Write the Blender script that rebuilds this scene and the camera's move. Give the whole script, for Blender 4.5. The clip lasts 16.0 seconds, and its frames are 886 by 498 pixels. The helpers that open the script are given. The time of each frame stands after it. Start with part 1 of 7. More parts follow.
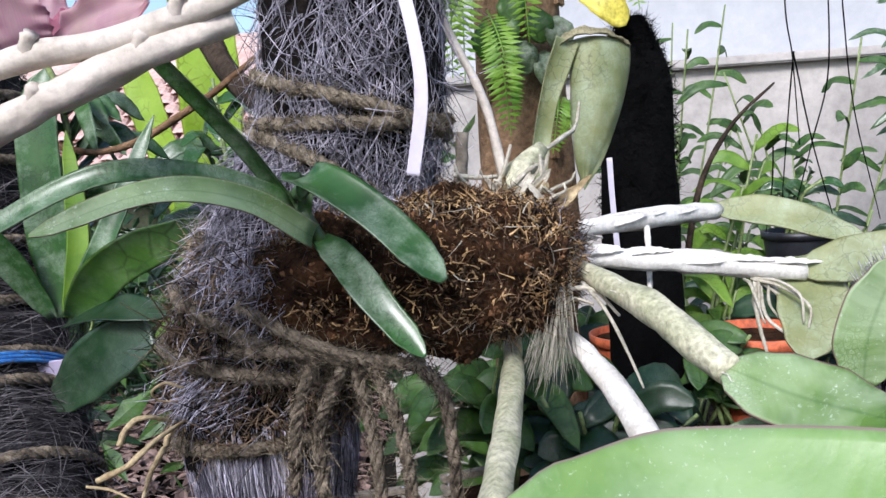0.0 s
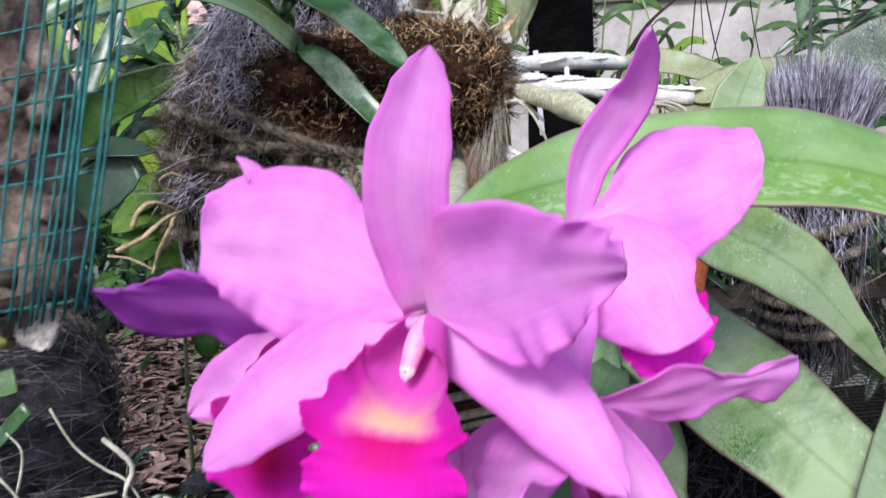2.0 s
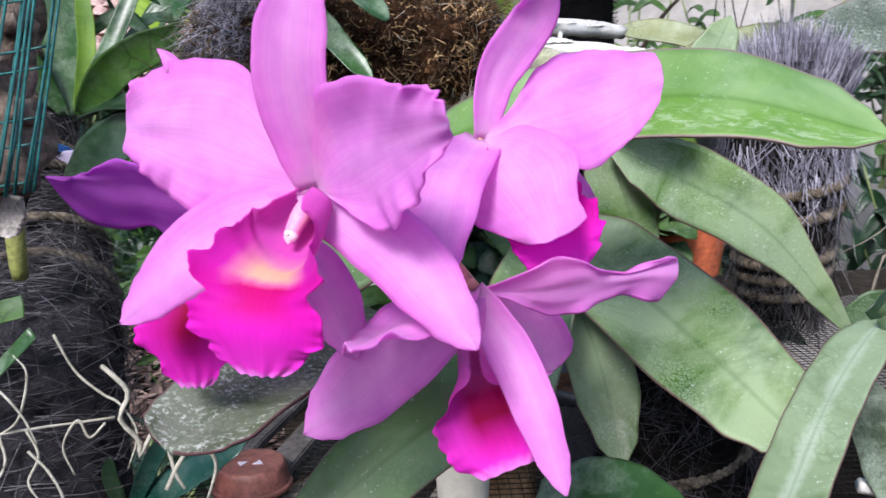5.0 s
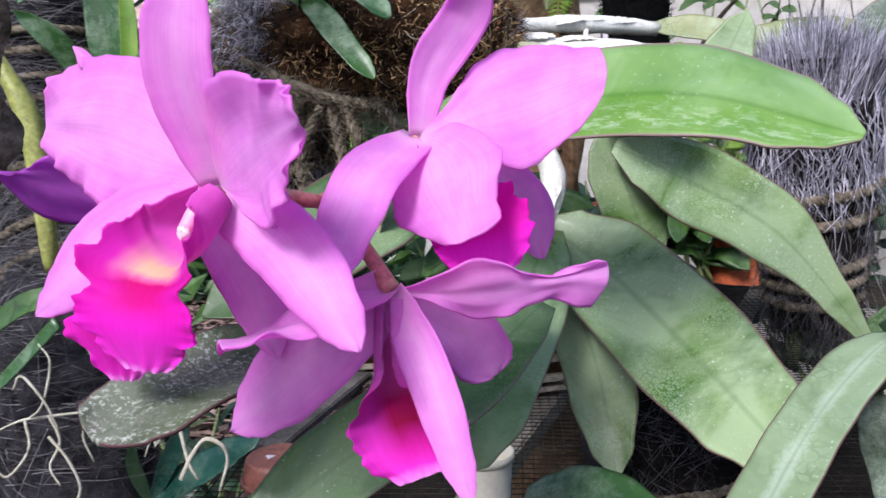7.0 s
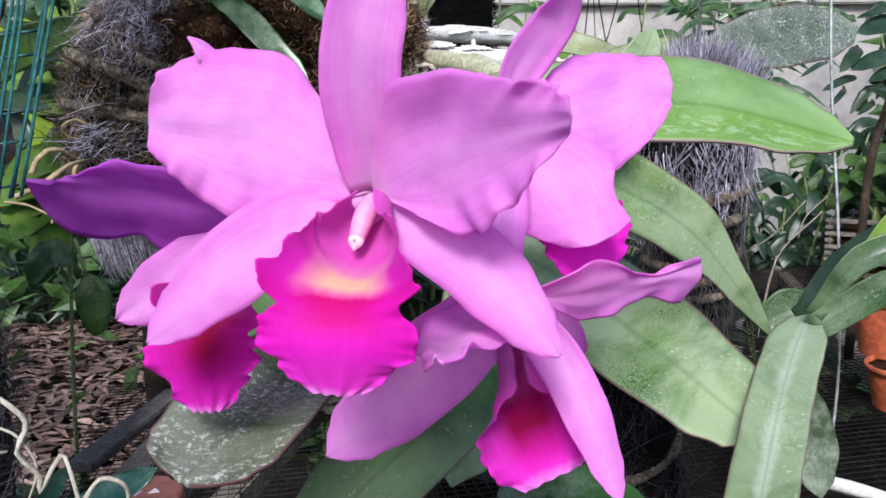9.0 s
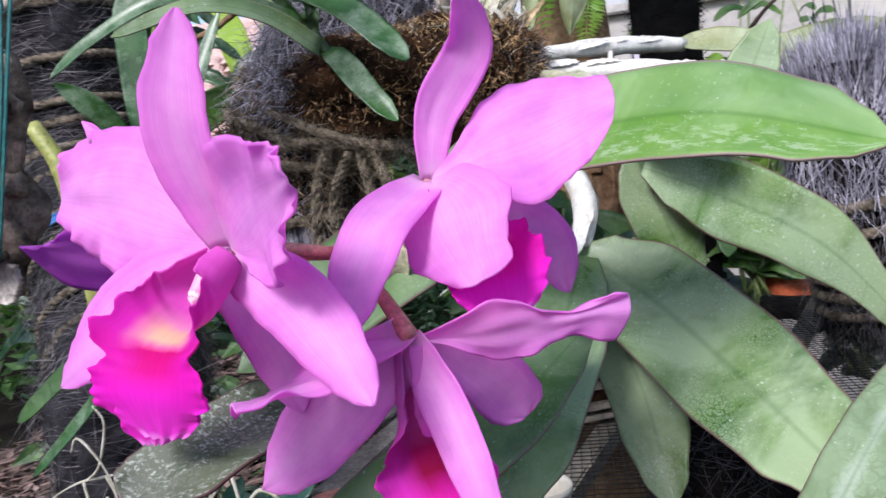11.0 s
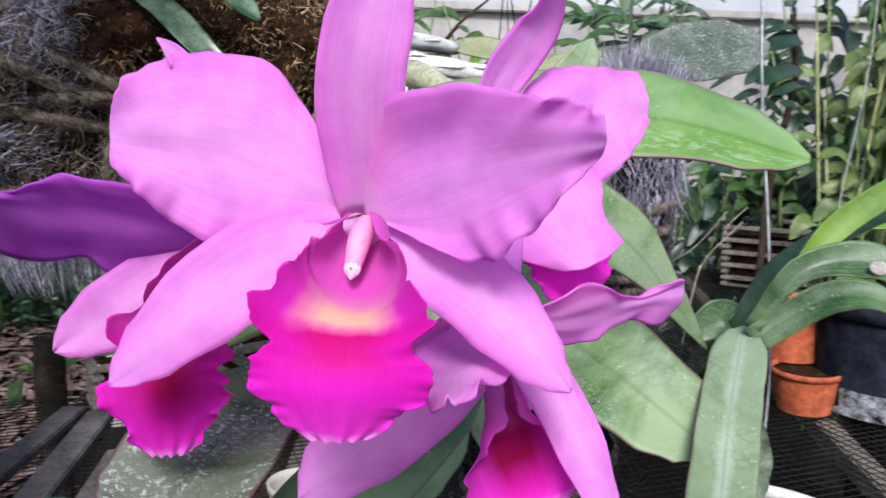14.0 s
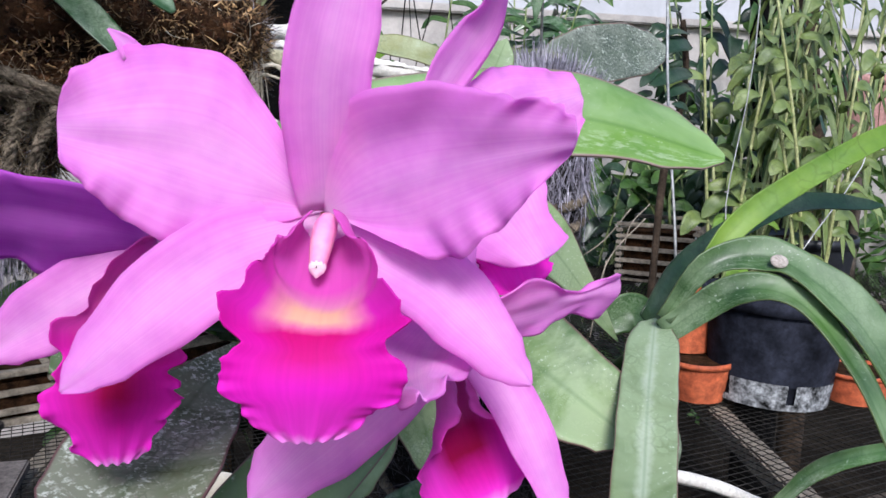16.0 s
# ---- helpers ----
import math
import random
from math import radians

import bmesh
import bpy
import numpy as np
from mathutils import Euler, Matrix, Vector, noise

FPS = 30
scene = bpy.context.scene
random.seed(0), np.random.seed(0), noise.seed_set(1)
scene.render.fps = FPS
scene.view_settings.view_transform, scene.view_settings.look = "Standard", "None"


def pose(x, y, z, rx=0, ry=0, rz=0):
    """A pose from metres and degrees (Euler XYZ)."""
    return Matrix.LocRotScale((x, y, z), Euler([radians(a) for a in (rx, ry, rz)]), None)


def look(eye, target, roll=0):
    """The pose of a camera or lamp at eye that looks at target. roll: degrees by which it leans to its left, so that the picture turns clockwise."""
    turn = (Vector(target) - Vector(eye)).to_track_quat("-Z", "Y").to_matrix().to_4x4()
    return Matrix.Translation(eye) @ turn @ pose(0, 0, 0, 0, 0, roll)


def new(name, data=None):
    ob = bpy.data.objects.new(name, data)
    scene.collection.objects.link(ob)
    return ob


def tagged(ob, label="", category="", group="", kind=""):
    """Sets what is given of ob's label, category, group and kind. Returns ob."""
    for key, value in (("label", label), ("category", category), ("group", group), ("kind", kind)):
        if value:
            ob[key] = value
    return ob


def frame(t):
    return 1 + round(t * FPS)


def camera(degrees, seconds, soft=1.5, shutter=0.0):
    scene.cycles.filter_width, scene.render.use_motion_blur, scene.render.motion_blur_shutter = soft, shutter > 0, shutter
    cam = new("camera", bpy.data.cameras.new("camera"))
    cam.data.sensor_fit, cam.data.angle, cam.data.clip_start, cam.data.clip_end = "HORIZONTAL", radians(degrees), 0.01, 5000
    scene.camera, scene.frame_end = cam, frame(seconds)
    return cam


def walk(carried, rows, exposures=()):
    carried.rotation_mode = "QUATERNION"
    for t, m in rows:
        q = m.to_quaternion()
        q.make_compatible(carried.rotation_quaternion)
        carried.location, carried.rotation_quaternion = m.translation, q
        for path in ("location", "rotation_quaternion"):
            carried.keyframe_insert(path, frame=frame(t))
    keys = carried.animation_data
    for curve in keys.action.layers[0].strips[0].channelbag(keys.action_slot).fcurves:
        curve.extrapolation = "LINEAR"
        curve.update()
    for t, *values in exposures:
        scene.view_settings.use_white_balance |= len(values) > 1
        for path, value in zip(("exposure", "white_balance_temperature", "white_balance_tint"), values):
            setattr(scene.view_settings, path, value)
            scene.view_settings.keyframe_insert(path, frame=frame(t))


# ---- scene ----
# camera and its way round the flowers
cam = camera(55.7, 16.0, soft=1.5, shutter=0.5)
PATH = [
    (0, (0.006, 0.014, 1.309), (-0.033, 2.003, 1.103), -3.7),
    (0.5, (0.003, 0.004, 1.297), (-0.02, 1.993, 1.095), -3.7),
    (1, (0.002, -0.037, 1.263), (0.035, 1.953, 1.066), -3.4),
    (1.5, (-0.01, -0.078, 1.241), (0.108, 1.902, 0.986), -2.9),
    (2, (-0.023, -0.119, 1.219), (0.104, 1.85, 0.891), -3.4),
    (2.5, (-0.04, -0.142, 1.209), (0.125, 1.823, 0.871), -2.7),
    (3, (-0.043, -0.155, 1.219), (0.177, 1.807, 0.9), -2.2),
    (3.5, (-0.045, -0.156, 1.206), (0.266, 1.787, 0.846), -1.1),
    (3.7, (-0.043, -0.162, 1.203), (0.288, 1.774, 0.828), -2.1),
    (6, (0.084, -0.151, 1.181), (-0.131, 1.812, 0.867), -1.9),
    (6.5, (0.095, -0.15, 1.182), (-0.142, 1.809, 0.856), -2.4),
    (7, (0.084, -0.148, 1.184), (-0.095, 1.816, 0.852), -1.9),
    (7.5, (0.015, -0.134, 1.188), (0.111, 1.834, 0.847), -1.4),
    (8, (-0.035, -0.128, 1.187), (0.269, 1.82, 0.853), -0.8),
    (8.5, (-0.055, -0.132, 1.185), (0.385, 1.791, 0.852), -0.4),
    (11, (0.098, -0.142, 1.187), (-0.205, 1.819, 0.936), -6.7),
    (11.5, (0.12, -0.097, 1.186), (-0.298, 1.833, 0.868), -6.5),
    (12, (0.129, -0.096, 1.179), (-0.276, 1.843, 0.904), -6.2),
    (12.5, (0.094, -0.121, 1.185), (-0.146, 1.844, 0.899), -3.4),
    (13, (0.033, -0.125, 1.192), (0.04, 1.85, 0.877), -1.5),
    (13.5, (-0.025, -0.113, 1.186), (0.343, 1.828, 0.879), -1.4),
    (14, (-0.067, -0.109, 1.189), (0.562, 1.763, 0.868), -0.0),
    (14.5, (-0.078, -0.104, 1.188), (0.701, 1.711, 0.873), 0.4),
    (15, (-0.08, -0.107, 1.184), (0.758, 1.683, 0.878), 0.9),
    (15.5, (-0.088, -0.103, 1.188), (0.758, 1.682, 0.877), 1.3),
    (16, (-0.085, -0.103, 1.189), (0.778, 1.672, 0.864), 0.7),
]
walk(cam, [(t, look(eye, target, roll)) for t, eye, target, roll in PATH],
     [(t, stops, 6130, 12) for t, stops in ((0.0, 0.93), (1.5, 0.86), (4.0, 0.86), (6.0, 0.92), (7.2, 0.91), (8.0, 0.82), (9.0, 0.81), (11.5, 0.88), (13.5, 0.80), (16.0, 0.78))])

# ------------------------------------------------------------ light
world = bpy.data.worlds.new("sky")
scene.world = world
world.use_nodes = True
sky = world.node_tree.nodes.new("ShaderNodeTexSky")
sky.sky_type, sky.sun_disc = "NISHITA", False
sky.sun_elevation, sky.sun_rotation = radians(40), radians(200)
sky.dust_density = 1.5
back = world.node_tree.nodes["Background"]
back.inputs["Strength"].default_value = 0.115
world.node_tree.links.new(sky.outputs["Color"], back.inputs["Color"])
sun = new("sun", bpy.data.lights.new("sun", "SUN"))
sun.data.energy, sun.data.angle, sun.data.color = 2.35, radians(16), (1.0, 0.97, 0.95)
sun.matrix_world = look((-1.65, -4.5, 4.0), (0, 0, 0))

# ------------------------------------------------------------ helpers
V = Vector


def nodes_of(m):
    m.use_nodes = True
    return m.node_tree.nodes, m.node_tree.links, m.node_tree.nodes["Principled BSDF"]


def ramp(n, stops):
    r = n.new("ShaderNodeValToRGB")
    e = r.color_ramp.elements
    while len(e) < len(stops):
        e.new(0.5)
    for i, (p, c) in enumerate(stops):
        e[i].position = p
        e[i].color = (*c, 1)
    return r


def noise_node(n, l, scale, detail=5, rough=0.6, kind="Generated"):
    tc = n.new("ShaderNodeTexCoord")
    t = n.new("ShaderNodeTexNoise")
    t.inputs["Scale"].default_value, t.inputs["Detail"].default_value, t.inputs["Roughness"].default_value = scale, detail, rough
    l.new(tc.outputs[kind], t.inputs["Vector"])
    return t


def mix(n, l, fac, a, b, how="MIX"):
    m = n.new("ShaderNodeMix")
    m.data_type, m.blend_type = "RGBA", how
    for sock, val in ((m.inputs[0], fac), (m.inputs[6], a), (m.inputs[7], b)):
        if isinstance(val, bpy.types.NodeSocket):
            l.new(val, sock)
        elif isinstance(val, (int, float)):
            sock.default_value = val
        else:
            sock.default_value = (*val, 1)
    return m.outputs[2]


def bump(n, l, height, strength, dist, bsdf):
    b = n.new("ShaderNodeBump")
    b.inputs["Strength"].default_value, b.inputs["Distance"].default_value = strength, dist
    l.new(height, b.inputs["Height"])
    l.new(b.outputs["Normal"], bsdf.inputs["Normal"])


def speckled(name, dark, light, scale, rough=0.8, fine=8.0, relief=0.5, dist=0.002, metal=0.0, per_island=0.0, grain=(0.45, 1.3)):
    """A surface of two colours in patches, with fine grain and relief; scale is in patches to the metre."""
    m = bpy.data.materials.new(name)
    n, l, b = nodes_of(m)
    big = noise_node(n, l, scale, 3, 0.6, "Object")
    small = noise_node(n, l, scale * fine, 6, 0.7, "Object")
    r1 = ramp(n, [(0.3, dark), (0.7, light)])
    l.new(big.outputs["Fac"], r1.inputs["Fac"])
    r2 = ramp(n, [(0.3, (grain[0],) * 3), (0.7, (grain[1],) * 3)])
    l.new(small.outputs["Fac"], r2.inputs["Fac"])
    col = mix(n, l, 1.0, r1.outputs["Color"], r2.outputs["Color"], "MULTIPLY")
    if per_island:
        g = n.new("ShaderNodeNewGeometry")
        r3 = ramp(n, [(0.0, (1 - per_island,) * 3), (1.0, (1 + per_island,) * 3)])
        l.new(g.outputs["Random Per Island"], r3.inputs["Fac"])
        col = mix(n, l, 1.0, col, r3.outputs["Color"], "MULTIPLY")
    l.new(col, b.inputs["Base Color"])
    b.inputs["Roughness"].default_value, b.inputs["Metallic"].default_value = rough, metal
    b.inputs["Specular IOR Level"].default_value = 0.15 if rough > 0.75 else 0.5
    if relief:
        bump(n, l, small.outputs["Fac"], relief, dist, b)
    return m


def uv_split(n, l):
    uv = n.new("ShaderNodeUVMap")
    s = n.new("ShaderNodeSeparateXYZ")
    l.new(uv.outputs["UV"], s.inputs[0])
    return uv, s.outputs["X"], s.outputs["Y"]


def maths(n, l, op, a, b=0.0):
    m = n.new("ShaderNodeMath")
    m.operation = op
    for sock, val in zip(m.inputs, (a, b)):
        if isinstance(val, bpy.types.NodeSocket):
            l.new(val, sock)
        else:
            sock.default_value = val
    return m.outputs[0]


def petal_material(name, deep, pale, rough=0.5):
    """Petal tissue: paler along the midrib, fine veins from base to rim, a soft sheen and some light through it."""
    m = bpy.data.materials.new(name)
    n, l, b = nodes_of(m)
    uv, u, v = uv_split(n, l)
    away = maths(n, l, "ABSOLUTE", maths(n, l, "SUBTRACT", v, 0.5))
    r = ramp(n, [(at, tuple(w * p + (1 - w) * d for p, d in zip(pale, deep))) for at, w in ((0.0, 0.55), (0.1, 0.42), (0.3, 0.32), (0.5, 0.12))])
    l.new(away, r.inputs["Fac"])
    mp = n.new("ShaderNodeMapping")
    mp.inputs["Scale"].default_value = (1.2, 34, 1)
    l.new(uv.outputs["UV"], mp.inputs["Vector"])
    vein = n.new("ShaderNodeTexNoise")
    vein.inputs["Scale"].default_value, vein.inputs["Detail"].default_value = 1.0, 3
    l.new(mp.outputs[0], vein.inputs["Vector"])
    r2 = ramp(n, [(0.32, (0.968, 0.88, 0.968)), (0.68, (1.02, 1.07, 1.01))])
    l.new(vein.outputs["Fac"], r2.inputs["Fac"])
    col = mix(n, l, 1.0, r.outputs["Color"], r2.outputs["Color"], "MULTIPLY")
    heart = ramp(n, [(0.0, (1, 1, 1)), (0.035, (0.85,) * 3), (0.13, (0, 0, 0))])
    l.new(u, heart.inputs["Fac"])
    col = mix(n, l, maths(n, l, "MULTIPLY", heart.outputs["Color"], 0.7), col, (0.92, 0.74, 0.88))
    blot = noise_node(n, l, 45, 4, 0.6, "Object")
    r3 = ramp(n, [(0.3, (0.88, 0.74, 0.9)), (0.7, (1.06, 1.12, 1.04))])
    l.new(blot.outputs["Fac"], r3.inputs["Fac"])
    col = mix(n, l, 1.0, col, r3.outputs["Color"], "MULTIPLY")
    l.new(col, b.inputs["Base Color"])
    b.inputs["Roughness"].default_value = rough
    b.inputs["Sheen Weight"].default_value, b.inputs["Sheen Roughness"].default_value = 0.06, 0.4
    b.inputs["Specular IOR Level"].default_value = 0.14
    bump(n, l, vein.outputs["Fac"], 0.12, 0.0005, b)
    tr = n.new("ShaderNodeBsdfTranslucent")
    l.new(mix(n, l, 1.0, col, (1.0, 0.72, 0.94), "MULTIPLY"), tr.inputs["Color"])
    ms = n.new("ShaderNodeMixShader")
    ms.inputs[0].default_value = 0.58
    l.new(b.outputs[0], ms.inputs[1])
    l.new(tr.outputs[0], ms.inputs[2])
    l.new(ms.outputs[0], n["Material Output"].inputs["Surface"])
    return m


def lip_material(name, mid_stops, side_stops, span=(0.13, 0.3)):
    """The lip: colour runs from the tube along the middle and along the sides to a paler, frilled rim."""
    m = bpy.data.materials.new(name)
    n, l, b = nodes_of(m)
    uv, u, v = uv_split(n, l)
    away = maths(n, l, "ABSOLUTE", maths(n, l, "SUBTRACT", v, 0.5))
    wob = noise_node(n, l, 120, 3, 0.6, "Object")
    uu = maths(n, l, "ADD", u, maths(n, l, "MULTIPLY", maths(n, l, "SUBTRACT", wob.outputs["Fac"], 0.5), 0.06))
    mid = ramp(n, mid_stops)
    side = ramp(n, side_stops)
    l.new(uu, mid.inputs["Fac"])
    l.new(uu, side.inputs["Fac"])
    f = n.new("ShaderNodeMapRange")
    f.inputs["From Min"].default_value, f.inputs["From Max"].default_value = span
    l.new(away, f.inputs["Value"])
    col = mix(n, l, f.outputs[0], mid.outputs["Color"], side.outputs["Color"])
    mp = n.new("ShaderNodeMapping")
    mp.inputs["Scale"].default_value = (1.5, 26, 1)
    l.new(uv.outputs["UV"], mp.inputs["Vector"])
    vein = n.new("ShaderNodeTexNoise")
    vein.inputs["Scale"].default_value = 1.0
    l.new(mp.outputs[0], vein.inputs["Vector"])
    r2 = ramp(n, [(0.35, (0.96, 0.95, 0.96)), (0.65, (1.03, 1.04, 1.03))])
    l.new(vein.outputs["Fac"], r2.inputs["Fac"])
    col = mix(n, l, 1.0, col, r2.outputs["Color"], "MULTIPLY")
    l.new(col, b.inputs["Base Color"])
    b.inputs["Roughness"].default_value = 0.6
    b.inputs["Sheen Weight"].default_value = 0.05
    b.inputs["Specular IOR Level"].default_value = 0.12
    bump(n, l, vein.outputs["Fac"], 0.15, 0.0005, b)
    tr = n.new("ShaderNodeBsdfTranslucent")
    l.new(col, tr.inputs["Color"])
    ms = n.new("ShaderNodeMixShader")
    ms.inputs[0].default_value = 0.42
    l.new(b.outputs[0], ms.inputs[1])
    l.new(tr.outputs[0], ms.inputs[2])
    l.new(ms.outputs[0], n["Material Output"].inputs["Surface"])
    return m


def leaf_material(name, deep, pale, film=0.5, film_scale=90, rough=0.38, through_light=0.15, rib=1.3, cover=(0.42, 0.66), streak=0.0, lines=0.45, along=None, cracked=True):
    """Leathery leaf: green with lighter drifts, a midrib line, and a dry whitish water film broken into cells."""
    m = bpy.data.materials.new(name)
    n, l, b = nodes_of(m)
    uv, u, v = uv_split(n, l)
    drift = noise_node(n, l, 22, 4, 0.6, "Object")
    r = ramp(n, [(0.3, deep), (0.7, pale)])
    l.new(drift.outputs["Fac"], r.inputs["Fac"])
    away = maths(n, l, "ABSOLUTE", maths(n, l, "SUBTRACT", v, 0.5))
    rr = ramp(n, [(0.0, (rib * 0.72,) * 3), (0.025, (1, 1, 1)), (0.47, (1, 1, 1)), (0.5, (0.75, 0.6, 0.55))])
    l.new(away, rr.inputs["Fac"])
    col = mix(n, l, 1.0, r.outputs["Color"], rr.outputs["Color"], "MULTIPLY")
    tc = n.new("ShaderNodeTexCoord")
    vo = n.new("ShaderNodeTexVoronoi")
    vo.feature = "DISTANCE_TO_EDGE"
    vo.inputs["Scale"].default_value = film_scale
    wn = noise_node(n, l, film_scale * 0.7, 3, 0.6, "Object")
    wv = n.new("ShaderNodeVectorMath")
    wv.operation = "MULTIPLY_ADD"
    wv.inputs[1].default_value = (0.012, 0.012, 0.012)
    l.new(wn.outputs["Color"], wv.inputs[0])
    if along:
        laid = n.new("ShaderNodeMapping")
        laid.inputs["Scale"].default_value = (along[0], along[1], 1)
        l.new(uv.outputs["UV"], laid.inputs["Vector"])
        l.new(laid.outputs[0], wv.inputs[2])
        wv.inputs[1].default_value = (0.5, 0.5, 0.5)
        vo.inputs["Scale"].default_value = 1.0
    else:
        l.new(tc.outputs["Object"], wv.inputs[2])
    l.new(wv.outputs[0], vo.inputs["Vector"])
    cell = ramp(n, [(0.0, (1 - lines,) * 3), (0.09, (1, 1, 1)), (0.35, (0.6,) * 3)])
    l.new(vo.outputs["Distance"], cell.inputs["Fac"])
    crack = ramp(n, [(0.0, (1 - lines * cracked,) * 3), (0.07, (1, 1, 1))])
    l.new(vo.outputs["Distance"], crack.inputs["Fac"])
    where = noise_node(n, l, 16, 3, 0.6, "Object")
    wr = ramp(n, [(0.45, (0, 0, 0)), (0.6, (1, 1, 1))])
    l.new(where.outputs["Fac"], wr.inputs["Fac"])
    col = mix(n, l, wr.outputs["Color"], col, mix(n, l, 1.0, col, crack.outputs["Color"], "MULTIPLY"))
    patch = noise_node(n, l, 30, 5, 0.7, "Object")
    pr = ramp(n, [(cover[0], (0, 0, 0)), (cover[1], (1, 1, 1))])
    l.new(patch.outputs["Fac"], pr.inputs["Fac"])
    amount = maths(n, l, "MULTIPLY", maths(n, l, "MULTIPLY", cell.outputs["Color"], pr.outputs["Color"]), film)
    fleck = noise_node(n, l, film_scale * 2.2, 4, 0.65, "Object")
    fr = ramp(n, [(0.62, (0, 0, 0)), (0.7, (1, 1, 1))])
    l.new(fleck.outputs["Fac"], fr.inputs["Fac"])
    amount = maths(n, l, "MAXIMUM", amount, maths(n, l, "MULTIPLY", maths(n, l, "MULTIPLY", fr.outputs["Color"], pr.outputs["Color"]), min(0.9, film * 1.3)))
    if streak:
        sr = ramp(n, [(0.03, (1, 1, 1)), (0.13, (0, 0, 0))])
        l.new(maths(n, l, "ADD", away, maths(n, l, "MULTIPLY", maths(n, l, "SUBTRACT", patch.outputs["Fac"], 0.5), 0.35)), sr.inputs["Fac"])
        amount = maths(n, l, "MAXIMUM", amount, maths(n, l, "MULTIPLY", sr.outputs["Color"], streak))
    col = mix(n, l, amount, col, (0.55, 0.65, 0.52))
    l.new(col, b.inputs["Base Color"])
    rg = n.new("ShaderNodeMapRange")
    rg.inputs["To Min"].default_value, rg.inputs["To Max"].default_value = rough, min(1.0, rough + 0.4)
    l.new(amount, rg.inputs["Value"])
    l.new(rg.outputs[0], b.inputs["Roughness"])
    bump(n, l, patch.outputs["Fac"], 0.3, 0.0012, b)
    tr = n.new("ShaderNodeBsdfTranslucent")
    l.new(mix(n, l, 1.0, col, (1.0, 1.15, 0.5), "MULTIPLY"), tr.inputs["Color"])
    ms = n.new("ShaderNodeMixShader")
    ms.inputs[0].default_value = through_light
    l.new(b.outputs[0], ms.inputs[1])
    l.new(tr.outputs[0], ms.inputs[2])
    l.new(ms.outputs[0], n["Material Output"].inputs["Surface"])
    return m


def frosted_leaf(name, deep, mid, frost=0.5, cells=120, cell_lines=0.5, flecks=0.6, rough=0.3, bloom=(0.42, 0.66), streak=0.0, rim=(0.17, 0.1, 0.085), through_light=0.15, pale=(0.43, 0.55, 0.36), spread=0.0, gloss=0.6, halves=0.0, network=False, rings=0.3):
    """Leathery leaf under dried water marks: broad whitish bloom, cells with dark outlines, pale rings, white flecks, a coloured rim."""
    m = bpy.data.materials.new(name)
    n, l, b = nodes_of(m)
    uv, u, v = uv_split(n, l)
    away = maths(n, l, "ABSOLUTE", maths(n, l, "SUBTRACT", v, 0.5))
    drift = noise_node(n, l, 17, 4, 0.6, "Object")
    r = ramp(n, [(0.32, deep), (0.66, mid)])
    l.new(drift.outputs["Fac"], r.inputs["Fac"])
    wide = noise_node(n, l, 13, 5, 0.62, "Object")
    wide.inputs["Distortion"].default_value = 0.6
    br = ramp(n, [(bloom[0], (0, 0, 0)), (bloom[1], (1, 1, 1))])
    l.new(wide.outputs["Fac"], br.inputs["Fac"])
    tc = n.new("ShaderNodeTexCoord")
    wn = noise_node(n, l, cells * 1.1, 3, 0.6, "Object")
    wv = n.new("ShaderNodeVectorMath")
    wv.operation = "MULTIPLY_ADD"
    wv.inputs[1].default_value = (0.8 / cells,) * 3
    l.new(wn.outputs["Color"], wv.inputs[0])
    l.new(tc.outputs["Object"], wv.inputs[2])
    vo = n.new("ShaderNodeTexVoronoi")
    vo.feature = "DISTANCE_TO_EDGE"
    vo.inputs["Scale"].default_value = cells
    l.new(wv.outputs[0], vo.inputs["Vector"])
    outline = ramp(n, [(0.0, (1, 1, 1)), (0.1, (0, 0, 0))])
    l.new(vo.outputs["Distance"], outline.inputs["Fac"])
    ring = ramp(n, [(0.08, (0, 0, 0)), (0.16, (1, 1, 1)), (0.34, (0.25,) * 3)])
    l.new(vo.outputs["Distance"], ring.inputs["Fac"])
    where = noise_node(n, l, 24, 3, 0.6, "Object")
    wr = ramp(n, [(0.47, (0, 0, 0)), (0.64, (1, 1, 1))])
    l.new(where.outputs["Fac"], wr.inputs["Fac"])
    if network:
        wr.color_ramp.elements[0].position, wr.color_ramp.elements[1].position = 0.25, 0.45
    col = mix(n, l, maths(n, l, "MULTIPLY", br.outputs["Color"], frost), r.outputs["Color"], pale)
    col = mix(n, l, maths(n, l, "MULTIPLY", maths(n, l, "MULTIPLY", ring.outputs["Color"], wr.outputs["Color"]), frost * rings), col, pale)
    col = mix(n, l, maths(n, l, "MULTIPLY", maths(n, l, "MULTIPLY", outline.outputs["Color"], wr.outputs["Color"]), cell_lines), col, tuple(0.6 * c for c in deep))
    fine = noise_node(n, l, 420, 4, 0.7, "Object")
    fr = ramp(n, [(0.61 - spread, (0, 0, 0)), (0.71 - spread, (1, 1, 1))])
    l.new(fine.outputs["Fac"], fr.inputs["Fac"])
    patch = noise_node(n, l, 38, 4, 0.7, "Object")
    pr = ramp(n, [(0.46 - spread, (0, 0, 0)), (0.6 - spread, (1, 1, 1))])
    l.new(patch.outputs["Fac"], pr.inputs["Fac"])
    dust = maths(n, l, "MULTIPLY", maths(n, l, "MULTIPLY", fr.outputs["Color"], pr.outputs["Color"]), flecks)
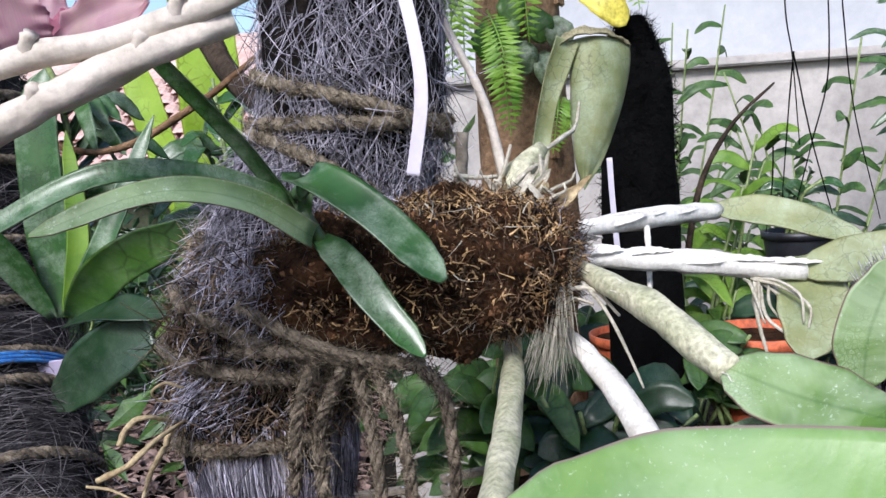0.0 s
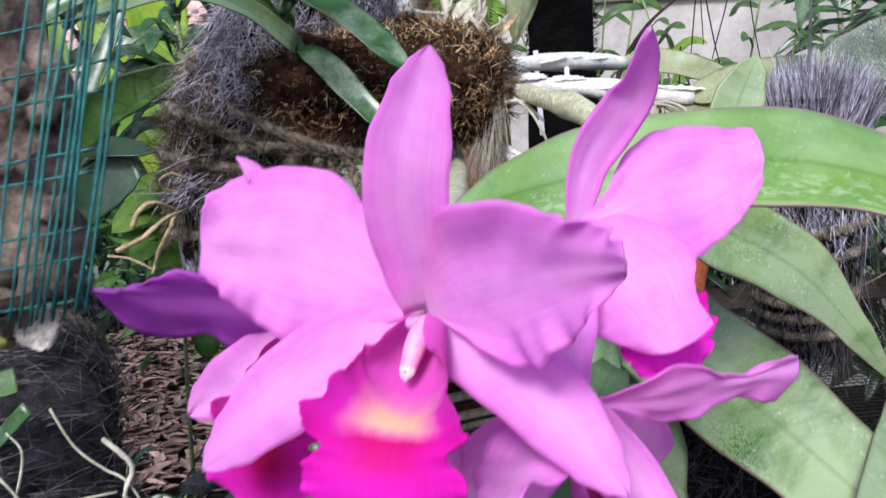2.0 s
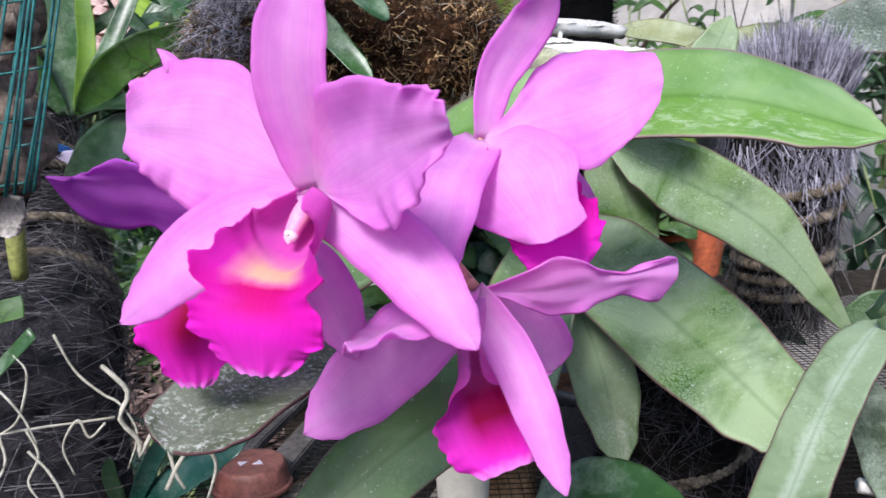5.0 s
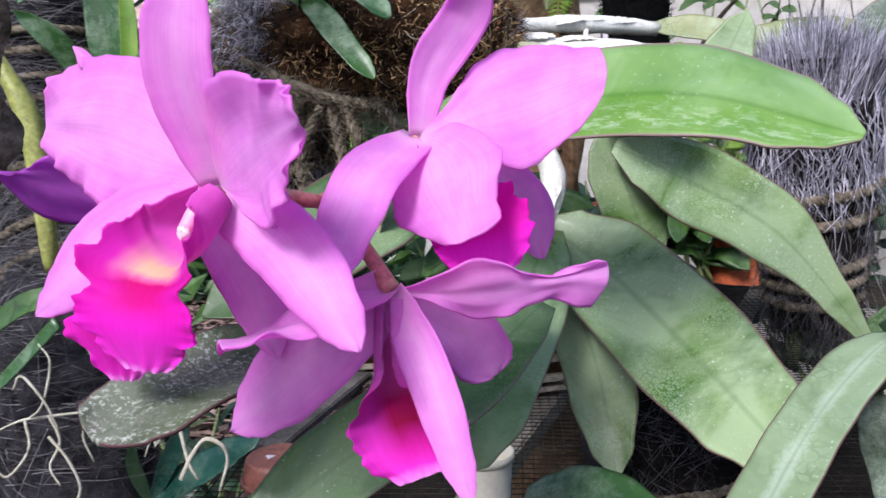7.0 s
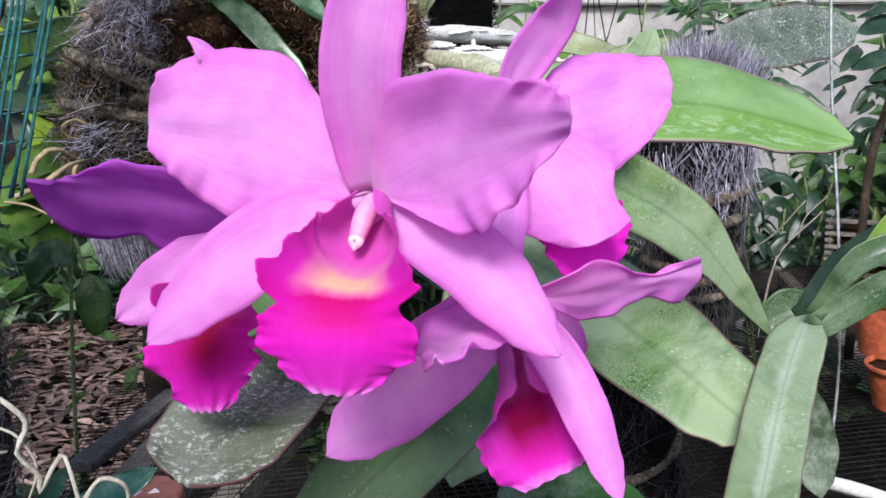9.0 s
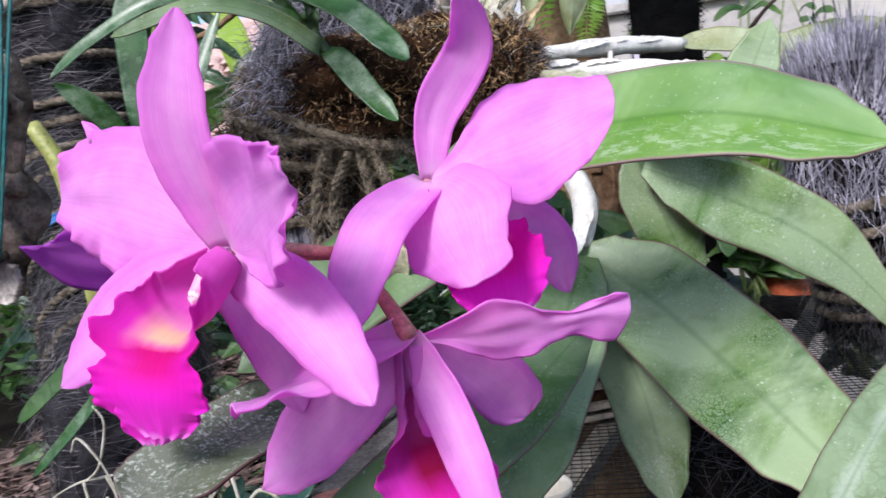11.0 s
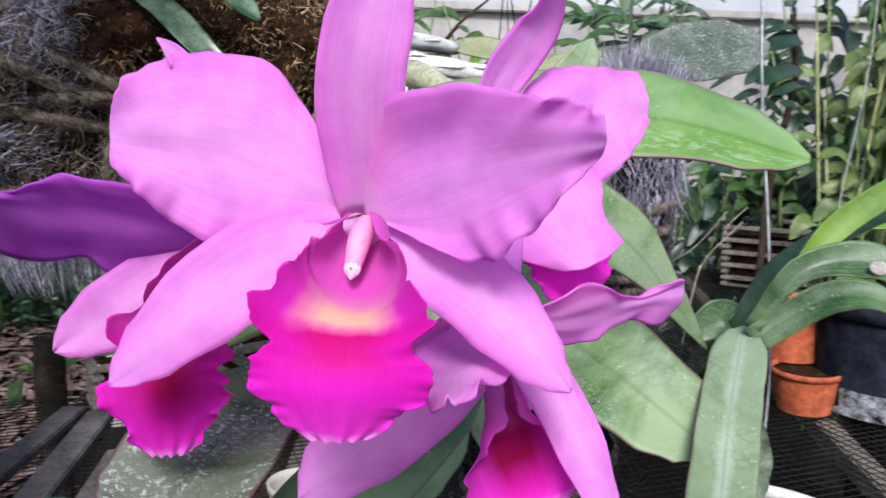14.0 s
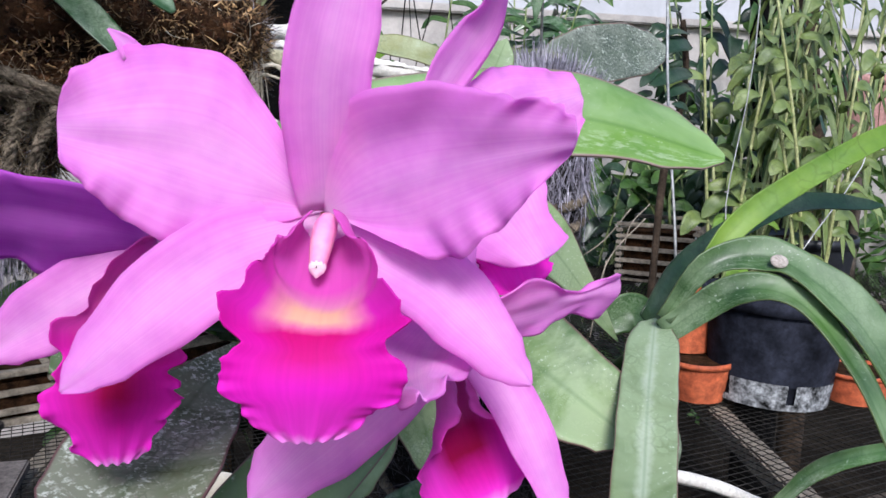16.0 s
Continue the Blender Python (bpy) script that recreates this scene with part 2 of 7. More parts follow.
    if streak:
        sr = ramp(n, [(0.03, (1, 1, 1)), (0.14, (0, 0, 0))])
        l.new(maths(n, l, "ADD", away, maths(n, l, "MULTIPLY", maths(n, l, "SUBTRACT", patch.outputs["Fac"], 0.5), 0.4)), sr.inputs["Fac"])
        dust = maths(n, l, "MAXIMUM", dust, maths(n, l, "MULTIPLY", sr.outputs["Color"], streak))
    col = mix(n, l, dust, col, (0.66, 0.72, 0.64))
    if halves:
        # one half under a bluish film, the other with rows of dried whitish marks
        upper = ramp(n, [(0.40, (1, 1, 1)), (0.52, (0, 0, 0))])
        l.new(v, upper.inputs["Fac"])
        col = mix(n, l, maths(n, l, "MULTIPLY", upper.outputs["Color"], maths(n, l, "MULTIPLY", wide.outputs["Fac"], halves)), col, (0.4, 0.5, 0.36))
        band = ramp(n, [(0.56, (0, 0, 0)), (0.68, (0.6,) * 3), (0.86, (1, 1, 1)), (0.93, (0, 0, 0))])
        l.new(v, band.inputs["Fac"])
        mp = n.new("ShaderNodeMapping")
        mp.inputs["Scale"].default_value = (24, 12, 1)
        l.new(uv.outputs["UV"], mp.inputs["Vector"])
        spot = n.new("ShaderNodeTexNoise")
        spot.inputs["Scale"].default_value = 1.0
        spot.inputs["Detail"].default_value = 6
        spot.inputs["Distortion"].default_value = 0.25
        spot.inputs["Roughness"].default_value = 0.7
        l.new(mp.outputs[0], spot.inputs["Vector"])
        sp = ramp(n, [(0.5, (0, 0, 0)), (0.56, (0.8,) * 3), (0.7, (1, 1, 1))])
        l.new(spot.outputs["Fac"], sp.inputs["Fac"])
        col = mix(n, l, maths(n, l, "MULTIPLY", maths(n, l, "MULTIPLY", sp.outputs["Color"], band.outputs["Color"]), halves), col, (0.62, 0.7, 0.55))
    nerve = ramp(n, [(0.0, (0.72, 0.78, 0.7)), (0.014, (0.8, 0.85, 0.8)), (0.04, (1, 1, 1))])
    l.new(away, nerve.inputs["Fac"])
    col = mix(n, l, 1.0, col, nerve.outputs["Color"], "MULTIPLY")
    rr = ramp(n, [(0.478, (0, 0, 0)), (0.492, (1, 1, 1))])
    l.new(away, rr.inputs["Fac"])
    col = mix(n, l, rr.outputs["Color"], col, rim)
    l.new(col, b.inputs["Base Color"])
    rg = n.new("ShaderNodeMapRange")
    rg.inputs["To Min"].default_value, rg.inputs["To Max"].default_value = rough, rough + 0.34
    l.new(br.outputs["Color"], rg.inputs["Value"])
    l.new(rg.outputs[0], b.inputs["Roughness"])
    b.inputs["Specular IOR Level"].default_value = gloss
    relief = maths(n, l, "ADD", maths(n, l, "MULTIPLY", wide.outputs["Fac"], 2.0), maths(n, l, "MULTIPLY", fine.outputs["Fac"], 0.12))
    bump(n, l, relief, 0.35, 0.002, b)
    tr = n.new("ShaderNodeBsdfTranslucent")
    l.new(mix(n, l, 1.0, col, (1.0, 1.15, 0.5), "MULTIPLY"), tr.inputs["Color"])
    ms = n.new("ShaderNodeMixShader")
    ms.inputs[0].default_value = through_light
    l.new(b.outputs[0], ms.inputs[1])
    l.new(tr.outputs[0], ms.inputs[2])
    l.new(ms.outputs[0], n["Material Output"].inputs["Surface"])
    return m


# ------------------------------------------------------------ materials
PETAL = petal_material("orchid_petal", (0.95, 0.335, 0.9), (0.98, 0.77, 0.98))
# Purple copy of the petal colour, with the front flower's shadow painted in.
PETAL_SHADED = petal_material("orchid_petal_shaded", (0.66, 0.15, 0.76), (0.76, 0.3, 0.84))
MAGENTA, RIM = (0.84, 0.02, 0.62), (0.92, 0.32, 0.84)
LIP = lip_material("orchid_lip", [(0.0, (0.74, 0.14, 0.6)), (0.26, (0.74, 0.1, 0.55)), (0.37, (0.82, 0.3, 0.56)), (0.44, (0.85, 0.52, 0.36)), (0.5, (0.86, 0.5, 0.36)), (0.54, (0.78, 0.16, 0.4)), (0.57, (0.62, 0.003, 0.2)), (0.66, (0.68, 0.004, 0.28)), (0.78, MAGENTA), (0.96, (0.88, 0.05, 0.68)), (1.0, RIM)],
                   [(0.0, (0.76, 0.16, 0.64)), (0.28, (0.74, 0.1, 0.58)), (0.38, (0.74, 0.05, 0.53)), (0.5, (0.72, 0.02, 0.5)), (0.57, (0.7, 0.008, 0.4)), (0.69, (0.76, 0.01, 0.48)), (0.82, MAGENTA), (0.95, (0.88, 0.05, 0.68)), (1.0, RIM)], (0.12, 0.33))
LIP_DARK = lip_material("orchid_lip_dark", [(0.0, (0.75, 0.22, 0.62)), (0.3, (0.7, 0.2, 0.5)), (0.45, (0.6, 0.1, 0.2)), (0.55, (0.36, 0.002, 0.05)), (0.75, (0.46, 0.003, 0.1)), (0.87, (0.78, 0.015, 0.48)), (0.97, (0.88, 0.04, 0.66)), (1.0, RIM)],
                        [(0.0, (0.75, 0.2, 0.64)), (0.45, (0.74, 0.1, 0.54)), (0.58, (0.78, 0.02, 0.5)), (0.95, (0.86, 0.03, 0.64)), (1.0, RIM)], (0.06, 0.4))
LIP_TUBE = lip_material("orchid_lip_tube", [(0.0, (0.78, 0.24, 0.66)), (0.46, (0.74, 0.12, 0.5)), (0.62, (0.46, 0.004, 0.14)), (0.75, (0.36, 0.002, 0.07)), (0.87, (0.74, 0.014, 0.44)), (0.94, (0.88, 0.04, 0.66)), (1.0, RIM)],
                        [(0.0, (0.78, 0.24, 0.68)), (0.4, (0.76, 0.14, 0.6)), (0.55, (0.74, 0.05, 0.52)), (0.95, (0.88, 0.04, 0.66)), (1.0, RIM)])
LEAF_BRIGHT = frosted_leaf("leaf_bright", (0.08, 0.2, 0.028), (0.175, 0.32, 0.06), 0.36, 85, 0.12, 0.75, 0.3, (0.4, 0.66), rim=(0.3, 0.22, 0.2), gloss=0.22, halves=0.4)
LEAF_PALE = frosted_leaf("leaf_pale", (0.036, 0.1, 0.014), (0.15, 0.26, 0.05), 0.56, 340, 0.16, 0.6, 0.25, (0.4, 0.58), spread=0.02, pale=(0.42, 0.52, 0.33), rings=0.75)
LEAF_STREAK = frosted_leaf("leaf_streak", (0.11, 0.17, 0.07), (0.19, 0.26, 0.12), 0.5, 150, 0.2, 0.9, 0.4, (0.36, 0.58), streak=0.32, rings=0.5)
LEAF_GREY = leaf_material("leaf_grey", (0.018, 0.04, 0.013), (0.07, 0.105, 0.042), 0.5, 150, 0.5)
LEAF_SCURF = frosted_leaf("leaf_scurfy", (0.016, 0.03, 0.01), (0.058, 0.08, 0.025), 0.55, 230, 0.35, 0.65, 0.6, (0.42, 0.56), rim=(0.12, 0.06, 0.065), spread=0.09, pale=(0.28, 0.3, 0.24), gloss=0.2, rings=0.8)
LEAF_MID = frosted_leaf("leaf_mid", (0.03, 0.085, 0.015), (0.09, 0.18, 0.04), 0.28, 210, 0.1, 0.7, 0.3, (0.45, 0.7))
LEAF_CRUST = frosted_leaf("leaf_crust", (0.022, 0.04, 0.024), (0.075, 0.105, 0.06), 0.55, 300, 0.85, 0.95, 0.5, (0.3, 0.56), pale=(0.36, 0.4, 0.34), spread=0.06, network=True)
# Dark leaf green, taken near black to hold the shade of the undergrowth.
LEAF_DARK_SHADED = leaf_material("leaf_dark_shaded", (0.006, 0.024, 0.009), (0.017, 0.052, 0.019), 0.08, 120, 0.35)
LEAF_STRAP = leaf_material("leaf_strap", (0.014, 0.052, 0.012), (0.05, 0.13, 0.034), 0.4, 160, 0.28, cover=(0.46, 0.7))
LEAF_LIME = leaf_material("leaf_lime", (0.1, 0.24, 0.015), (0.26, 0.42, 0.05), 0.08, 60, 0.5, 0.4)
LEAF_BANANA = leaf_material("leaf_banana", (0.34, 0.5, 0.04), (0.5, 0.66, 0.1), 0.05, 40, 0.5, 0.5)
LEAF_FAR = leaf_material("leaf_far", (0.02, 0.07, 0.01), (0.085, 0.18, 0.03), 0.12, 40, 0.45, 0.3)
LEAF_OLIVE = leaf_material("leaf_olive", (0.16, 0.19, 0.07), (0.3, 0.32, 0.15), 0.4, 120, 0.5)
STEM_RED = speckled("stem_red", (0.46, 0.15, 0.13), (0.62, 0.3, 0.24), 60, 0.5, 6, 0.2)
STEM_GREEN = speckled("stem_green", (0.14, 0.2, 0.06), (0.28, 0.34, 0.14), 40, 0.5, 6, 0.2)
STEM_TAN = speckled("stem_tan", (0.52, 0.45, 0.38), (0.72, 0.65, 0.57), 40, 0.7, 6, 0.4, grain=(0.75, 1.12))
STEM_TAN_DULL = speckled("dry_leaf_fold", (0.16, 0.14, 0.07), (0.34, 0.31, 0.19), 70, 0.75, 6, 0.5)
BULB = speckled("bulb", (0.36, 0.37, 0.22), (0.64, 0.6, 0.45), 30, 0.6, 8, 0.4)
SHEATH = speckled("papery_sheath", (0.68, 0.64, 0.58), (0.9, 0.87, 0.82), 45, 0.75, 8, 0.8, grain=(0.78, 1.08))
COLUMN = speckled("column_pink", (0.8, 0.2, 0.55), (0.86, 0.4, 0.5), 110, 0.5, 4, 0.05, grain=(0.95, 1.03))
CAP = speckled("anther_white", (0.8, 0.5, 0.64), (0.86, 0.66, 0.72), 200, 0.4, 4, 0.05, grain=(0.95, 1.03))
ROOT = speckled("aerial_root", (0.32, 0.29, 0.22), (0.62, 0.58, 0.49), 60, 0.8, 8, 0.4, grain=(0.7, 1.15))
# Near-black, so the shade between the fibres sits in the core's colour.
COIR = speckled("shaded_coir_core", (0.006, 0.005, 0.005), (0.022, 0.017, 0.015), 40, 0.95, 8, 1.0, 0.004)
PEAT = speckled("brown_peat", (0.0075, 0.004125, 0.002625), (0.09, 0.0435, 0.02025), 60, 0.95, 5, 1.0, 0.006)
CRUMB = speckled("peat_crumb", (0.006, 0.0035, 0.0025), (0.17, 0.085, 0.04), 60, 0.95, 5, 0.5, 0.003, 0.0, 0.9)
FIBRE_GREY = speckled("grey_fibre", (0.09, 0.085, 0.105), (0.46, 0.43, 0.5), 30, 0.7, 6, 0.0, 0.001, 0.0, 0.95)
FIBRE_BROWN = speckled("brown_fibre", (0.016, 0.01, 0.007), (0.2, 0.13, 0.08), 30, 0.8, 6, 0.0, 0.001, 0.0, 0.95)
ROPE_TAN = speckled("pale_coir_rope", (0.1, 0.075, 0.05), (0.5, 0.42, 0.31), 120, 0.95, 7, 1.0, 0.003)
ROPE_FRAY = speckled("rope_fray", (0.05, 0.038, 0.026), (0.34, 0.28, 0.2), 30, 0.8, 6, 0.0, 0.001, 0.0, 0.95)
ROPE = speckled("coir_rope", (0.04, 0.03, 0.022), (0.42, 0.345, 0.26), 90, 0.95, 7, 1.0, 0.003)
WALL = speckled("wall_concrete", (0.35, 0.325, 0.31), (0.52, 0.485, 0.46), 2.5, 0.9, 12, 0.3, 0.004, grain=(0.8, 1.1))
WALL_WHITE = speckled("wall_whitewash", (0.39, 0.4, 0.43), (0.47, 0.48, 0.51), 2, 0.85, 12, 0.2, 0.004, grain=(0.92, 1.05))
SOIL = speckled("soil", (0.0072, 0.0054, 0.0036), (0.03, 0.024, 0.018), 3, 0.95, 14, 0.8, 0.02)
LITTER = speckled("leaf_litter", (0.09, 0.055, 0.045), (0.3, 0.21, 0.18), 6, 0.9, 5, 0.3, 0.003, 0.0, 0.5)
WOOD = speckled("grey_wood", (0.045, 0.037, 0.03), (0.14, 0.115, 0.095), 12, 0.85, 10, 0.6)
PLANK = speckled("weathered_plank", (0.07, 0.062, 0.058), (0.2, 0.175, 0.165), 18, 0.85, 9, 0.7)
PALE_WOOD = speckled("pale_split_wood", (0.34, 0.29, 0.25), (0.62, 0.56, 0.51), 60, 0.85, 6, 0.7, 0.002)
SLAT = speckled("pale_wood", (0.2, 0.17, 0.135), (0.38, 0.33, 0.265), 14, 0.8, 8, 0.4)
BARK = speckled("bark", (0.16, 0.09, 0.05), (0.34, 0.22, 0.13), 14, 0.9, 8, 0.8, 0.006)
BLACK = speckled("black_fern_trunk", (0.0015, 0.0015, 0.0015), (0.005, 0.005, 0.005), 20, 0.95, 8, 1.0, 0.006)
BLACK_PLASTIC = speckled("black_plastic", (0.009, 0.010, 0.014), (0.024, 0.026, 0.033), 12, 0.45, 10, 0.15)
TERRACOTTA = speckled("terracotta", (0.44, 0.085, 0.03), (0.6, 0.15, 0.06), 12, 0.7, 8, 0.3)
TILE = speckled("roof_tile", (0.5, 0.32, 0.28), (0.72, 0.52, 0.46), 3, 0.85, 8, 0.3, 0.004, grain=(0.7, 1.15))
GREEN_NET = speckled("green_net", (0.006, 0.075, 0.075), (0.03, 0.19, 0.18), 50, 0.45, 4, 0.0)
WIRE = speckled("wire", (0.35, 0.35, 0.35), (0.65, 0.65, 0.64), 40, 0.45, 5, 0.0, 0.001, 0.5)
TAG = speckled("plastic_tag", (0.5, 0.46, 0.54), (0.58, 0.54, 0.62), 30, 0.5, 6, 0.05, grain=(0.95, 1.04))
BLUE = speckled("blue_twine", (0.02, 0.12, 0.4), (0.06, 0.24, 0.6), 60, 0.6, 6, 0.2)
MESH_WIRE = speckled("mesh_wire", (0.01, 0.0095, 0.009), (0.045, 0.041, 0.037), 30, 0.7, 5, 0.0)
WALL_DARK = speckled("wall_dark_green", (0.035, 0.045, 0.025), (0.11, 0.115, 0.08), 3, 0.95, 10, 0.5, 0.004)
CHIP = speckled("tan_chip", (0.3, 0.17, 0.07), (0.62, 0.42, 0.22), 60, 0.85, 6, 0.0, 0.001, 0.0, 0.4)
for matt in (BLACK, COIR, PEAT, SOIL, WOOD, ROPE, MESH_WIRE, LITTER, FIBRE_BROWN, WALL_DARK):
    matt.node_tree.nodes["Principled BSDF"].inputs["Specular IOR Level"].default_value = 0.08
# Darker copy of the grey fibre; shade low down is put into its colour.
FIBRE_SHADED = speckled("shaded_fibre", (0.018, 0.016, 0.018), (0.12, 0.108, 0.116), 30, 0.8, 6, 0.0, 0.001, 0.0, 0.8)
BARK_DARK = speckled("dark_bark", (0.018, 0.013, 0.009), (0.085, 0.06, 0.042), 25, 0.9, 8, 0.8, 0.004)
CREAM = speckled("cream_plastic", (0.6, 0.55, 0.46), (0.75, 0.7, 0.6), 30, 0.5, 5, 0.05, grain=(0.9, 1.05))
# Core of the old post, with the shade it stands in coloured in.
CORE_SHADED = speckled("shaded_fibre_core", (0.012, 0.011, 0.013), (0.065, 0.058, 0.068), 60, 0.95, 6, 1.0, 0.004)
PALE_PINK = petal_material("faded_petal", (0.66, 0.46, 0.46), (0.82, 0.7, 0.66))
DUSKY_PINK = petal_material("dusky_petal", (0.5, 0.2, 0.27), (0.66, 0.36, 0.4))
TAG_LILAC = speckled("lilac_tag", (0.26, 0.22, 0.33), (0.33, 0.29, 0.4), 30, 0.5, 6, 0.05, grain=(0.95, 1.04))
FIBRE_LILAC = speckled("lilac_fibre", (0.15, 0.135, 0.185), (0.58, 0.55, 0.64), 30, 0.7, 6, 0.0, 0.001, 0.0, 0.9)
# Grey fibre darkened to carry shade on the old post and low skirt.
FIBRE_HALF_SHADE = speckled("half_shaded_fibre", (0.018, 0.016, 0.018), (0.185, 0.168, 0.178), 30, 0.75, 6, 0.0, 0.001, 0.0, 0.95)
MOSS = speckled("dry_moss", (0.016, 0.01, 0.007), (0.26, 0.18, 0.115), 30, 0.9, 6, 0.0, 0.001, 0.0, 0.95)
LEAF_VANDA = frosted_leaf("leaf_vanda", (0.022, 0.066, 0.016), (0.075, 0.165, 0.04), 0.34, 220, 0.05, 0.7, 0.34, (0.44, 0.68), rim=(0.1, 0.14, 0.05), gloss=0.45, halves=0.16)
LEAF_YELLOW = leaf_material("leaf_yellow_green", (0.09, 0.15, 0.03), (0.26, 0.33, 0.1), 0.15, 90, 0.45, 0.3)
CANE = speckled("pale_cane", (0.3, 0.33, 0.12), (0.48, 0.5, 0.24), 30, 0.5, 6, 0.2)
DRIFT = speckled("pale_driftwood", (0.03, 0.02, 0.014), (0.4, 0.31, 0.25), 70, 0.85, 5, 0.8, 0.003)
ROOT_TAN = speckled("tan_root", (0.3, 0.22, 0.12), (0.55, 0.44, 0.27), 50, 0.8, 6, 0.4)
LEAF_BLUE = leaf_material("leaf_blue_green", (0.008, 0.04, 0.03), (0.025, 0.085, 0.07), 0.12, 120, 0.22)


# ------------------------------------------------------------ geometry
def link_mesh(name, verts, faces, material, parent=None, label="", uvs=None, smooth=True):
    me = bpy.data.meshes.new(name)
    me.from_pydata([tuple(v) for v in verts], [], faces)
    if uvs is not None:
        lay = me.uv_layers.new(name="UVMap")
        for loop in me.loops:
            lay.data[loop.index].uv = uvs[loop.vertex_index]
    if smooth:
        me.polygons.foreach_set("use_smooth", [True] * len(me.polygons))
    me.materials.append(material)
    me.update()
    ob = new(name, me)
    if parent is not None:
        ob.parent = parent
    if label:
        tagged(ob, label)
    return ob


def part(name, bm, material, parent, label=""):
    """Links a bmesh as one mesh object under a thing or a part."""
    me = bpy.data.meshes.new(name)
    bm.to_mesh(me)
    bm.free()
    me.materials.append(material)
    ob = new(name, me)
    if parent is not None:
        ob.parent = parent
    if label:
        tagged(ob, label)
    return ob


def thing(name, label, category, group="", kind=""):
    return tagged(new(name), label, category, group, kind)


def spline(pts, u):
    """A smooth curve through the points, by arc of equal steps."""
    pts = [V(p) for p in pts]
    k = len(pts) - 1
    if k == 1:
        return pts[0].lerp(pts[1], u)
    x = min(max(u, 0.0), 1.0) * k
    i = min(int(x), k - 1)
    f = x - i
    p1, p2 = pts[i], pts[i + 1]
    p0 = pts[i - 1] if i else p1 * 2 - p2
    p3 = pts[i + 2] if i + 2 <= k else p2 * 2 - p1
    return 0.5 * ((2 * p1) + (p2 - p0) * f + (2 * p0 - 5 * p1 + 4 * p2 - p3) * f * f + (3 * p1 - p0 - 3 * p2 + p3) * f ** 3)


def profile(stops, u):
    for (a, x), (b, y) in zip(stops, stops[1:]):
        if u <= b:
            f = (u - a) / (b - a) if b > a else 0
            f = f * f * (3 - 2 * f) if 0 < a and b < 1 else f
            return x + (y - x) * f
    return stops[-1][1]


OVAL = [(0, 0.12), (0.15, 0.5), (0.45, 1.0), (0.62, 1.0), (0.85, 0.72), (0.95, 0.42), (1, 0.02)]
LANCE = [(0, 0.45), (0.2, 0.75), (0.45, 1.0), (0.65, 0.97), (0.82, 0.75), (0.93, 0.45), (1, 0.06)]
ROUND = [(0, 0.1), (0.15, 0.42), (0.4, 0.87), (0.62, 1.0), (0.8, 0.95), (0.92, 0.76), (0.98, 0.45), (1, 0.12)]
BLADE = [(0, 0.35), (0.12, 0.75), (0.35, 1.0), (0.65, 0.97), (0.88, 0.62), (1, 0.02)]
STRAP = [(0, 1.0), (0.5, 1.0), (0.85, 0.8), (0.95, 0.55), (1, 0.1)]
SKIRT = [(0, 0.75), (0.3, 0.72), (0.42, 0.7), (0.55, 0.95), (0.72, 1.0), (0.84, 0.86), (0.93, 0.68), (1, 0.4)]


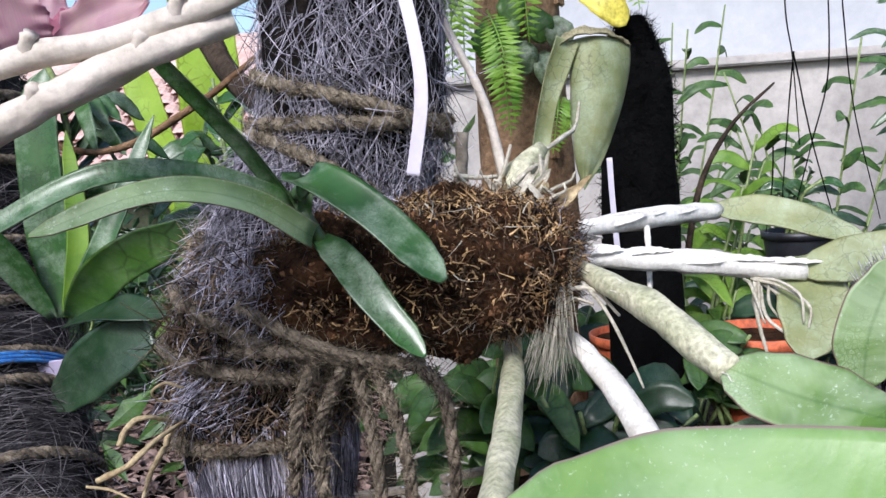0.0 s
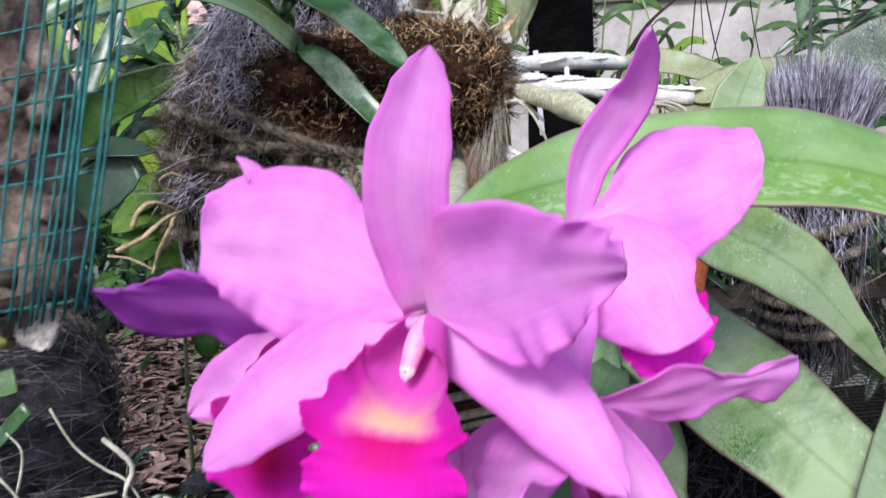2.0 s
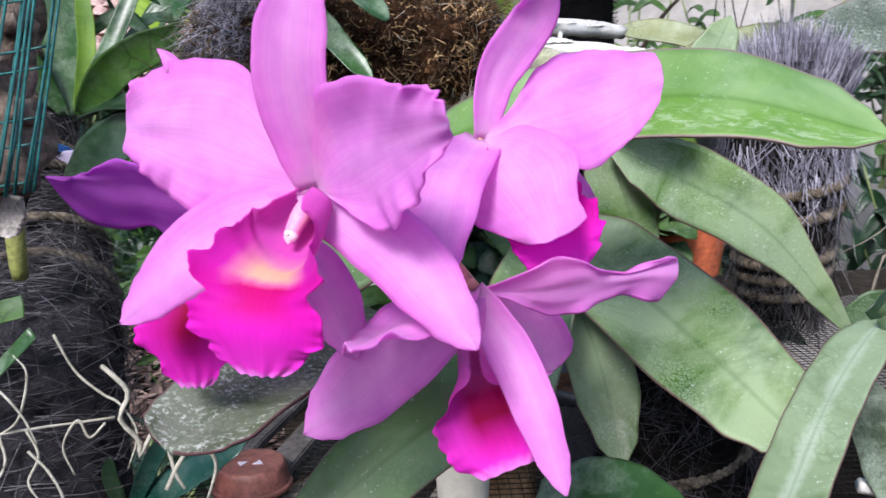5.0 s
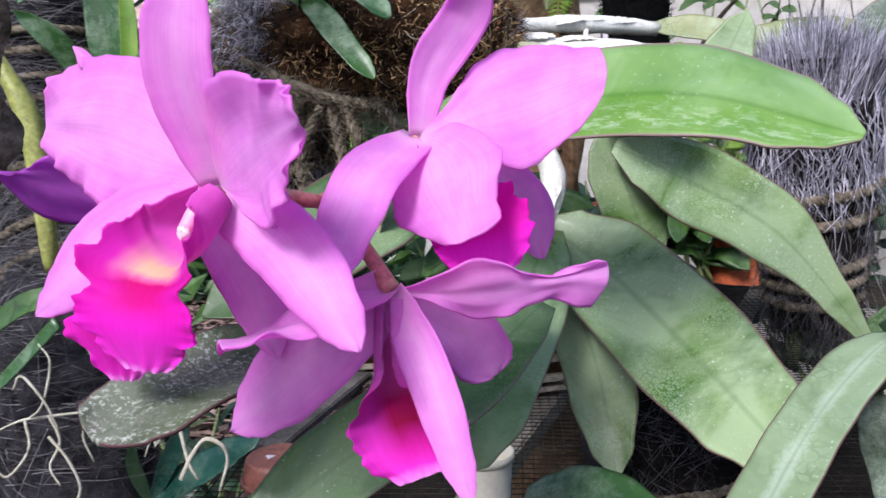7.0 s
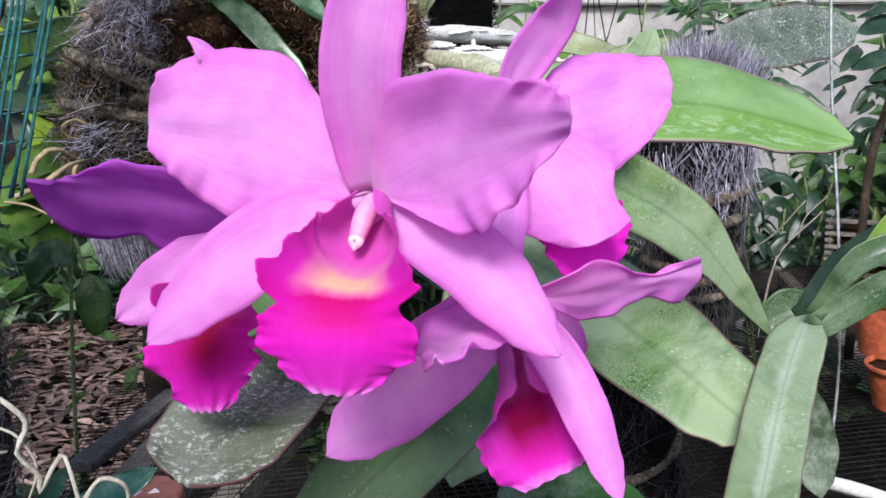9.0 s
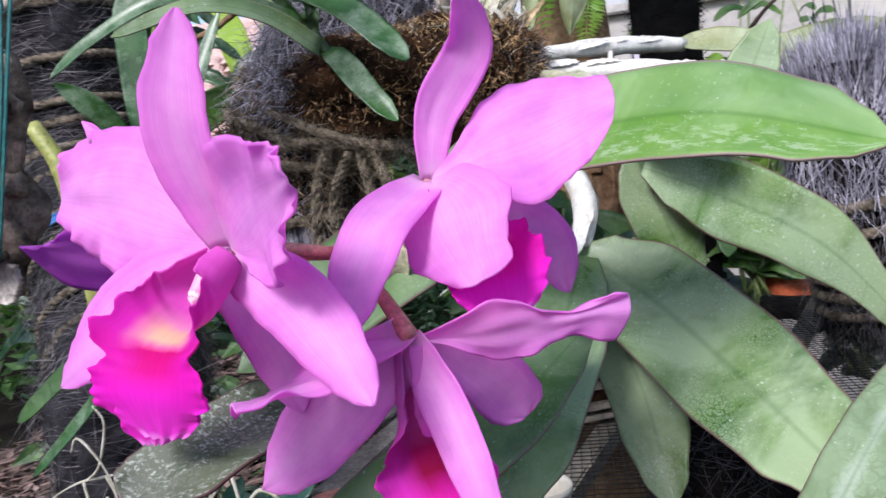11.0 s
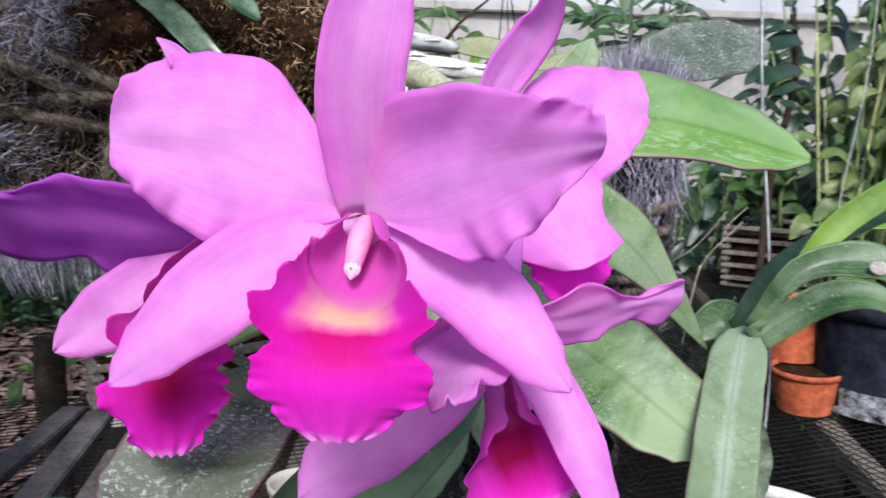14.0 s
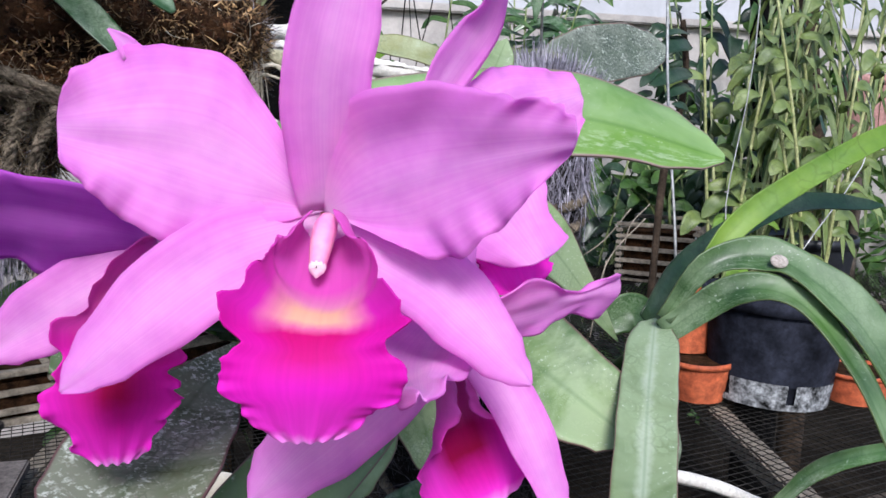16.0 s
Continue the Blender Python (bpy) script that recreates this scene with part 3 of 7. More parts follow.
def blade(name, pts, nrm, half, material, parent=None, label="", prof=OVAL, arc=(0.3, 0.3), ruffle=0.0, waves=5.0, thick=0.0008, nu=26, nv=12, seed=1.0, twist=0.0, uneven=0.0, fold=0.0, crease=0.0, rim=2.5, start=0.0, frill=0.0):
    """A petal or a leaf: a curved midrib, a width that follows prof, a cross section bent through arc (towards nrm), ruffled rims."""
    rnd = random.Random(int(seed * 1000))
    n0, n1 = (nrm if isinstance(nrm[0], (tuple, list)) else (nrm, nrm))
    top, uvs = [], []
    norms = []
    for i in range(nu + 1):
        u = i / nu
        u = 1 - (1 - u) ** 1.35
        c = spline(pts, u)
        t = (spline(pts, min(u + 0.02, 1)) - spline(pts, max(u - 0.02, 0))).normalized()
        n = V(n0).lerp(V(n1), u).normalized()
        s = t.cross(n).normalized()
        n = s.cross(t).normalized()
        if twist:
            rot = Matrix.Rotation(twist * u, 3, t)
            s, n = rot @ s, rot @ n
        h = half * profile(prof, u)
        th = profile(arc, u) if isinstance(arc[0], tuple) else arc[0] + (arc[1] - arc[0]) * u
        for j in range(nv + 1):
            v = 2 * j / nv - 1
            a = v * th
            if abs(th) > 0.01:
                r = h / abs(th)
                off = s * (r * math.sin(abs(th) * v)) + n * math.copysign(r * (1 - math.cos(a)), th)
            else:
                off = s * (h * v)
            hv = h * (1 + (uneven * min(1, max(0, u - start) * 6) if start else uneven) * abs(v) ** 3 * math.sin(min(waves, 5.4) * 1.7 * u * 6.28 + seed * 3 + (2 if v > 0 else 0)))
            if frill:
                hv *= 1 + frill * abs(v) ** 8 * min(1, max(0, u - start) * 6) * (noise.noise(V((u * 21, (7 if v > 0 else 3), seed))) + 0.6 * noise.noise(V((u * 43, (7 if v > 0 else 3), seed * 2))))
            off *= hv / h if h else 1
            wave = ruffle * abs(v) ** rim * min(1, max(0, u - start) * (6 if start else 2.2)) * (math.sin(waves * u * 6.28 + seed * 5 + (1.9 if v > 0 else 0)) + 0.5 * math.sin(waves * 2.3 * u * 6.28 + seed))
            end = 0.6 * ruffle * max(0, (u - 0.75) / 0.25) ** 2 * math.sin(v * waves * 1.6 + seed * 2) if ruffle else 0
            if crease:
                wave += crease * min(1, u * 3) * (noise.noise(V((u * 3.1, v * 1.7, seed * 9))) + 0.5 * noise.noise(V((u * 5.5, v * 6.0, seed * 4))) * abs(v) + 0.16 * u * abs(v) * noise.noise(V((u * 1.6, v * 8.0, seed * 2))))
            off += n * (wave + end) - n * (fold * h * (1 - abs(v)))
            top.append(c + off)
            norms.append(n)
            uvs.append((u, j / nv))
    w = nv + 1
    count = len(top)
    verts = top + [p - n * thick for p, n in zip(top, norms)]
    faces = []
    for i in range(nu):
        for j in range(nv):
            a, b2, c2, d = i * w + j, i * w + j + 1, (i + 1) * w + j + 1, (i + 1) * w + j
            faces.append((a, b2, c2, d))
            faces.append((count + a, count + d, count + c2, count + b2))
    edge = [i * w for i in range(nu + 1)] + [nu * w + j for j in range(1, nv + 1)] + [i * w + nv for i in range(nu - 1, -1, -1)] + list(range(nv - 1, 0, -1))
    for a, b2 in zip(edge, edge[1:] + edge[:1]):
        faces.append((a, b2, count + b2, count + a))
    return link_mesh(name, verts, faces, material, parent, label, uvs + uvs)


def sail(name, mid, left, right, material, parent=None, label="", ruffle=0.0, waves=4.0, crease=0.0, frill=0.0, thick=0.0007, nu=44, nv=28, seed=1.0):
    """A broad petal spanned between a midrib and two rims that all run from the heart to the tip, with waved and nicked rims."""
    rows, norms, uvs = [], [], []
    for i in range(nu + 1):
        u = 1 - (1 - i / nu) ** 1.25
        m, a, b = spline(mid, u), spline(left, u), spline(right, u)
        t = (spline(mid, min(u + 0.03, 1)) - spline(mid, max(u - 0.03, 0))).normalized()
        n = (spline(right, 0.5) - spline(left, 0.5)).cross(t).normalized()
        span = (b - a).length / 2
        for j in range(nv + 1):
            v = 2 * j / nv - 1
            e = v * (1 + frill * abs(v) ** 8 * min(1, u * 2) * (noise.noise(V((u * 9, 5 if v > 0 else 2, seed))) + 0.5 * noise.noise(V((u * 23, 5 if v > 0 else 2, seed)))))
            p = m + (b - a) * (e / 2) + ((a + b) / 2 - m) * (v * v)
            side = 1.9 if v > 0 else 0.0
            w = ruffle * abs(v) ** 3 * min(1, u * 2.2) * (math.sin(waves * u * 6.283 + seed * 5 + side) + 0.6 * math.sin(waves * 2.3 * u * 6.283 + seed + side))
            w += 0.8 * ruffle * max(0, (u - 0.6) / 0.4) ** 2 * math.sin(v * 2.6 + seed * 2)
            w += crease * min(1, u * 3) * (noise.noise(V((u * 2.6, v * 1.9, seed * 9))) + 0.3 * noise.noise(V((u * 3.5, v * 3.6 * (1 - 0.6 * u), seed * 4))))
            w *= min(1, span / 0.008)
            rows.append(p + n * w)
            norms.append(n)
            uvs.append((u, j / nv))
    c = nv + 1
    count = len(rows)
    verts = rows + [p + n * thick for p, n in zip(rows, norms)]
    faces = []
    for i in range(nu):
        for j in range(nv):
            a, b = i * c + j, (i + 1) * c + j
            faces += [(a, a + 1, b + 1, b), (count + a, count + b, count + b + 1, count + a + 1)]
    edge = [i * c for i in range(nu + 1)] + [nu * c + j for j in range(1, nv + 1)] + [i * c + nv for i in range(nu - 1, -1, -1)] + list(range(nv - 1, 0, -1))
    for a, b in zip(edge, edge[1:] + edge[:1]):
        faces.append((a, b, count + b, count + a))
    return link_mesh(name, verts, faces, material, parent, label, uvs + uvs)


def tube_data(pts, radii, steps=16, sides=8, knots=0.0, seed=1, wobble=0.0):
    verts, faces = [], []
    ref = V((0.31, 0.52, 0.8))
    for i in range(steps + 1):
        u = i / steps
        c = spline(pts, u)
        t = (spline(pts, min(u + 0.02, 1)) - spline(pts, max(u - 0.02, 0))).normalized()
        a = t.cross(ref).normalized()
        b2 = t.cross(a)
        k = u * (len(radii) - 1)
        j = min(int(k), len(radii) - 2)
        r = radii[j] + (radii[j + 1] - radii[j]) * (k - j) if len(radii) > 1 else radii[0]
        r *= 1 + knots * math.sin(u * 21 + seed)
        for s in range(sides):
            g = 2 * math.pi * s / sides
            rr = r * (1 + wobble * noise.noise(V((math.cos(g) * 2, math.sin(g) * 2, u * 9 + seed * 7))))
            verts.append(c + (a * math.cos(g) + b2 * math.sin(g)) * rr)
    for i in range(steps):
        for s in range(sides):
            s2 = (s + 1) % sides
            faces.append((i * sides + s, i * sides + s2, (i + 1) * sides + s2, (i + 1) * sides + s))
    faces.append(tuple(range(sides))[::-1])
    faces.append(tuple(range(steps * sides, (steps + 1) * sides)))
    return verts, faces


def tube(name, pts, radii, material, parent=None, label="", steps=16, sides=8, knots=0.0, seed=1, wobble=0.0):
    v, f = tube_data(pts, radii, steps, sides, knots, seed, wobble)
    return link_mesh(name, v, f, material, parent, label)


def rope(name, pts, radius, material, parent=None, label="", turns=60, steps=140):
    """Three twisted strands laid along a curve."""
    verts, faces = [], []
    for k in range(3):
        line = []
        for i in range(steps + 1):
            u = i / steps
            c = spline(pts, u)
            t = (spline(pts, min(u + 0.01, 1)) - spline(pts, max(u - 0.01, 0))).normalized()
            a = t.cross(V((0.2, 0.3, 0.93))).normalized()
            b2 = t.cross(a)
            g = turns * u + k * 2.094
            line.append(c + (a * math.cos(g) + b2 * math.sin(g)) * radius * 0.55)
        base = len(verts)
        v, f = tube_data(line, [radius * 0.62] * 2, steps, 5, 0.0, k, 0.3)
        verts += v
        faces += [tuple(base + q for q in face) for face in f]
    return link_mesh(name, verts, faces, material, parent, label)


def box(bm, centre, size, turn=None):
    m = Matrix.Translation(V(centre)) @ (turn.to_4x4() if turn else Matrix.Identity(4)) @ Matrix.Diagonal((*size, 1))
    bmesh.ops.create_cube(bm, size=1.0, matrix=m)


def slab(name, centre, size, material, parent=None, label="", turn=None, bevel=0.0):
    bm = bmesh.new()
    box(bm, centre, size, turn)
    if bevel:
        bmesh.ops.bevel(bm, geom=list(bm.edges), offset=bevel, segments=2, affect="EDGES")
    return part(name, bm, material, parent, label)


def hair_data(verts, faces, p, d, length, width, bend, rnd, segs=3):
    """One fibre: a thin bent strip with a ridge, so that it shows from every side."""
    side = d.cross(V((rnd.uniform(-1, 1), rnd.uniform(-1, 1), rnd.uniform(-1, 1)))).normalized()
    up = d.cross(side)
    base = len(verts)
    for i in range(segs + 1):
        u = i / segs
        c = p + d * (length * u) + bend * (u * u * length)
        w = width * (1 - 0.8 * u)
        verts += [c + side * w, c - side * w * 0.5 + up * w * 0.8, c - side * w * 0.5 - up * w * 0.8]
    for i in range(segs):
        for k in range(3):
            a, b2 = base + i * 3 + k, base + i * 3 + (k + 1) % 3
            faces.append((a, b2, b2 + 3, a + 3))


def orchid(name, label, heart, group="cattleya flowers"):
    return thing(name, label, "flower", group)


# ------------------------------------------------------------ the flowers
def column(flower, base, tip, r):
    b, t = V(base), V(tip)
    tube("column", [b, b.lerp(t, 0.5) + V((0, 0, r * 0.4)), t], [r * 0.9, r * 1.15, r * 1.05, r * 0.75], COLUMN, flower, "pink column", 10, 10)
    d = (t - b).normalized()
    tube("anther_cap", [t - d * r * 0.9, t + d * r * 0.1 - V((0, 0, r * 0.1)), t + d * r * 0.7 - V((0, 0, r * 0.5))], [r * 0.6, r * 0.82, r * 0.66, r * 0.03], CAP, flower, "creamy white cap", 8, 12)


# the open flower that faces the camera
TALL = [(0, 0.6), (0.15, 0.85), (0.4, 1.0), (0.65, 0.97), (0.85, 0.7), (0.95, 0.4), (1, 0.05)]
TRUMPET = [(0, 0.85), (0.12, 1.15), (0.28, 1.25), (0.38, 1.16), (0.44, 1.06), (0.48, 1.12), (0.53, 1.28), (0.57, 1.2), (0.605, 0.96), (0.63, 0.9), (0.68, 1.06), (0.75, 1.12), (0.81, 1.04), (0.86, 0.8), (0.92, 0.68), (0.97, 0.54), (1, 0.36)]
CUP = [(0, 2.7), (0.2, 2.35), (0.34, 1.95), (0.44, 1.5), (0.52, 1.05), (0.6, 0.62), (0.68, 0.35), (1, -0.35)]
H1 = V((-0.013, 0.121, 1.161))
f1 = orchid("orchid_flower", "fully open pink-purple orchid flower with a magenta lip and yellow throat", H1)
blade("dorsal_sepal", [H1, (-0.0175, 0.104, 1.199), (-0.0095, 0.098, 1.235)], (-0.15, -1, -0.1), 0.0118, PETAL, f1, crease=0.0012, prof=TALL, arc=(0.5, 0.1), ruffle=0.0003, seed=1.1)
broad = sail("petal", [H1, (-0.046, 0.1225, 1.180), (-0.080, 0.1335, 1.184)],
             [H1, (-0.0235, 0.1235, 1.182), (-0.0365, 0.1285, 1.2015), (-0.055, 0.132, 1.2057), (-0.0715, 0.1342, 1.2005), (-0.0782, 0.1342, 1.192)],
             [H1, (-0.028, 0.121, 1.1575), (-0.0455, 0.1231, 1.1523), (-0.062, 0.127, 1.1575), (-0.0715, 0.1298, 1.1665), (-0.0786, 0.132, 1.1745)], PETAL, f1, "", 0.0014, 4.3, 0.0022, 0.04, seed=1.2)
sail("petal", [H1, (0.0075, 0.0945, 1.173), (0.0295, 0.0615, 1.182)],
     [H1, (-0.0130, 0.1075, 1.190), (0.003, 0.089, 1.1955), (0.0172, 0.072, 1.194), (0.0245, 0.0645, 1.1915), (0.0285, 0.0610, 1.1878)],
     [H1, (-0.001, 0.1055, 1.155), (0.011, 0.093, 1.1503), (0.0175, 0.083, 1.1565), (0.0232, 0.0745, 1.1665), (0.0270, 0.0665, 1.1755)], PETAL, f1, "", 0.0015, 3.3, 0.0019, 0.1, seed=1.37)
blade("petal_lobe", [(-0.0605, 0.1322, 1.2025), (-0.063, 0.133, 1.206), (-0.0662, 0.134, 1.2088)], (-0.1, -1, 0.1), 0.0034, PETAL, broad, "small folded lobe on the petal rim", prof=[(0, 1), (0.4, 0.75), (1, 0.1)], arc=(0.6, 0.6), seed=1.25, nu=8, nv=6)
blade("lateral_sepal", [H1 - V((0, 0, 0.004)), (-0.047, 0.117, 1.147), (-0.083, 0.121, 1.118)], (-0.1, -1, 0.35), 0.0128, PETAL, f1, crease=0.001, prof=TALL, arc=(0.45, -0.3), ruffle=0.0004, seed=1.4)
blade("lateral_sepal", [H1 - V((0, 0, 0.004)), (0.013, 0.104, 1.142), (0.0365, 0.089, 1.1135)], (-0.1, -1, 0.35), 0.0124, PETAL, f1, crease=0.001, prof=TALL, arc=(0.35, -0.55), ruffle=0.0005, seed=1.5)
blade("lip", [(-0.012, 0.119, 1.153), (-0.0185, 0.105, 1.1415), (-0.0255, 0.0915, 1.1370), (-0.0290, 0.083, 1.125), (-0.0295, 0.086, 1.1085)], ((-0.4, -0.6, 0.72), (-0.2, -1, 0.05)), 0.0202, LIP, f1, "magenta frilled lip with a yellow throat", prof=TRUMPET, arc=CUP, ruffle=0.0009, waves=8.3, nu=100, nv=54, seed=1.6, uneven=0.03, rim=7, start=0.3, frill=0.09)
column(f1, (-0.0135, 0.1165, 1.159), (-0.0205, 0.1045, 1.1485), 0.0030)

# the flower beside it that is turned to the side
H2 = V((0.046, 0.184, 1.173))
f2 = orchid("orchid_flower", "pink-purple orchid flower turned sideways, petal hiding its lip", H2)
blade("dorsal_sepal", [H2, (0.0515, 0.181, 1.198), (0.067, 0.178, 1.221), (0.068, 0.160, 1.241)], ((0.3, -0.95, 0.1), (0.3, -0.95, 0)), 0.0098, PETAL, f2, crease=0.0012, prof=LANCE, arc=(0.3, 0.1), seed=2.1)
sail("petal", [H2, (0.083, 0.1825, 1.186), (0.1195, 0.189, 1.196)],
     [H2, (0.058, 0.185, 1.1855), (0.068, 0.1915, 1.199), (0.085, 0.195, 1.2073), (0.102, 0.1937, 1.206), (0.1168, 0.1932, 1.2055)],
     [H2, (0.066, 0.179, 1.172), (0.0815, 0.1726, 1.1605), (0.096, 0.1745, 1.1655), (0.107, 0.178, 1.173), (0.1165, 0.1835, 1.185)], PETAL, f2, "", 0.0012, 3.2, 0.0032, 0.05, seed=2.2)
sail("petal", [H2, (0.0565, 0.1545, 1.160), (0.0665, 0.1335, 1.139)],
     [H2, (0.0397, 0.1747, 1.1644), (0.0366, 0.164, 1.152), (0.0395, 0.1555, 1.1435), (0.046, 0.1478, 1.1402), (0.057, 0.1385, 1.1378)],
     [H2, (0.061, 0.1745, 1.178), (0.0755, 0.1595, 1.1715), (0.079, 0.1515, 1.165), (0.0765, 0.1425, 1.1545), (0.0782, 0.1342, 1.1465)], PETAL, f2, "", 0.0009, 2.6, 0.0016, 0.05, seed=2.3)
blade("lateral_sepal", [H2, (0.031, 0.145, 1.160), (0.023, 0.107, 1.129)], (-0.1, -0.8, 0.55), 0.0128, PETAL, f2, crease=0.0015, prof=TALL, arc=(0.4, -0.2), seed=2.4)
blade("lateral_sepal", [H2, (0.085, 0.215, 1.145), (0.095, 0.228, 1.115)], (0.3, -1, 0.2), 0.012, PETAL, f2, crease=0.002, prof=LANCE, arc=(0.3, -0.2), seed=2.5)
blade("lip", [H2 + V((0.006, 0, -0.006)), (0.060, 0.176, 1.153), (0.069, 0.163, 1.139), (0.0735, 0.153, 1.1235)], ((0.1, -0.6, 0.9), (0.2, -0.95, 0.2)), 0.0205, LIP, f2, "magenta frilled lip", prof=SKIRT, arc=(1.6, 0.1), ruffle=0.0014, waves=8.0, nu=64, nv=40, seed=2.6, uneven=0.015, rim=6, frill=0.07)

# the nodding flower below
H3 = V((0.038, 0.147, 1.119))
f3 = orchid("orchid_flower", "nodding pink-purple orchid flower hanging below the others", H3)
sail("petal", [H3, (0.078, 0.150, 1.119), (0.1165, 0.1535, 1.124)],
     [H3, (0.0502, 0.1428, 1.1234), (0.0689, 0.1417, 1.1314), (0.0826, 0.1464, 1.1272), (0.0946, 0.1507, 1.123), (0.1108, 0.1503, 1.129)],
     [H3, (0.0532, 0.1479, 1.1149), (0.0669, 0.1549, 1.1061), (0.0817, 0.156, 1.1089), (0.0944, 0.156, 1.113), (0.1101, 0.1603, 1.1101)], PETAL, f3, "", 0.0011, 2.6, 0.002, 0.05, seed=3.1)
blade("petal", [H3, (0.013, 0.113, 1.116), (-0.002, 0.079, 1.119)], (-0.3, -0.35, 0.9), 0.0165, PETAL, f3, crease=0.002, prof=[(0, 0.2), (0.15, 0.7), (0.4, 1.0), (0.6, 0.85), (0.78, 0.5), (0.92, 0.4), (1, 0.1)], arc=(0.6, -0.6), ruffle=0.0014, waves=2.0, seed=3.2, nu=36)
blade("lateral_sepal", [H3, (0.004, 0.147, 1.092), (-0.029, 0.155, 1.062)], (-0.2, -0.9, 0.3), 0.0165, PETAL, f3, crease=0.002, prof=TALL, arc=(0.3, -0.2), seed=3.3)
blade("lateral_sepal", [H3, (0.061, 0.170, 1.097), (0.074, 0.186, 1.074)], (-0.1, -0.9, 0.4), 0.0135, PETAL, f3, crease=0.002, prof=ROUND, arc=(0.3, 0.2), seed=3.4)
blade("dorsal_sepal", [H3, (0.053, 0.127, 1.094), (0.067, 0.113, 1.053)], (-0.2, -1, 0.2), 0.0088, PETAL, f3, crease=0.0015, prof=TALL, arc=(0.6, 0.3), seed=3.5)
blade("lip", [H3 + V((0, 0.004, -0.004)), (0.039, 0.146, 1.094), (0.042, 0.143, 1.077), (0.051, 0.136, 1.053)], ((-0.1, -1, 0), (-0.1, -0.95, 0.2)), 0.0225, LIP_TUBE, f3, "deep magenta lip rolled into a tube", prof=[(0, 0.75), (0.3, 0.85), (0.5, 0.98), (0.68, 1.05), (0.82, 1.0), (0.92, 0.85), (1, 0.5)], arc=[(0, 2.95), (0.42, 2.85), (0.58, 1.9), (0.74, 0.8), (1, 0.2)], ruffle=0.0016, waves=7.0, nu=54, nv=38, seed=3.6, uneven=0.02, rim=7, frill=0.08)

# the flower behind the first
H4 = V((-0.047, 0.178, 1.146))
f4 = orchid("orchid_flower", "purple orchid flower half hidden behind the open one", H4)
# This petal's purple is shade from the flower in front, put into its colour.
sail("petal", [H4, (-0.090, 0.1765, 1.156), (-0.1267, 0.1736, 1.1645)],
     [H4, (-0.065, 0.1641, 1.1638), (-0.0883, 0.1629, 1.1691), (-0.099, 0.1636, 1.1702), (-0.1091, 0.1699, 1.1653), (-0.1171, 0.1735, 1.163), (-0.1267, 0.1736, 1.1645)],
     [H4, (-0.0565, 0.183, 1.1424), (-0.069, 0.1895, 1.1377), (-0.0837, 0.194, 1.1355), (-0.0931, 0.1907, 1.1407), (-0.1094, 0.1943, 1.1397), (-0.1224, 0.1862, 1.1506), (-0.1267, 0.1736, 1.1645)], PETAL_SHADED, f4, "petal with wavy edge, its shade painted in purple", 0.001, 2.6, 0.0015, 0.04, seed=4.1)
blade("dorsal_sepal", [H4, (-0.051, 0.208, 1.150), (-0.056, 0.232, 1.147)], (0, -0.4, 1), 0.009, PETAL, f4, crease=0.002, prof=LANCE, seed=4.3)
blade("lateral_sepal", [H4, (-0.079, 0.188, 1.126), (-0.105, 0.198, 1.108)], (-0.1, -1, 0.3), 0.0125, PETAL, f4, crease=0.002, prof=TALL, arc=(0.3, -0.2), seed=4.4)
blade("lateral_sepal", [H4, (-0.020, 0.160, 1.122), (-0.006, 0.148, 1.094)], (0.2, -1, 0.2), 0.0115, PETAL, f4, crease=0.002, prof=LANCE, arc=(0.3, -0.2), seed=4.5)
blade("lip", [H4 - V((0, 0.004, 0.004)), (-0.057, 0.164, 1.133), (-0.065, 0.152, 1.121), (-0.069, 0.147, 1.106), (-0.069, 0.151, 1.084)], ((0.0, -0.5, 0.9), (-0.1, -1, 0.0)), 0.0168, LIP_DARK, f4, "magenta frilled lip with a dark throat", prof=TRUMPET, arc=CUP, ruffle=0.0014, waves=8.0, nu=70, nv=46, seed=4.6, uneven=0.06, rim=11, start=0.33, frill=0.14)

# flower stalk and its branches
stalk = thing("flower_stalk", "reddish flower stalk with short branches to the flowers", "flower stalk")
J = V((0.012, 0.150, 1.152))
tube("stem", [(0.006, 0.322, 1.122), (0.012, 0.298, 1.139), (0.026, 0.25, 1.154), (0.022, 0.195, 1.154), J], [0.0034, 0.0028, 0.0026, 0.0026], STEM_RED, stalk)
tube("branch", [J, (-0.002, 0.138, 1.157), H1 + V((0, 0.002, 0))], [0.0026, 0.0023, 0.003], STEM_RED, stalk)
tube("branch", [(0.024, 0.222, 1.155), (0.034, 0.206, 1.165), H2], [0.0026, 0.0022, 0.003], STEM_RED, stalk)
tube("branch", [J, (0.023, 0.160, 1.138), H3], [0.0026, 0.0024, 0.0036], STEM_RED, stalk)
tube("branch", [J, (-0.016, 0.165, 1.151), H4], [0.0026, 0.0023, 0.003], STEM_RED, stalk)
blade("sheath", [(0.000, 0.315, 1.112), (0.004, 0.305, 1.135), (0.020, 0.322, 1.166)], (0.2, -1, 0.1), 0.011, BULB, stalk, "dry greyish sheath at the foot of the stalk", prof=LANCE, arc=(1.0, 0.5), seed=5)

# ------------------------------------------------------------ leaves of the cattleya
cattleya = thing("cattleya_plant", "cattleya orchid with leathery leaves and sheathed pseudobulbs on the clump", "orchid plant")


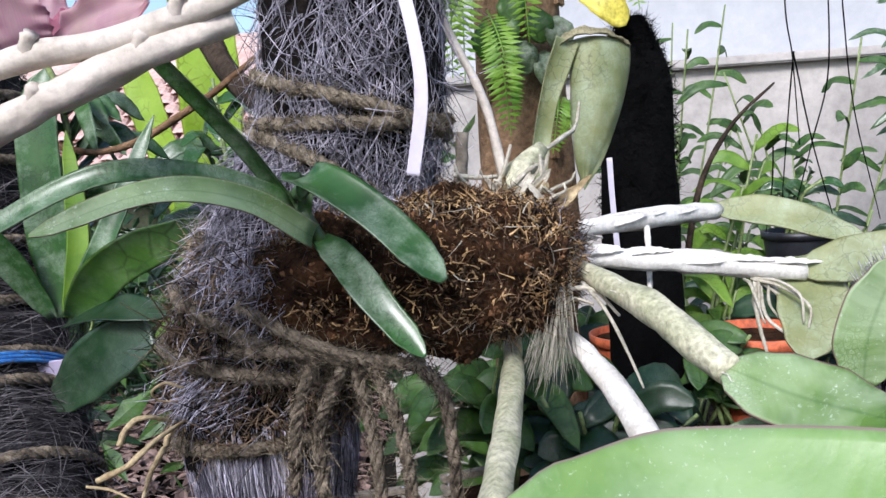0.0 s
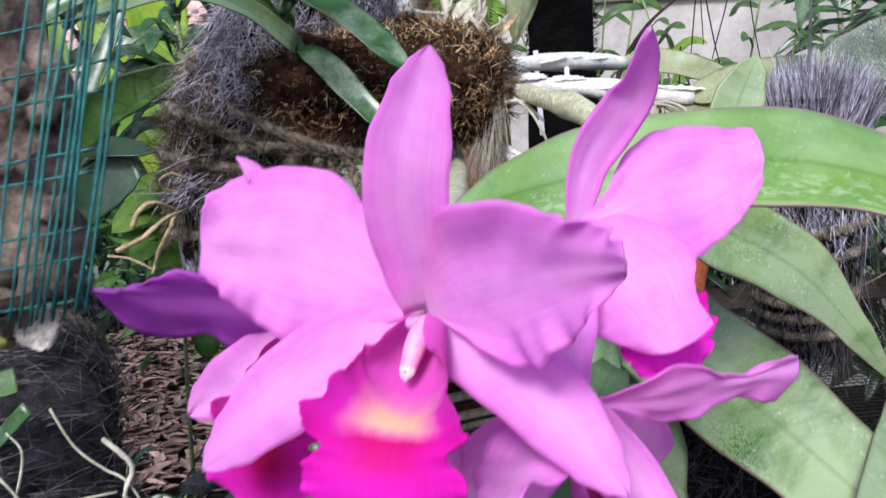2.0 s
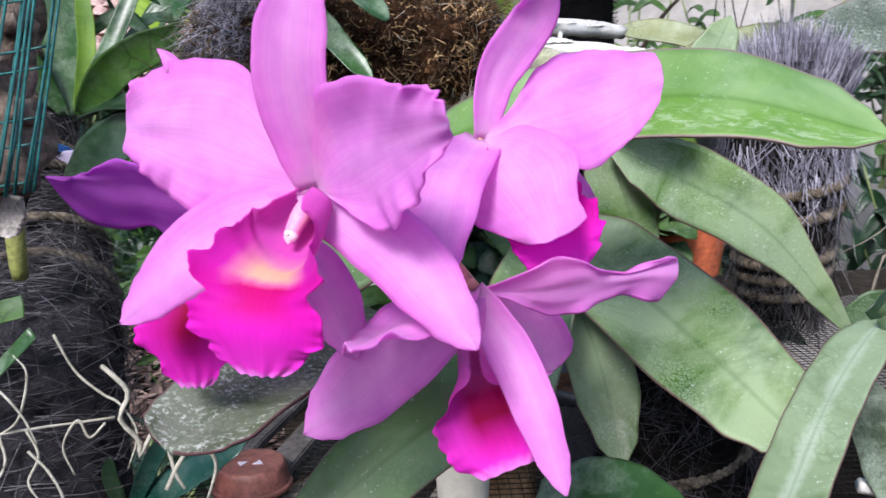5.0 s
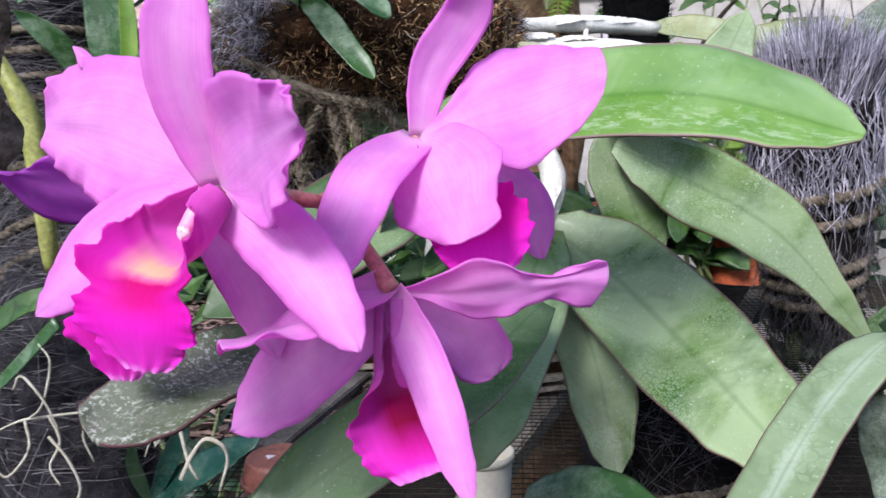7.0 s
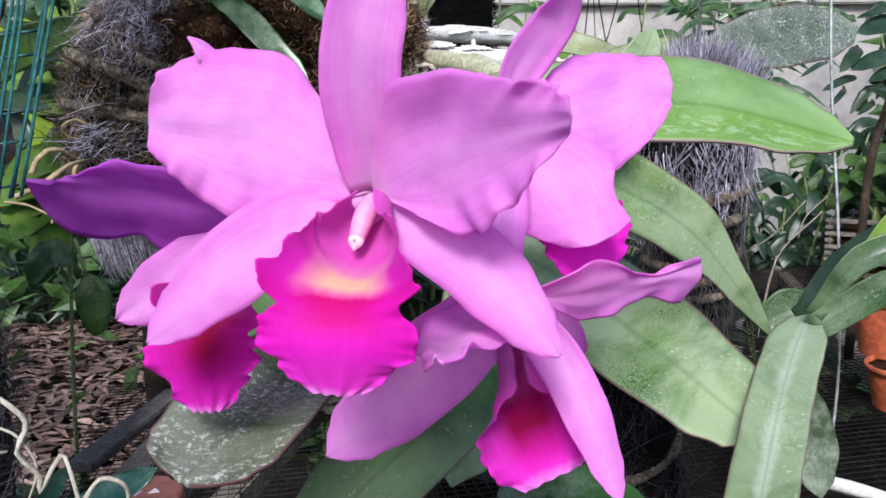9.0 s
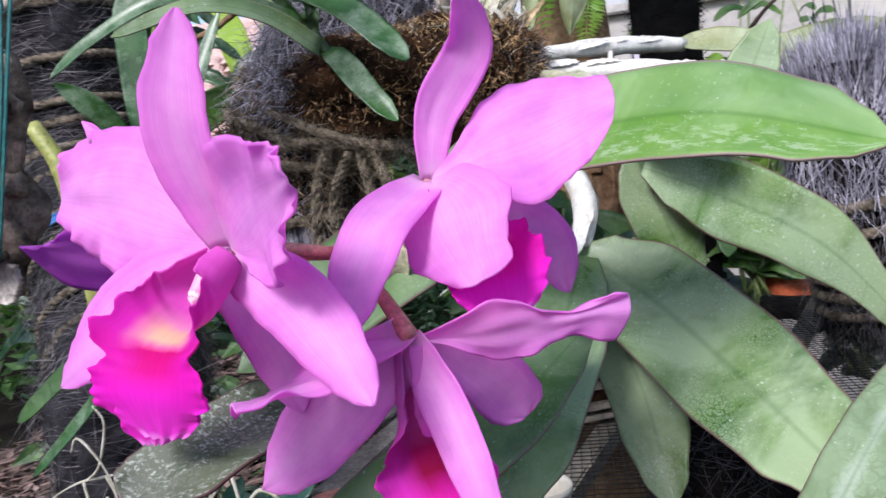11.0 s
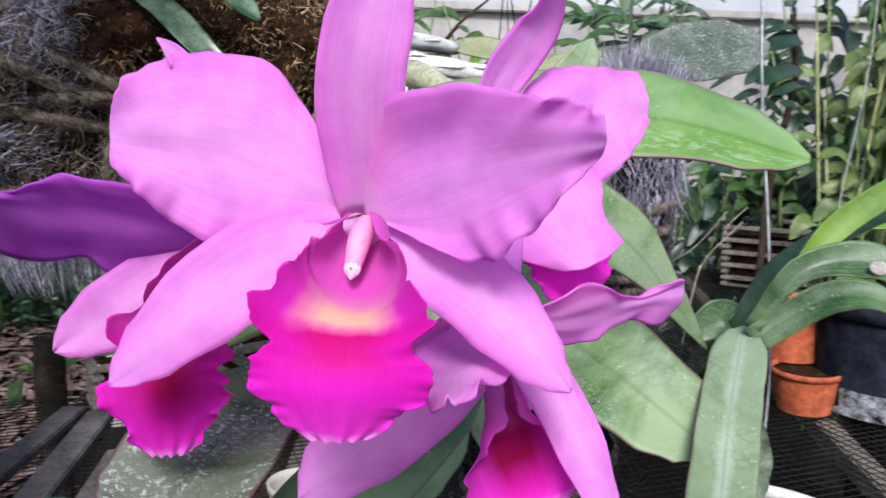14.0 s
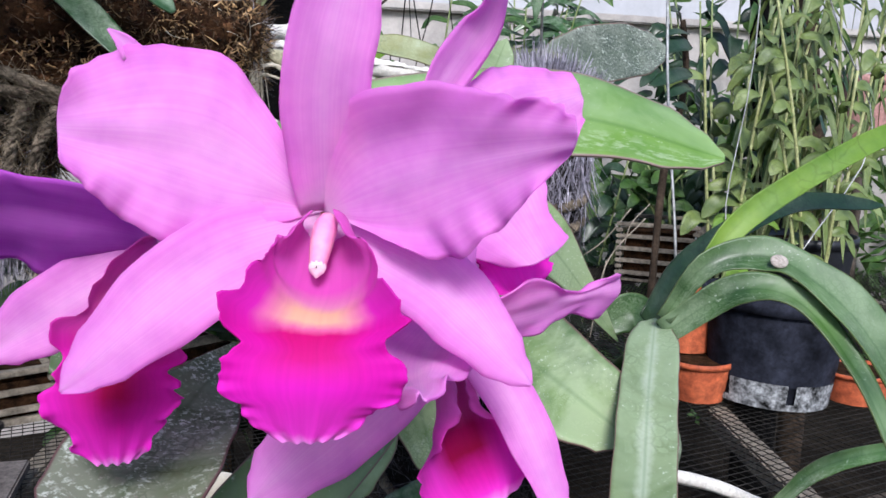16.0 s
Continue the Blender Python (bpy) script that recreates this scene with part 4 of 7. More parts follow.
def leaf(label, pts, nrm, half, material, seed, prof=BLADE, arc=(0.35, 0.2), **kw):
    ob = blade("leaf", pts, nrm, half, material, cattleya, label, prof=prof, arc=arc, thick=0.0016, seed=seed, **kw)
    return ob


leaf("broad bright green leathery orchid leaf with whitish water marks", [(0.012, 0.346, 1.160), (0.075, 0.300, 1.181), (0.160, 0.257, 1.187), (0.228, 0.217, 1.167)], (-0.1, -0.72, 0.7), 0.031, LEAF_BRIGHT, 6.1, prof=[(0, 0.2), (0.12, 0.7), (0.35, 1.0), (0.65, 0.99), (0.86, 0.74), (0.95, 0.46), (1, 0.08)], nu=40)
leaf("large pale green orchid leaf covered in fine whitish cracks", [(0.100, 0.440, 1.103), (0.145, 0.405, 1.072), (0.188, 0.330, 1.034), (0.222, 0.272, 0.999)], (-0.35, -0.62, 0.7), 0.038, LEAF_PALE, 6.2, prof=[(0, 0.12), (0.1, 0.62), (0.3, 0.97), (0.6, 1.0), (0.85, 0.82), (0.95, 0.58), (0.985, 0.36), (1, 0.12)], nu=40)
leaf("pale green orchid leaf pointing downwards with a grey film", [(0.150, 0.430, 1.155), (0.195, 0.430, 1.132), (0.262, 0.428, 1.090), (0.327, 0.421, 1.008)], (-0.3, -0.85, 0.4), 0.0285, LEAF_PALE, 6.3, prof=[(0, 0.2), (0.15, 0.7), (0.4, 1.0), (0.6, 0.9), (0.85, 0.4), (1, 0.02)], nu=36)
leaf("narrow greyish green orchid leaf hanging behind others", [(0.146, 0.440, 1.165), (0.160, 0.444, 1.125), (0.180, 0.445, 1.068)], (-0.1, -1, 0.15), 0.0235, LEAF_PALE, 6.4)
leaf("olive green orchid leaf hanging with a whitish tip", [(0.112, 0.420, 1.075), (0.135, 0.400, 1.010), (0.145, 0.368, 0.943)], (-0.1, -1, 0.1), 0.0235, LEAF_PALE, 6.5)
leaf("pale green leaf standing on edge with a white streak", [(0.312, 0.361, 1.043), (0.278, 0.322, 1.040), (0.232, 0.270, 1.022), (0.185, 0.215, 0.985), (0.14, 0.17, 0.93)], (-0.35, -0.5, 0.85), 0.0175, LEAF_STREAK, 6.6, prof=[(0, 0.02), (0.05, 0.3), (0.13, 0.66), (0.3, 1.0), (0.75, 1.0), (1, 0.8)], nu=40, uneven=0.015)
leaf("rounded grey-green orchid leaf under a dry crust", [(-0.008, 0.262, 1.085), (-0.052, 0.190, 1.074), (-0.0785, 0.142, 1.064)], (-0.25, -0.8, 0.55), 0.0265, LEAF_SCURF, 6.7, prof=ROUND, ruffle=0.001, waves=1.5, crease=0.002)
leaf("dull green orchid leaf reaching down under the flowers", [(0.098, 0.325, 1.072), (0.055, 0.275, 1.045), (-0.012, 0.235, 1.008), (-0.06, 0.21, 0.975)], (-0.2, -0.85, 0.45), 0.024, LEAF_MID, 6.8)
leaf("dull green orchid leaf spreading behind the nodding flower", [(0.105, 0.430, 1.100), (0.085, 0.370, 1.060), (0.060, 0.310, 1.015), (0.045, 0.29, 0.98)], (0.1, -0.9, 0.4), 0.030, LEAF_PALE, 6.9)
leaf("green orchid leaf beside the flower stalk", [(0.030, 0.345, 1.140), (-0.015, 0.312, 1.120), (-0.085, 0.275, 1.078)], (0.0, -0.8, 0.6), 0.033, LEAF_MID, 7.0)
leaf("dark green glossy leaf low in shade", [(0.085, 0.34, 0.945), (0.125, 0.315, 0.958), (0.172, 0.30, 0.945)], (0.0, -0.5, 0.9), 0.02, LEAF_STRAP, 7.1)
leaf("rough grey-green leaf behind the fibre post", [(0.3747, 0.62, 1.236), (0.483, 0.65, 1.253), (0.583, 0.683, 1.2655)], (-0.1, -0.9, 0.4), 0.034, LEAF_CRUST, 7.2)

# pseudobulbs in papery sheaths that grow out of the clump
bulbs = []


def bulb(label, pts, radii, material, seed):
    bulbs.append((pts, tube("pseudobulb", pts, radii, material, cattleya, label, 18, 10, 0.03, seed, 0.25)))


bulb("pseudobulb in a white papery sheath", [(0.078, 0.615, 1.253), (0.149, 0.66, 1.256), (0.223, 0.717, 1.254)], [0.006, 0.0085, 0.007], SHEATH, 1)
bulb("pseudobulb in a white papery sheath", [(0.080, 0.600, 1.237), (0.165, 0.60, 1.229), (0.247, 0.602, 1.216)], [0.006, 0.0085, 0.007], SHEATH, 2)
bulb("mottled green pseudobulb with scraps of white sheath", [(0.085, 0.585, 1.232), (0.115, 0.50, 1.217), (0.141, 0.44, 1.192)], [0.006, 0.0095, 0.009], BULB, 3)
bulb("pseudobulb in a white papery sheath", [(0.070, 0.600, 1.190), (0.095, 0.55, 1.165), (0.110, 0.47, 1.135), (0.104, 0.44, 1.104)], [0.005, 0.0085, 0.0095, 0.007], SHEATH, 4)
bulb("greenish jointed pseudobulb hanging from the clump", [(0.042, 0.63, 1.181), (0.032, 0.51, 1.167), (0.012, 0.346, 1.158)], [0.006, 0.008, 0.0075], BULB, 5)
leaf("olive leaf at the end of a white pseudobulb", [(0.220, 0.715, 1.256), (0.27, 0.70, 1.25), (0.33, 0.67, 1.225)], (-0.1, -0.8, 0.5), 0.014, LEAF_OLIVE, 7.4)
leaf("pale olive leaf folded at the end of a pseudobulb", [(0.245, 0.602, 1.218), (0.285, 0.58, 1.228), (0.35, 0.55, 1.24)], (-0.1, -0.8, 0.5), 0.017, LEAF_OLIVE, 7.5)

# ------------------------------------------------------------ fibre posts
def ring_point(axis, radii, u, g, lift=1.0):
    c = spline(axis, u)
    t = (spline(axis, min(u + 0.02, 1)) - spline(axis, max(u - 0.02, 0))).normalized()
    a = t.cross(V((0.0, 1.0, 0.0))).normalized()
    b2 = t.cross(a)
    k = u * (len(radii) - 1)
    j = min(int(k), len(radii) - 2)
    r = radii[j] + (radii[j + 1] - radii[j]) * (k - j)
    out = a * math.cos(g) + b2 * math.sin(g)
    return c + out * r * lift, out, t


def fuzz(name, axis, radii, count, length, width, material, parent, label, seed, along=0.6, around=0.9, lift=0.2, span=(0, 1), tuft=0.35, comb=0.0):
    """Loose fibres that lie on and stand off a rounded body; too many to count."""
    rnd = random.Random(seed)
    verts, faces = [], []
    for _ in range(count):
        p, out, t = ring_point(axis, radii, rnd.uniform(*span), rnd.uniform(0, 6.283), rnd.uniform(0.95, 1.05))
        d = (t * rnd.uniform(-1, 1) * along + t.cross(out) * rnd.uniform(-around, around) + out * rnd.uniform(0.02, lift) + t * comb).normalized()
        hair_data(verts, faces, p, d, length * rnd.uniform(0.35, 1.3), width * rnd.uniform(0.6, 1.3), (-out * 0.25 + V((rnd.uniform(-1, 1), rnd.uniform(-1, 1), rnd.uniform(-1, 1))) * tuft), rnd)
    return tagged(link_mesh(name, verts, faces, material, parent, label), kind="stuff")


def coil(name, axis, radii, u0, u1, g0, g1, radius, parent, lift=1.06, label="", turns=90):
    pts = [ring_point(axis, radii, u0 + (u1 - u0) * i / 14, g0 + (g1 - g0) * i / 14, lift)[0] for i in range(15)]
    return rope(name, pts, radius, ROPE, parent, label, turns, 150)


TR = [(-0.134, 0.60, 1.084), (-0.136, 0.598, 1.12), (-0.132, 0.598, 1.19), (-0.096, 0.612, 1.27), (-0.064, 0.62, 1.35), (-0.056, 0.625, 1.60)]
TRR = [0.045, 0.058, 0.064, 0.064, 0.062, 0.06]
trunk = thing("fibre_post", "hanging grey palm fibre post bound with coir rope", "post")
tube("core", TR, TRR, COIR, trunk, "fibre core, gap shade put into its colour", 48, 30, 0.02, 3, 0.16)
fuzz("fibre_mat", TR, TRR, 7500, 0.042, 0.00055, FIBRE_GREY, trunk, "tangle of grey palm fibres", 3, 1.0, 0.55, 0.22, (0.47, 1), 0.45)
fuzz("fibre_tuft", TR, TRR, 900, 0.03, 0.0005, FIBRE_GREY, trunk, "grey fibres poking through the moss", 15, 0.8, 0.9, 0.4, (0.27, 0.48), 0.6)
fuzz("fibre_fringe", TR, TRR, 5200, 0.036, 0.0006, FIBRE_LILAC, trunk, "lilac-grey fibres combed downwards", 4, 0.15, 0.1, 0.12, (0.08, 0.3), 0.12, -1.0)
fuzz("fibre_hem", TR, TRR, 900, 0.022, 0.0006, FIBRE_SHADED, trunk, "ragged fibres at the foot of the post, darkened as shade", 16, 0.6, 0.6, 0.25, (0.0, 0.1), 0.5, -0.5)
fuzz("moss_band", TR, [r * 1.03 for r in TRR], 4600, 0.014, 0.0009, MOSS, trunk, "brown moss and fibre stuffed under the rope", 9, 0.8, 0.9, 0.5, (0.26, 0.5), 1.5)
fuzz("combed_fibre", TR, [r * 1.01 for r in TRR], 8000, 0.05, 0.0006, FIBRE_GREY, trunk, "grey fibres brushed down the post", 10, 0.5, 0.45, 0.12, (0.5, 1), 0.3, -0.6)


def brush(at, facing, spread, count, length, width, material, parent, label, seed):
    """A tuft of cut fibres that stand out of the post side by side."""
    rn = random.Random(seed)
    bv, bf = [], []
    for _ in range(count):
        p = V(at) + V([rn.gauss(0, q) for q in spread])
        d = (V(facing) + V([rn.uniform(-0.45, 0.45) for _ in range(3)])).normalized()
        hair_data(bv, bf, p, d, length * rn.uniform(0.5, 1.2), width, V([rn.uniform(-0.25, 0.25) for _ in range(3)]), rn)
    return tagged(link_mesh("fibre_brush", bv, bf, material, parent, label), kind="stuff")


brush((-0.118, 0.545, 1.232), (-0.1, -0.8, -0.25), (0.016, 0.008, 0.013), 520, 0.022, 0.00055, FIBRE_LILAC, trunk, "tuft of cut lilac-grey fibres", 151)
brush((-0.155, 0.545, 1.172), (-0.4, -0.8, -0.2), (0.016, 0.008, 0.010), 360, 0.02, 0.00055, FIBRE_LILAC, trunk, "tuft of cut lilac-grey fibres", 152)


def frayed(pts, radius, label="", turns=26, steps=60, material=ROPE):
    """A rope with stray fibres standing off it."""
    ob = rope("rope", pts, radius, material, trunk, label, turns, steps)
    fuzz("rope_fray", pts, [radius * 1.1] * 2, (170 + steps) * 2, 0.009, 0.0003, ROPE_FRAY, trunk, "", int(abs(pts[0][0]) * 9999) + steps, 1.0, 0.6, 0.6, (0, 1), 0.8)
    return ob


def wound(u0, u1, g0, g1, radius, lift=1.07, material=ROPE):
    pts = [ring_point(TR, TRR, u0 + (u1 - u0) * i / 14, g0 + (g1 - g0) * i / 14, lift)[0] for i in range(15)]
    return frayed(pts, radius, "", 70, 150, material)


for level in ([1.3793, 1.3624, 1.3464, 1.338], [1.3241, 1.328, 1.3383, 1.348], [1.312, 1.309, 1.300, 1.29]):
    # each turn runs from the far left edge of the post across its face
    pts = []
    for i in range(15):
        z = spline([V((q, 0, 0)) for q in level], i / 14).x
        u = min((k / 400 for k in range(401)), key=lambda q: abs(spline(TR, q).z - z))
        pts.append(ring_point(TR, TRR, u, -0.4 + 3.6 * i / 14, 1.1)[0])
    frayed(pts, 0.0046, "", 70, 150, ROPE_TAN)
wound(0.455, 0.40, -0.5, 2.6, 0.0040, 1.14)
wound(0.385, 0.37, -0.6, 2.5, 0.0040, 1.14)
wound(0.245, 0.26, -0.5, 2.4, 0.0040, 1.12)
wound(0.56, 0.50, -0.6, 0.5, 0.005, 1.08)
for pts in ([(-0.135, 0.528, 1.228), (-0.09, 0.512, 1.206), (-0.05, 0.512, 1.192), (-0.02, 0.515, 1.187)],
            [(-0.085, 0.515, 1.197), (-0.098, 0.512, 1.165), (-0.106, 0.515, 1.11)],
            [(-0.07, 0.515, 1.188), (-0.086, 0.51, 1.15), (-0.086, 0.512, 1.07)],
            [(-0.062, 0.515, 1.19), (-0.053, 0.51, 1.14), (-0.050, 0.512, 1.06)],
            [(-0.052, 0.515, 1.19), (-0.037, 0.51, 1.15), (-0.030, 0.513, 1.08)],
            [(-0.026, 0.517, 1.188), (-0.008, 0.51, 1.165), (-0.004, 0.512, 1.08)],
            [(-0.16, 0.545, 1.196), (-0.11, 0.517, 1.200), (-0.06, 0.513, 1.192)]):
    frayed(pts, 0.0036)
tube("hanger", [(-0.056, 0.625, 1.58), (-0.06, 0.62, 2.6)], [0.002] * 2, WIRE, trunk, "steel wire that holds the post up", 4, 6)

PO = [(0.328, 0.56, 1.0), (0.326, 0.555, 1.04), (0.322, 0.548, 1.09), (0.318, 0.540, 1.16), (0.318, 0.538, 1.212)]
POR = [0.03, 0.036, 0.042, 0.048, 0.04]
post2 = thing("fibre_post", "grey palm fibre post wound with coir rope, cut at the top", "post")
tube("core", PO, POR, COIR, post2, "fibre core, gap shade put into its colour", 40, 28, 0.02, 5, 0.16)
fuzz("fibre_mat", PO, POR, 2000, 0.04, 0.0006, FIBRE_LILAC, post2, "lilac-grey palm fibres hanging down the post", 5, 0.35, 0.35, 0.16, (0.6, 0.95), 0.4, -0.7)
fuzz("fibre_skirt", PO, POR, 1900, 0.04, 0.0006, FIBRE_HALF_SHADE, post2, "grey fibres low on the post, darkened as shade", 55, 0.4, 0.4, 0.16, (0.0, 0.62), 0.4, -0.7)
crown_v, crown_f = [], []
rnd = random.Random(64)
for _ in range(3000):
    g, q = rnd.uniform(0, 6.283), rnd.random() ** 0.5
    p = V(PO[-1]) + V((math.cos(g) * q * 0.043, math.sin(g) * q * 0.043, -0.022 - 0.016 * q))
    d = V((math.cos(g) * q * 0.35 + rnd.uniform(-0.22, 0.22), math.sin(g) * q * 0.35 + rnd.uniform(-0.22, 0.22), 1)).normalized()
    hair_data(crown_v, crown_f, p, d, rnd.uniform(0.038, 0.064) * (1 - 0.25 * q * q), 0.0008 * rnd.uniform(0.7, 1.5), V([rnd.uniform(-0.12, 0.12) for _ in range(3)]), rnd)
tagged(link_mesh("fibre_crown", crown_v, crown_f, FIBRE_LILAC, post2, "dense dome of cut upright lilac-grey fibres"), kind="stuff")
for u in (0.12, 0.22, 0.3, 0.48, 0.56):
    coil("rope", PO, POR, u, u + 0.05, -0.6, 3.8, 0.0042, post2, 1.05)

LP = [(-0.345, 0.60, 0.0), (-0.345, 0.595, 0.85), (-0.395, 0.70, 1.0), (-0.460, 0.795, 1.12), (-0.498, 0.845, 1.25), (-0.52, 0.87, 1.50)]
LPR = [0.075, 0.075, 0.078, 0.084, 0.086, 0.08]
post3 = thing("fibre_post", "old palm fibre post bound with coir rope in shade", "post")
tube("core", LP, LPR, CORE_SHADED, post3, "fibre core, gap shade put into its colour", 60, 28, 0.02, 7, 0.2)
fuzz("fibre_mat", LP, LPR, 9000, 0.06, 0.0006, FIBRE_HALF_SHADE, post3, "grey palm fibres wound round the post, darkened as shade", 7, 0.22, 1.0, 0.12, (0.2, 1.0), 0.25)
tube("hanger", [(0.318, 0.535, 1.20), (0.32, 0.54, 2.6)], [0.0012] * 2, WIRE, post2, "thin wire that holds the post up", 4, 6)
for u in (0.36, 0.44, 0.53, 0.58, 0.67, 0.73, 0.78, 0.81, 0.86, 0.91):
    coil("rope", LP, LPR, u, u + 0.012, -0.6, 3.8, 0.0048, post3, 1.06)
twine = thing("twine", "blue plastic twine tied round the old post", "twine")
for k in range(3):
    u = 0.565 + 0.007 * k
    pts = [ring_point(LP, LPR, u, -0.5 + 4.2 * i / 12, 1.12)[0] for i in range(13)]
    tube("strand", pts, [0.0022] * 2, BLUE, twine, "", 40, 6)

# ------------------------------------------------------------ peat clump and what grows on it
CL = [(-0.140, 0.60, 1.247), (-0.08, 0.562, 1.236), (0.0, 0.567, 1.237), (0.055, 0.59, 1.238), (0.082, 0.60, 1.236)]
CLR = [0.03, 0.046, 0.049, 0.045, 0.02]
clump = thing("peat_clump", "brown peat and root clump tied to the post", "root clump")
peat = tube("peat", CL, CLR, PEAT, clump, "crumbly dark brown peat", 60, 40, 0.03, 3, 0.4)
fuzz("root_mat", CL, CLR, 9000, 0.0065, 0.0007, FIBRE_BROWN, clump, "fine brown roots and chips", 11, 0.8, 0.9, 0.3, (0, 1), 1.6)
fuzz("dead_root", CL, [r * 1.02 for r in CLR], 4200, 0.0055, 0.0009, CHIP, clump, "short tan dead roots and chips", 12, 0.7, 0.9, 0.7, (0.2, 1), 1.1)
fuzz("pale_root", CL, [r * 1.02 for r in CLR], 160, 0.016, 0.0007, ROOT, clump, "short pale dead roots", 14, 0.7, 0.9, 0.8, (0.4, 1), 1.1)
fuzz("grey_fibre", CL, CLR, 500, 0.018, 0.0004, FIBRE_GREY, clump, "grey fibre scraps", 13, 0.8, 0.9, 0.4, (0.72, 1), 0.6)
crumb_v, crumb_f, hair_v, hair_f = [], [], [], []
rnd = random.Random(121)
cells = [(p.center.copy(), p.normal.copy(), [peat.data.vertices[i].co.copy() for i in p.vertices]) for p in peat.data.polygons]
cells = [c for c in cells if (c[2][0] - c[2][1]).length < 0.03]
for k in range(9500):
    c, out, corners = cells[rnd.randrange(len(cells))]
    p = c.lerp(corners[rnd.randrange(len(corners))], rnd.uniform(0, 0.9))
    a = out.orthogonal().normalized()
    b2 = out.cross(a)
    g = rnd.uniform(0, 6.283)
    if k % 5 < 2:
        hair_data(hair_v, hair_f, p, (a * math.cos(g) + b2 * math.sin(g) + out * rnd.uniform(0.1, 0.9)).normalized(), rnd.uniform(0.003, 0.011), 0.0006, V([rnd.uniform(-1.2, 1.2) for _ in range(3)]), rnd)
        continue
    q = rnd.uniform(0.0006, 0.0026)
    k = len(crumb_v)
    crumb_v += [p + out * q * rnd.uniform(0.5, 1.3)] + [p + (a * math.cos(g + h) + b2 * math.sin(g + h)) * q * rnd.uniform(0.6, 1.5) + out * q * rnd.uniform(-0.4, 0.4) for h in (0, 1.5, 3.1, 4.7)] + [p - out * q]
    crumb_f += [(k, k + 1 + i, k + 1 + (i + 1) % 4) for i in range(4)] + [(k + 5, k + 1 + (i + 1) % 4, k + 1 + i) for i in range(4)]
tagged(link_mesh("peat_crumb", crumb_v, crumb_f, CRUMB, clump, "loose crumbs of peat and bark", None, False), kind="stuff")
tagged(link_mesh("fine_root", hair_v, hair_f, FIBRE_BROWN, clump, "short fine brown roots"), kind="stuff")
tuft = thing("root_tuft", "tuft of pale fibres hanging from the clump", "roots")
rnd = random.Random(21)
tv, tf = [], []
for _ in range(260):
    p = V((0.072 + rnd.uniform(-0.008, 0.006), 0.565 + rnd.uniform(-0.015, 0.015), 1.236 + rnd.uniform(-0.012, 0.01)))
    hair_data(tv, tf, p, V((rnd.uniform(-0.4, 0.12), rnd.uniform(-0.2, 0.1), -1)).normalized(), rnd.uniform(0.03, 0.075), 0.0005, V((rnd.uniform(-0.2, 0.1), 0, -0.1)), rnd, 4)
tagged(link_mesh("hair", tv, tf, ROOT, tuft), kind="stuff")


def root(label, pts, r, mat=ROOT, cat="root"):
    return tagged(tube("aerial_root", pts, [r, r * 0.9, r * 0.6], mat, None, "", 24, 7, 0.04, len(label), 0.3), label, cat, "aerial roots")


root("pale aerial root curving from the clump", [(0.066, 0.565, 1.215), (0.080, 0.555, 1.222), (0.092, 0.548, 1.220), (0.105, 0.54, 1.205)], 0.0016)
root("pale aerial root curving from the clump", [(0.066, 0.565, 1.208), (0.078, 0.555, 1.215), (0.090, 0.548, 1.212)], 0.0016)
root("pale aerial root hanging down", [(0.085, 0.56, 1.225), (0.095, 0.53, 1.21), (0.106, 0.525, 1.185), (0.114, 0.52, 1.163)], 0.0013)
root("white root bridging two pseudobulbs", [(0.150, 0.655, 1.250), (0.145, 0.63, 1.228), (0.138, 0.60, 1.205)], 0.0026, SHEATH)
root("pale roots hanging under a pseudobulb", [(0.212, 0.60, 1.214), (0.206, 0.58, 1.19), (0.207, 0.56, 1.16)], 0.0017)
root("pale roots hanging under a pseudobulb", [(0.215, 0.60, 1.212), (0.212, 0.58, 1.19), (0.226, 0.565, 1.175), (0.224, 0.56, 1.160)], 0.0015)
root("pale curly aerial root beside the old post", [(-0.252, 0.51, 0.985), (-0.237, 0.5, 0.977), (-0.229, 0.5, 0.964), (-0.236, 0.495, 0.945), (-0.224, 0.5, 0.924), (-0.224, 0.5, 0.911), (-0.209, 0.505, 0.936), (-0.202, 0.5, 0.924), (-0.197, 0.5, 0.895), (-0.190, 0.5, 0.88)], 0.0023, ROOT)
root("pale curly aerial root beside the old post", [(-0.205, 0.5, 0.88), (-0.194, 0.5, 0.901), (-0.181, 0.5, 0.916), (-0.165, 0.495, 0.913), (-0.163, 0.5, 0.897), (-0.172, 0.5, 0.87)], 0.0021, ROOT)
root("pale roots hanging under a pseudobulb", [(0.210, 0.60, 1.214), (0.222, 0.59, 1.205), (0.235, 0.58, 1.19)], 0.0014)

for pts in ([(0.4673, 0.56, 1.0991), (0.4455, 0.56, 1.0804), (0.4383, 0.56, 1.06)], [(0.4626, 0.56, 1.0849), (0.4192, 0.56, 1.0454), (0.4026, 0.56, 0.9889)], [(0.4444, 0.56, 1.0957), (0.4067, 0.56, 1.0614), (0.3500, 0.56, 1.0364)], [(0.417, 0.56, 1.0451), (0.4074, 0.56, 1.0044), (0.401, 0.56, 0.9678)]):
    root("thin pale dead root beside the fibre post", pts, 0.0007, SLAT)
rnd = random.Random(29)
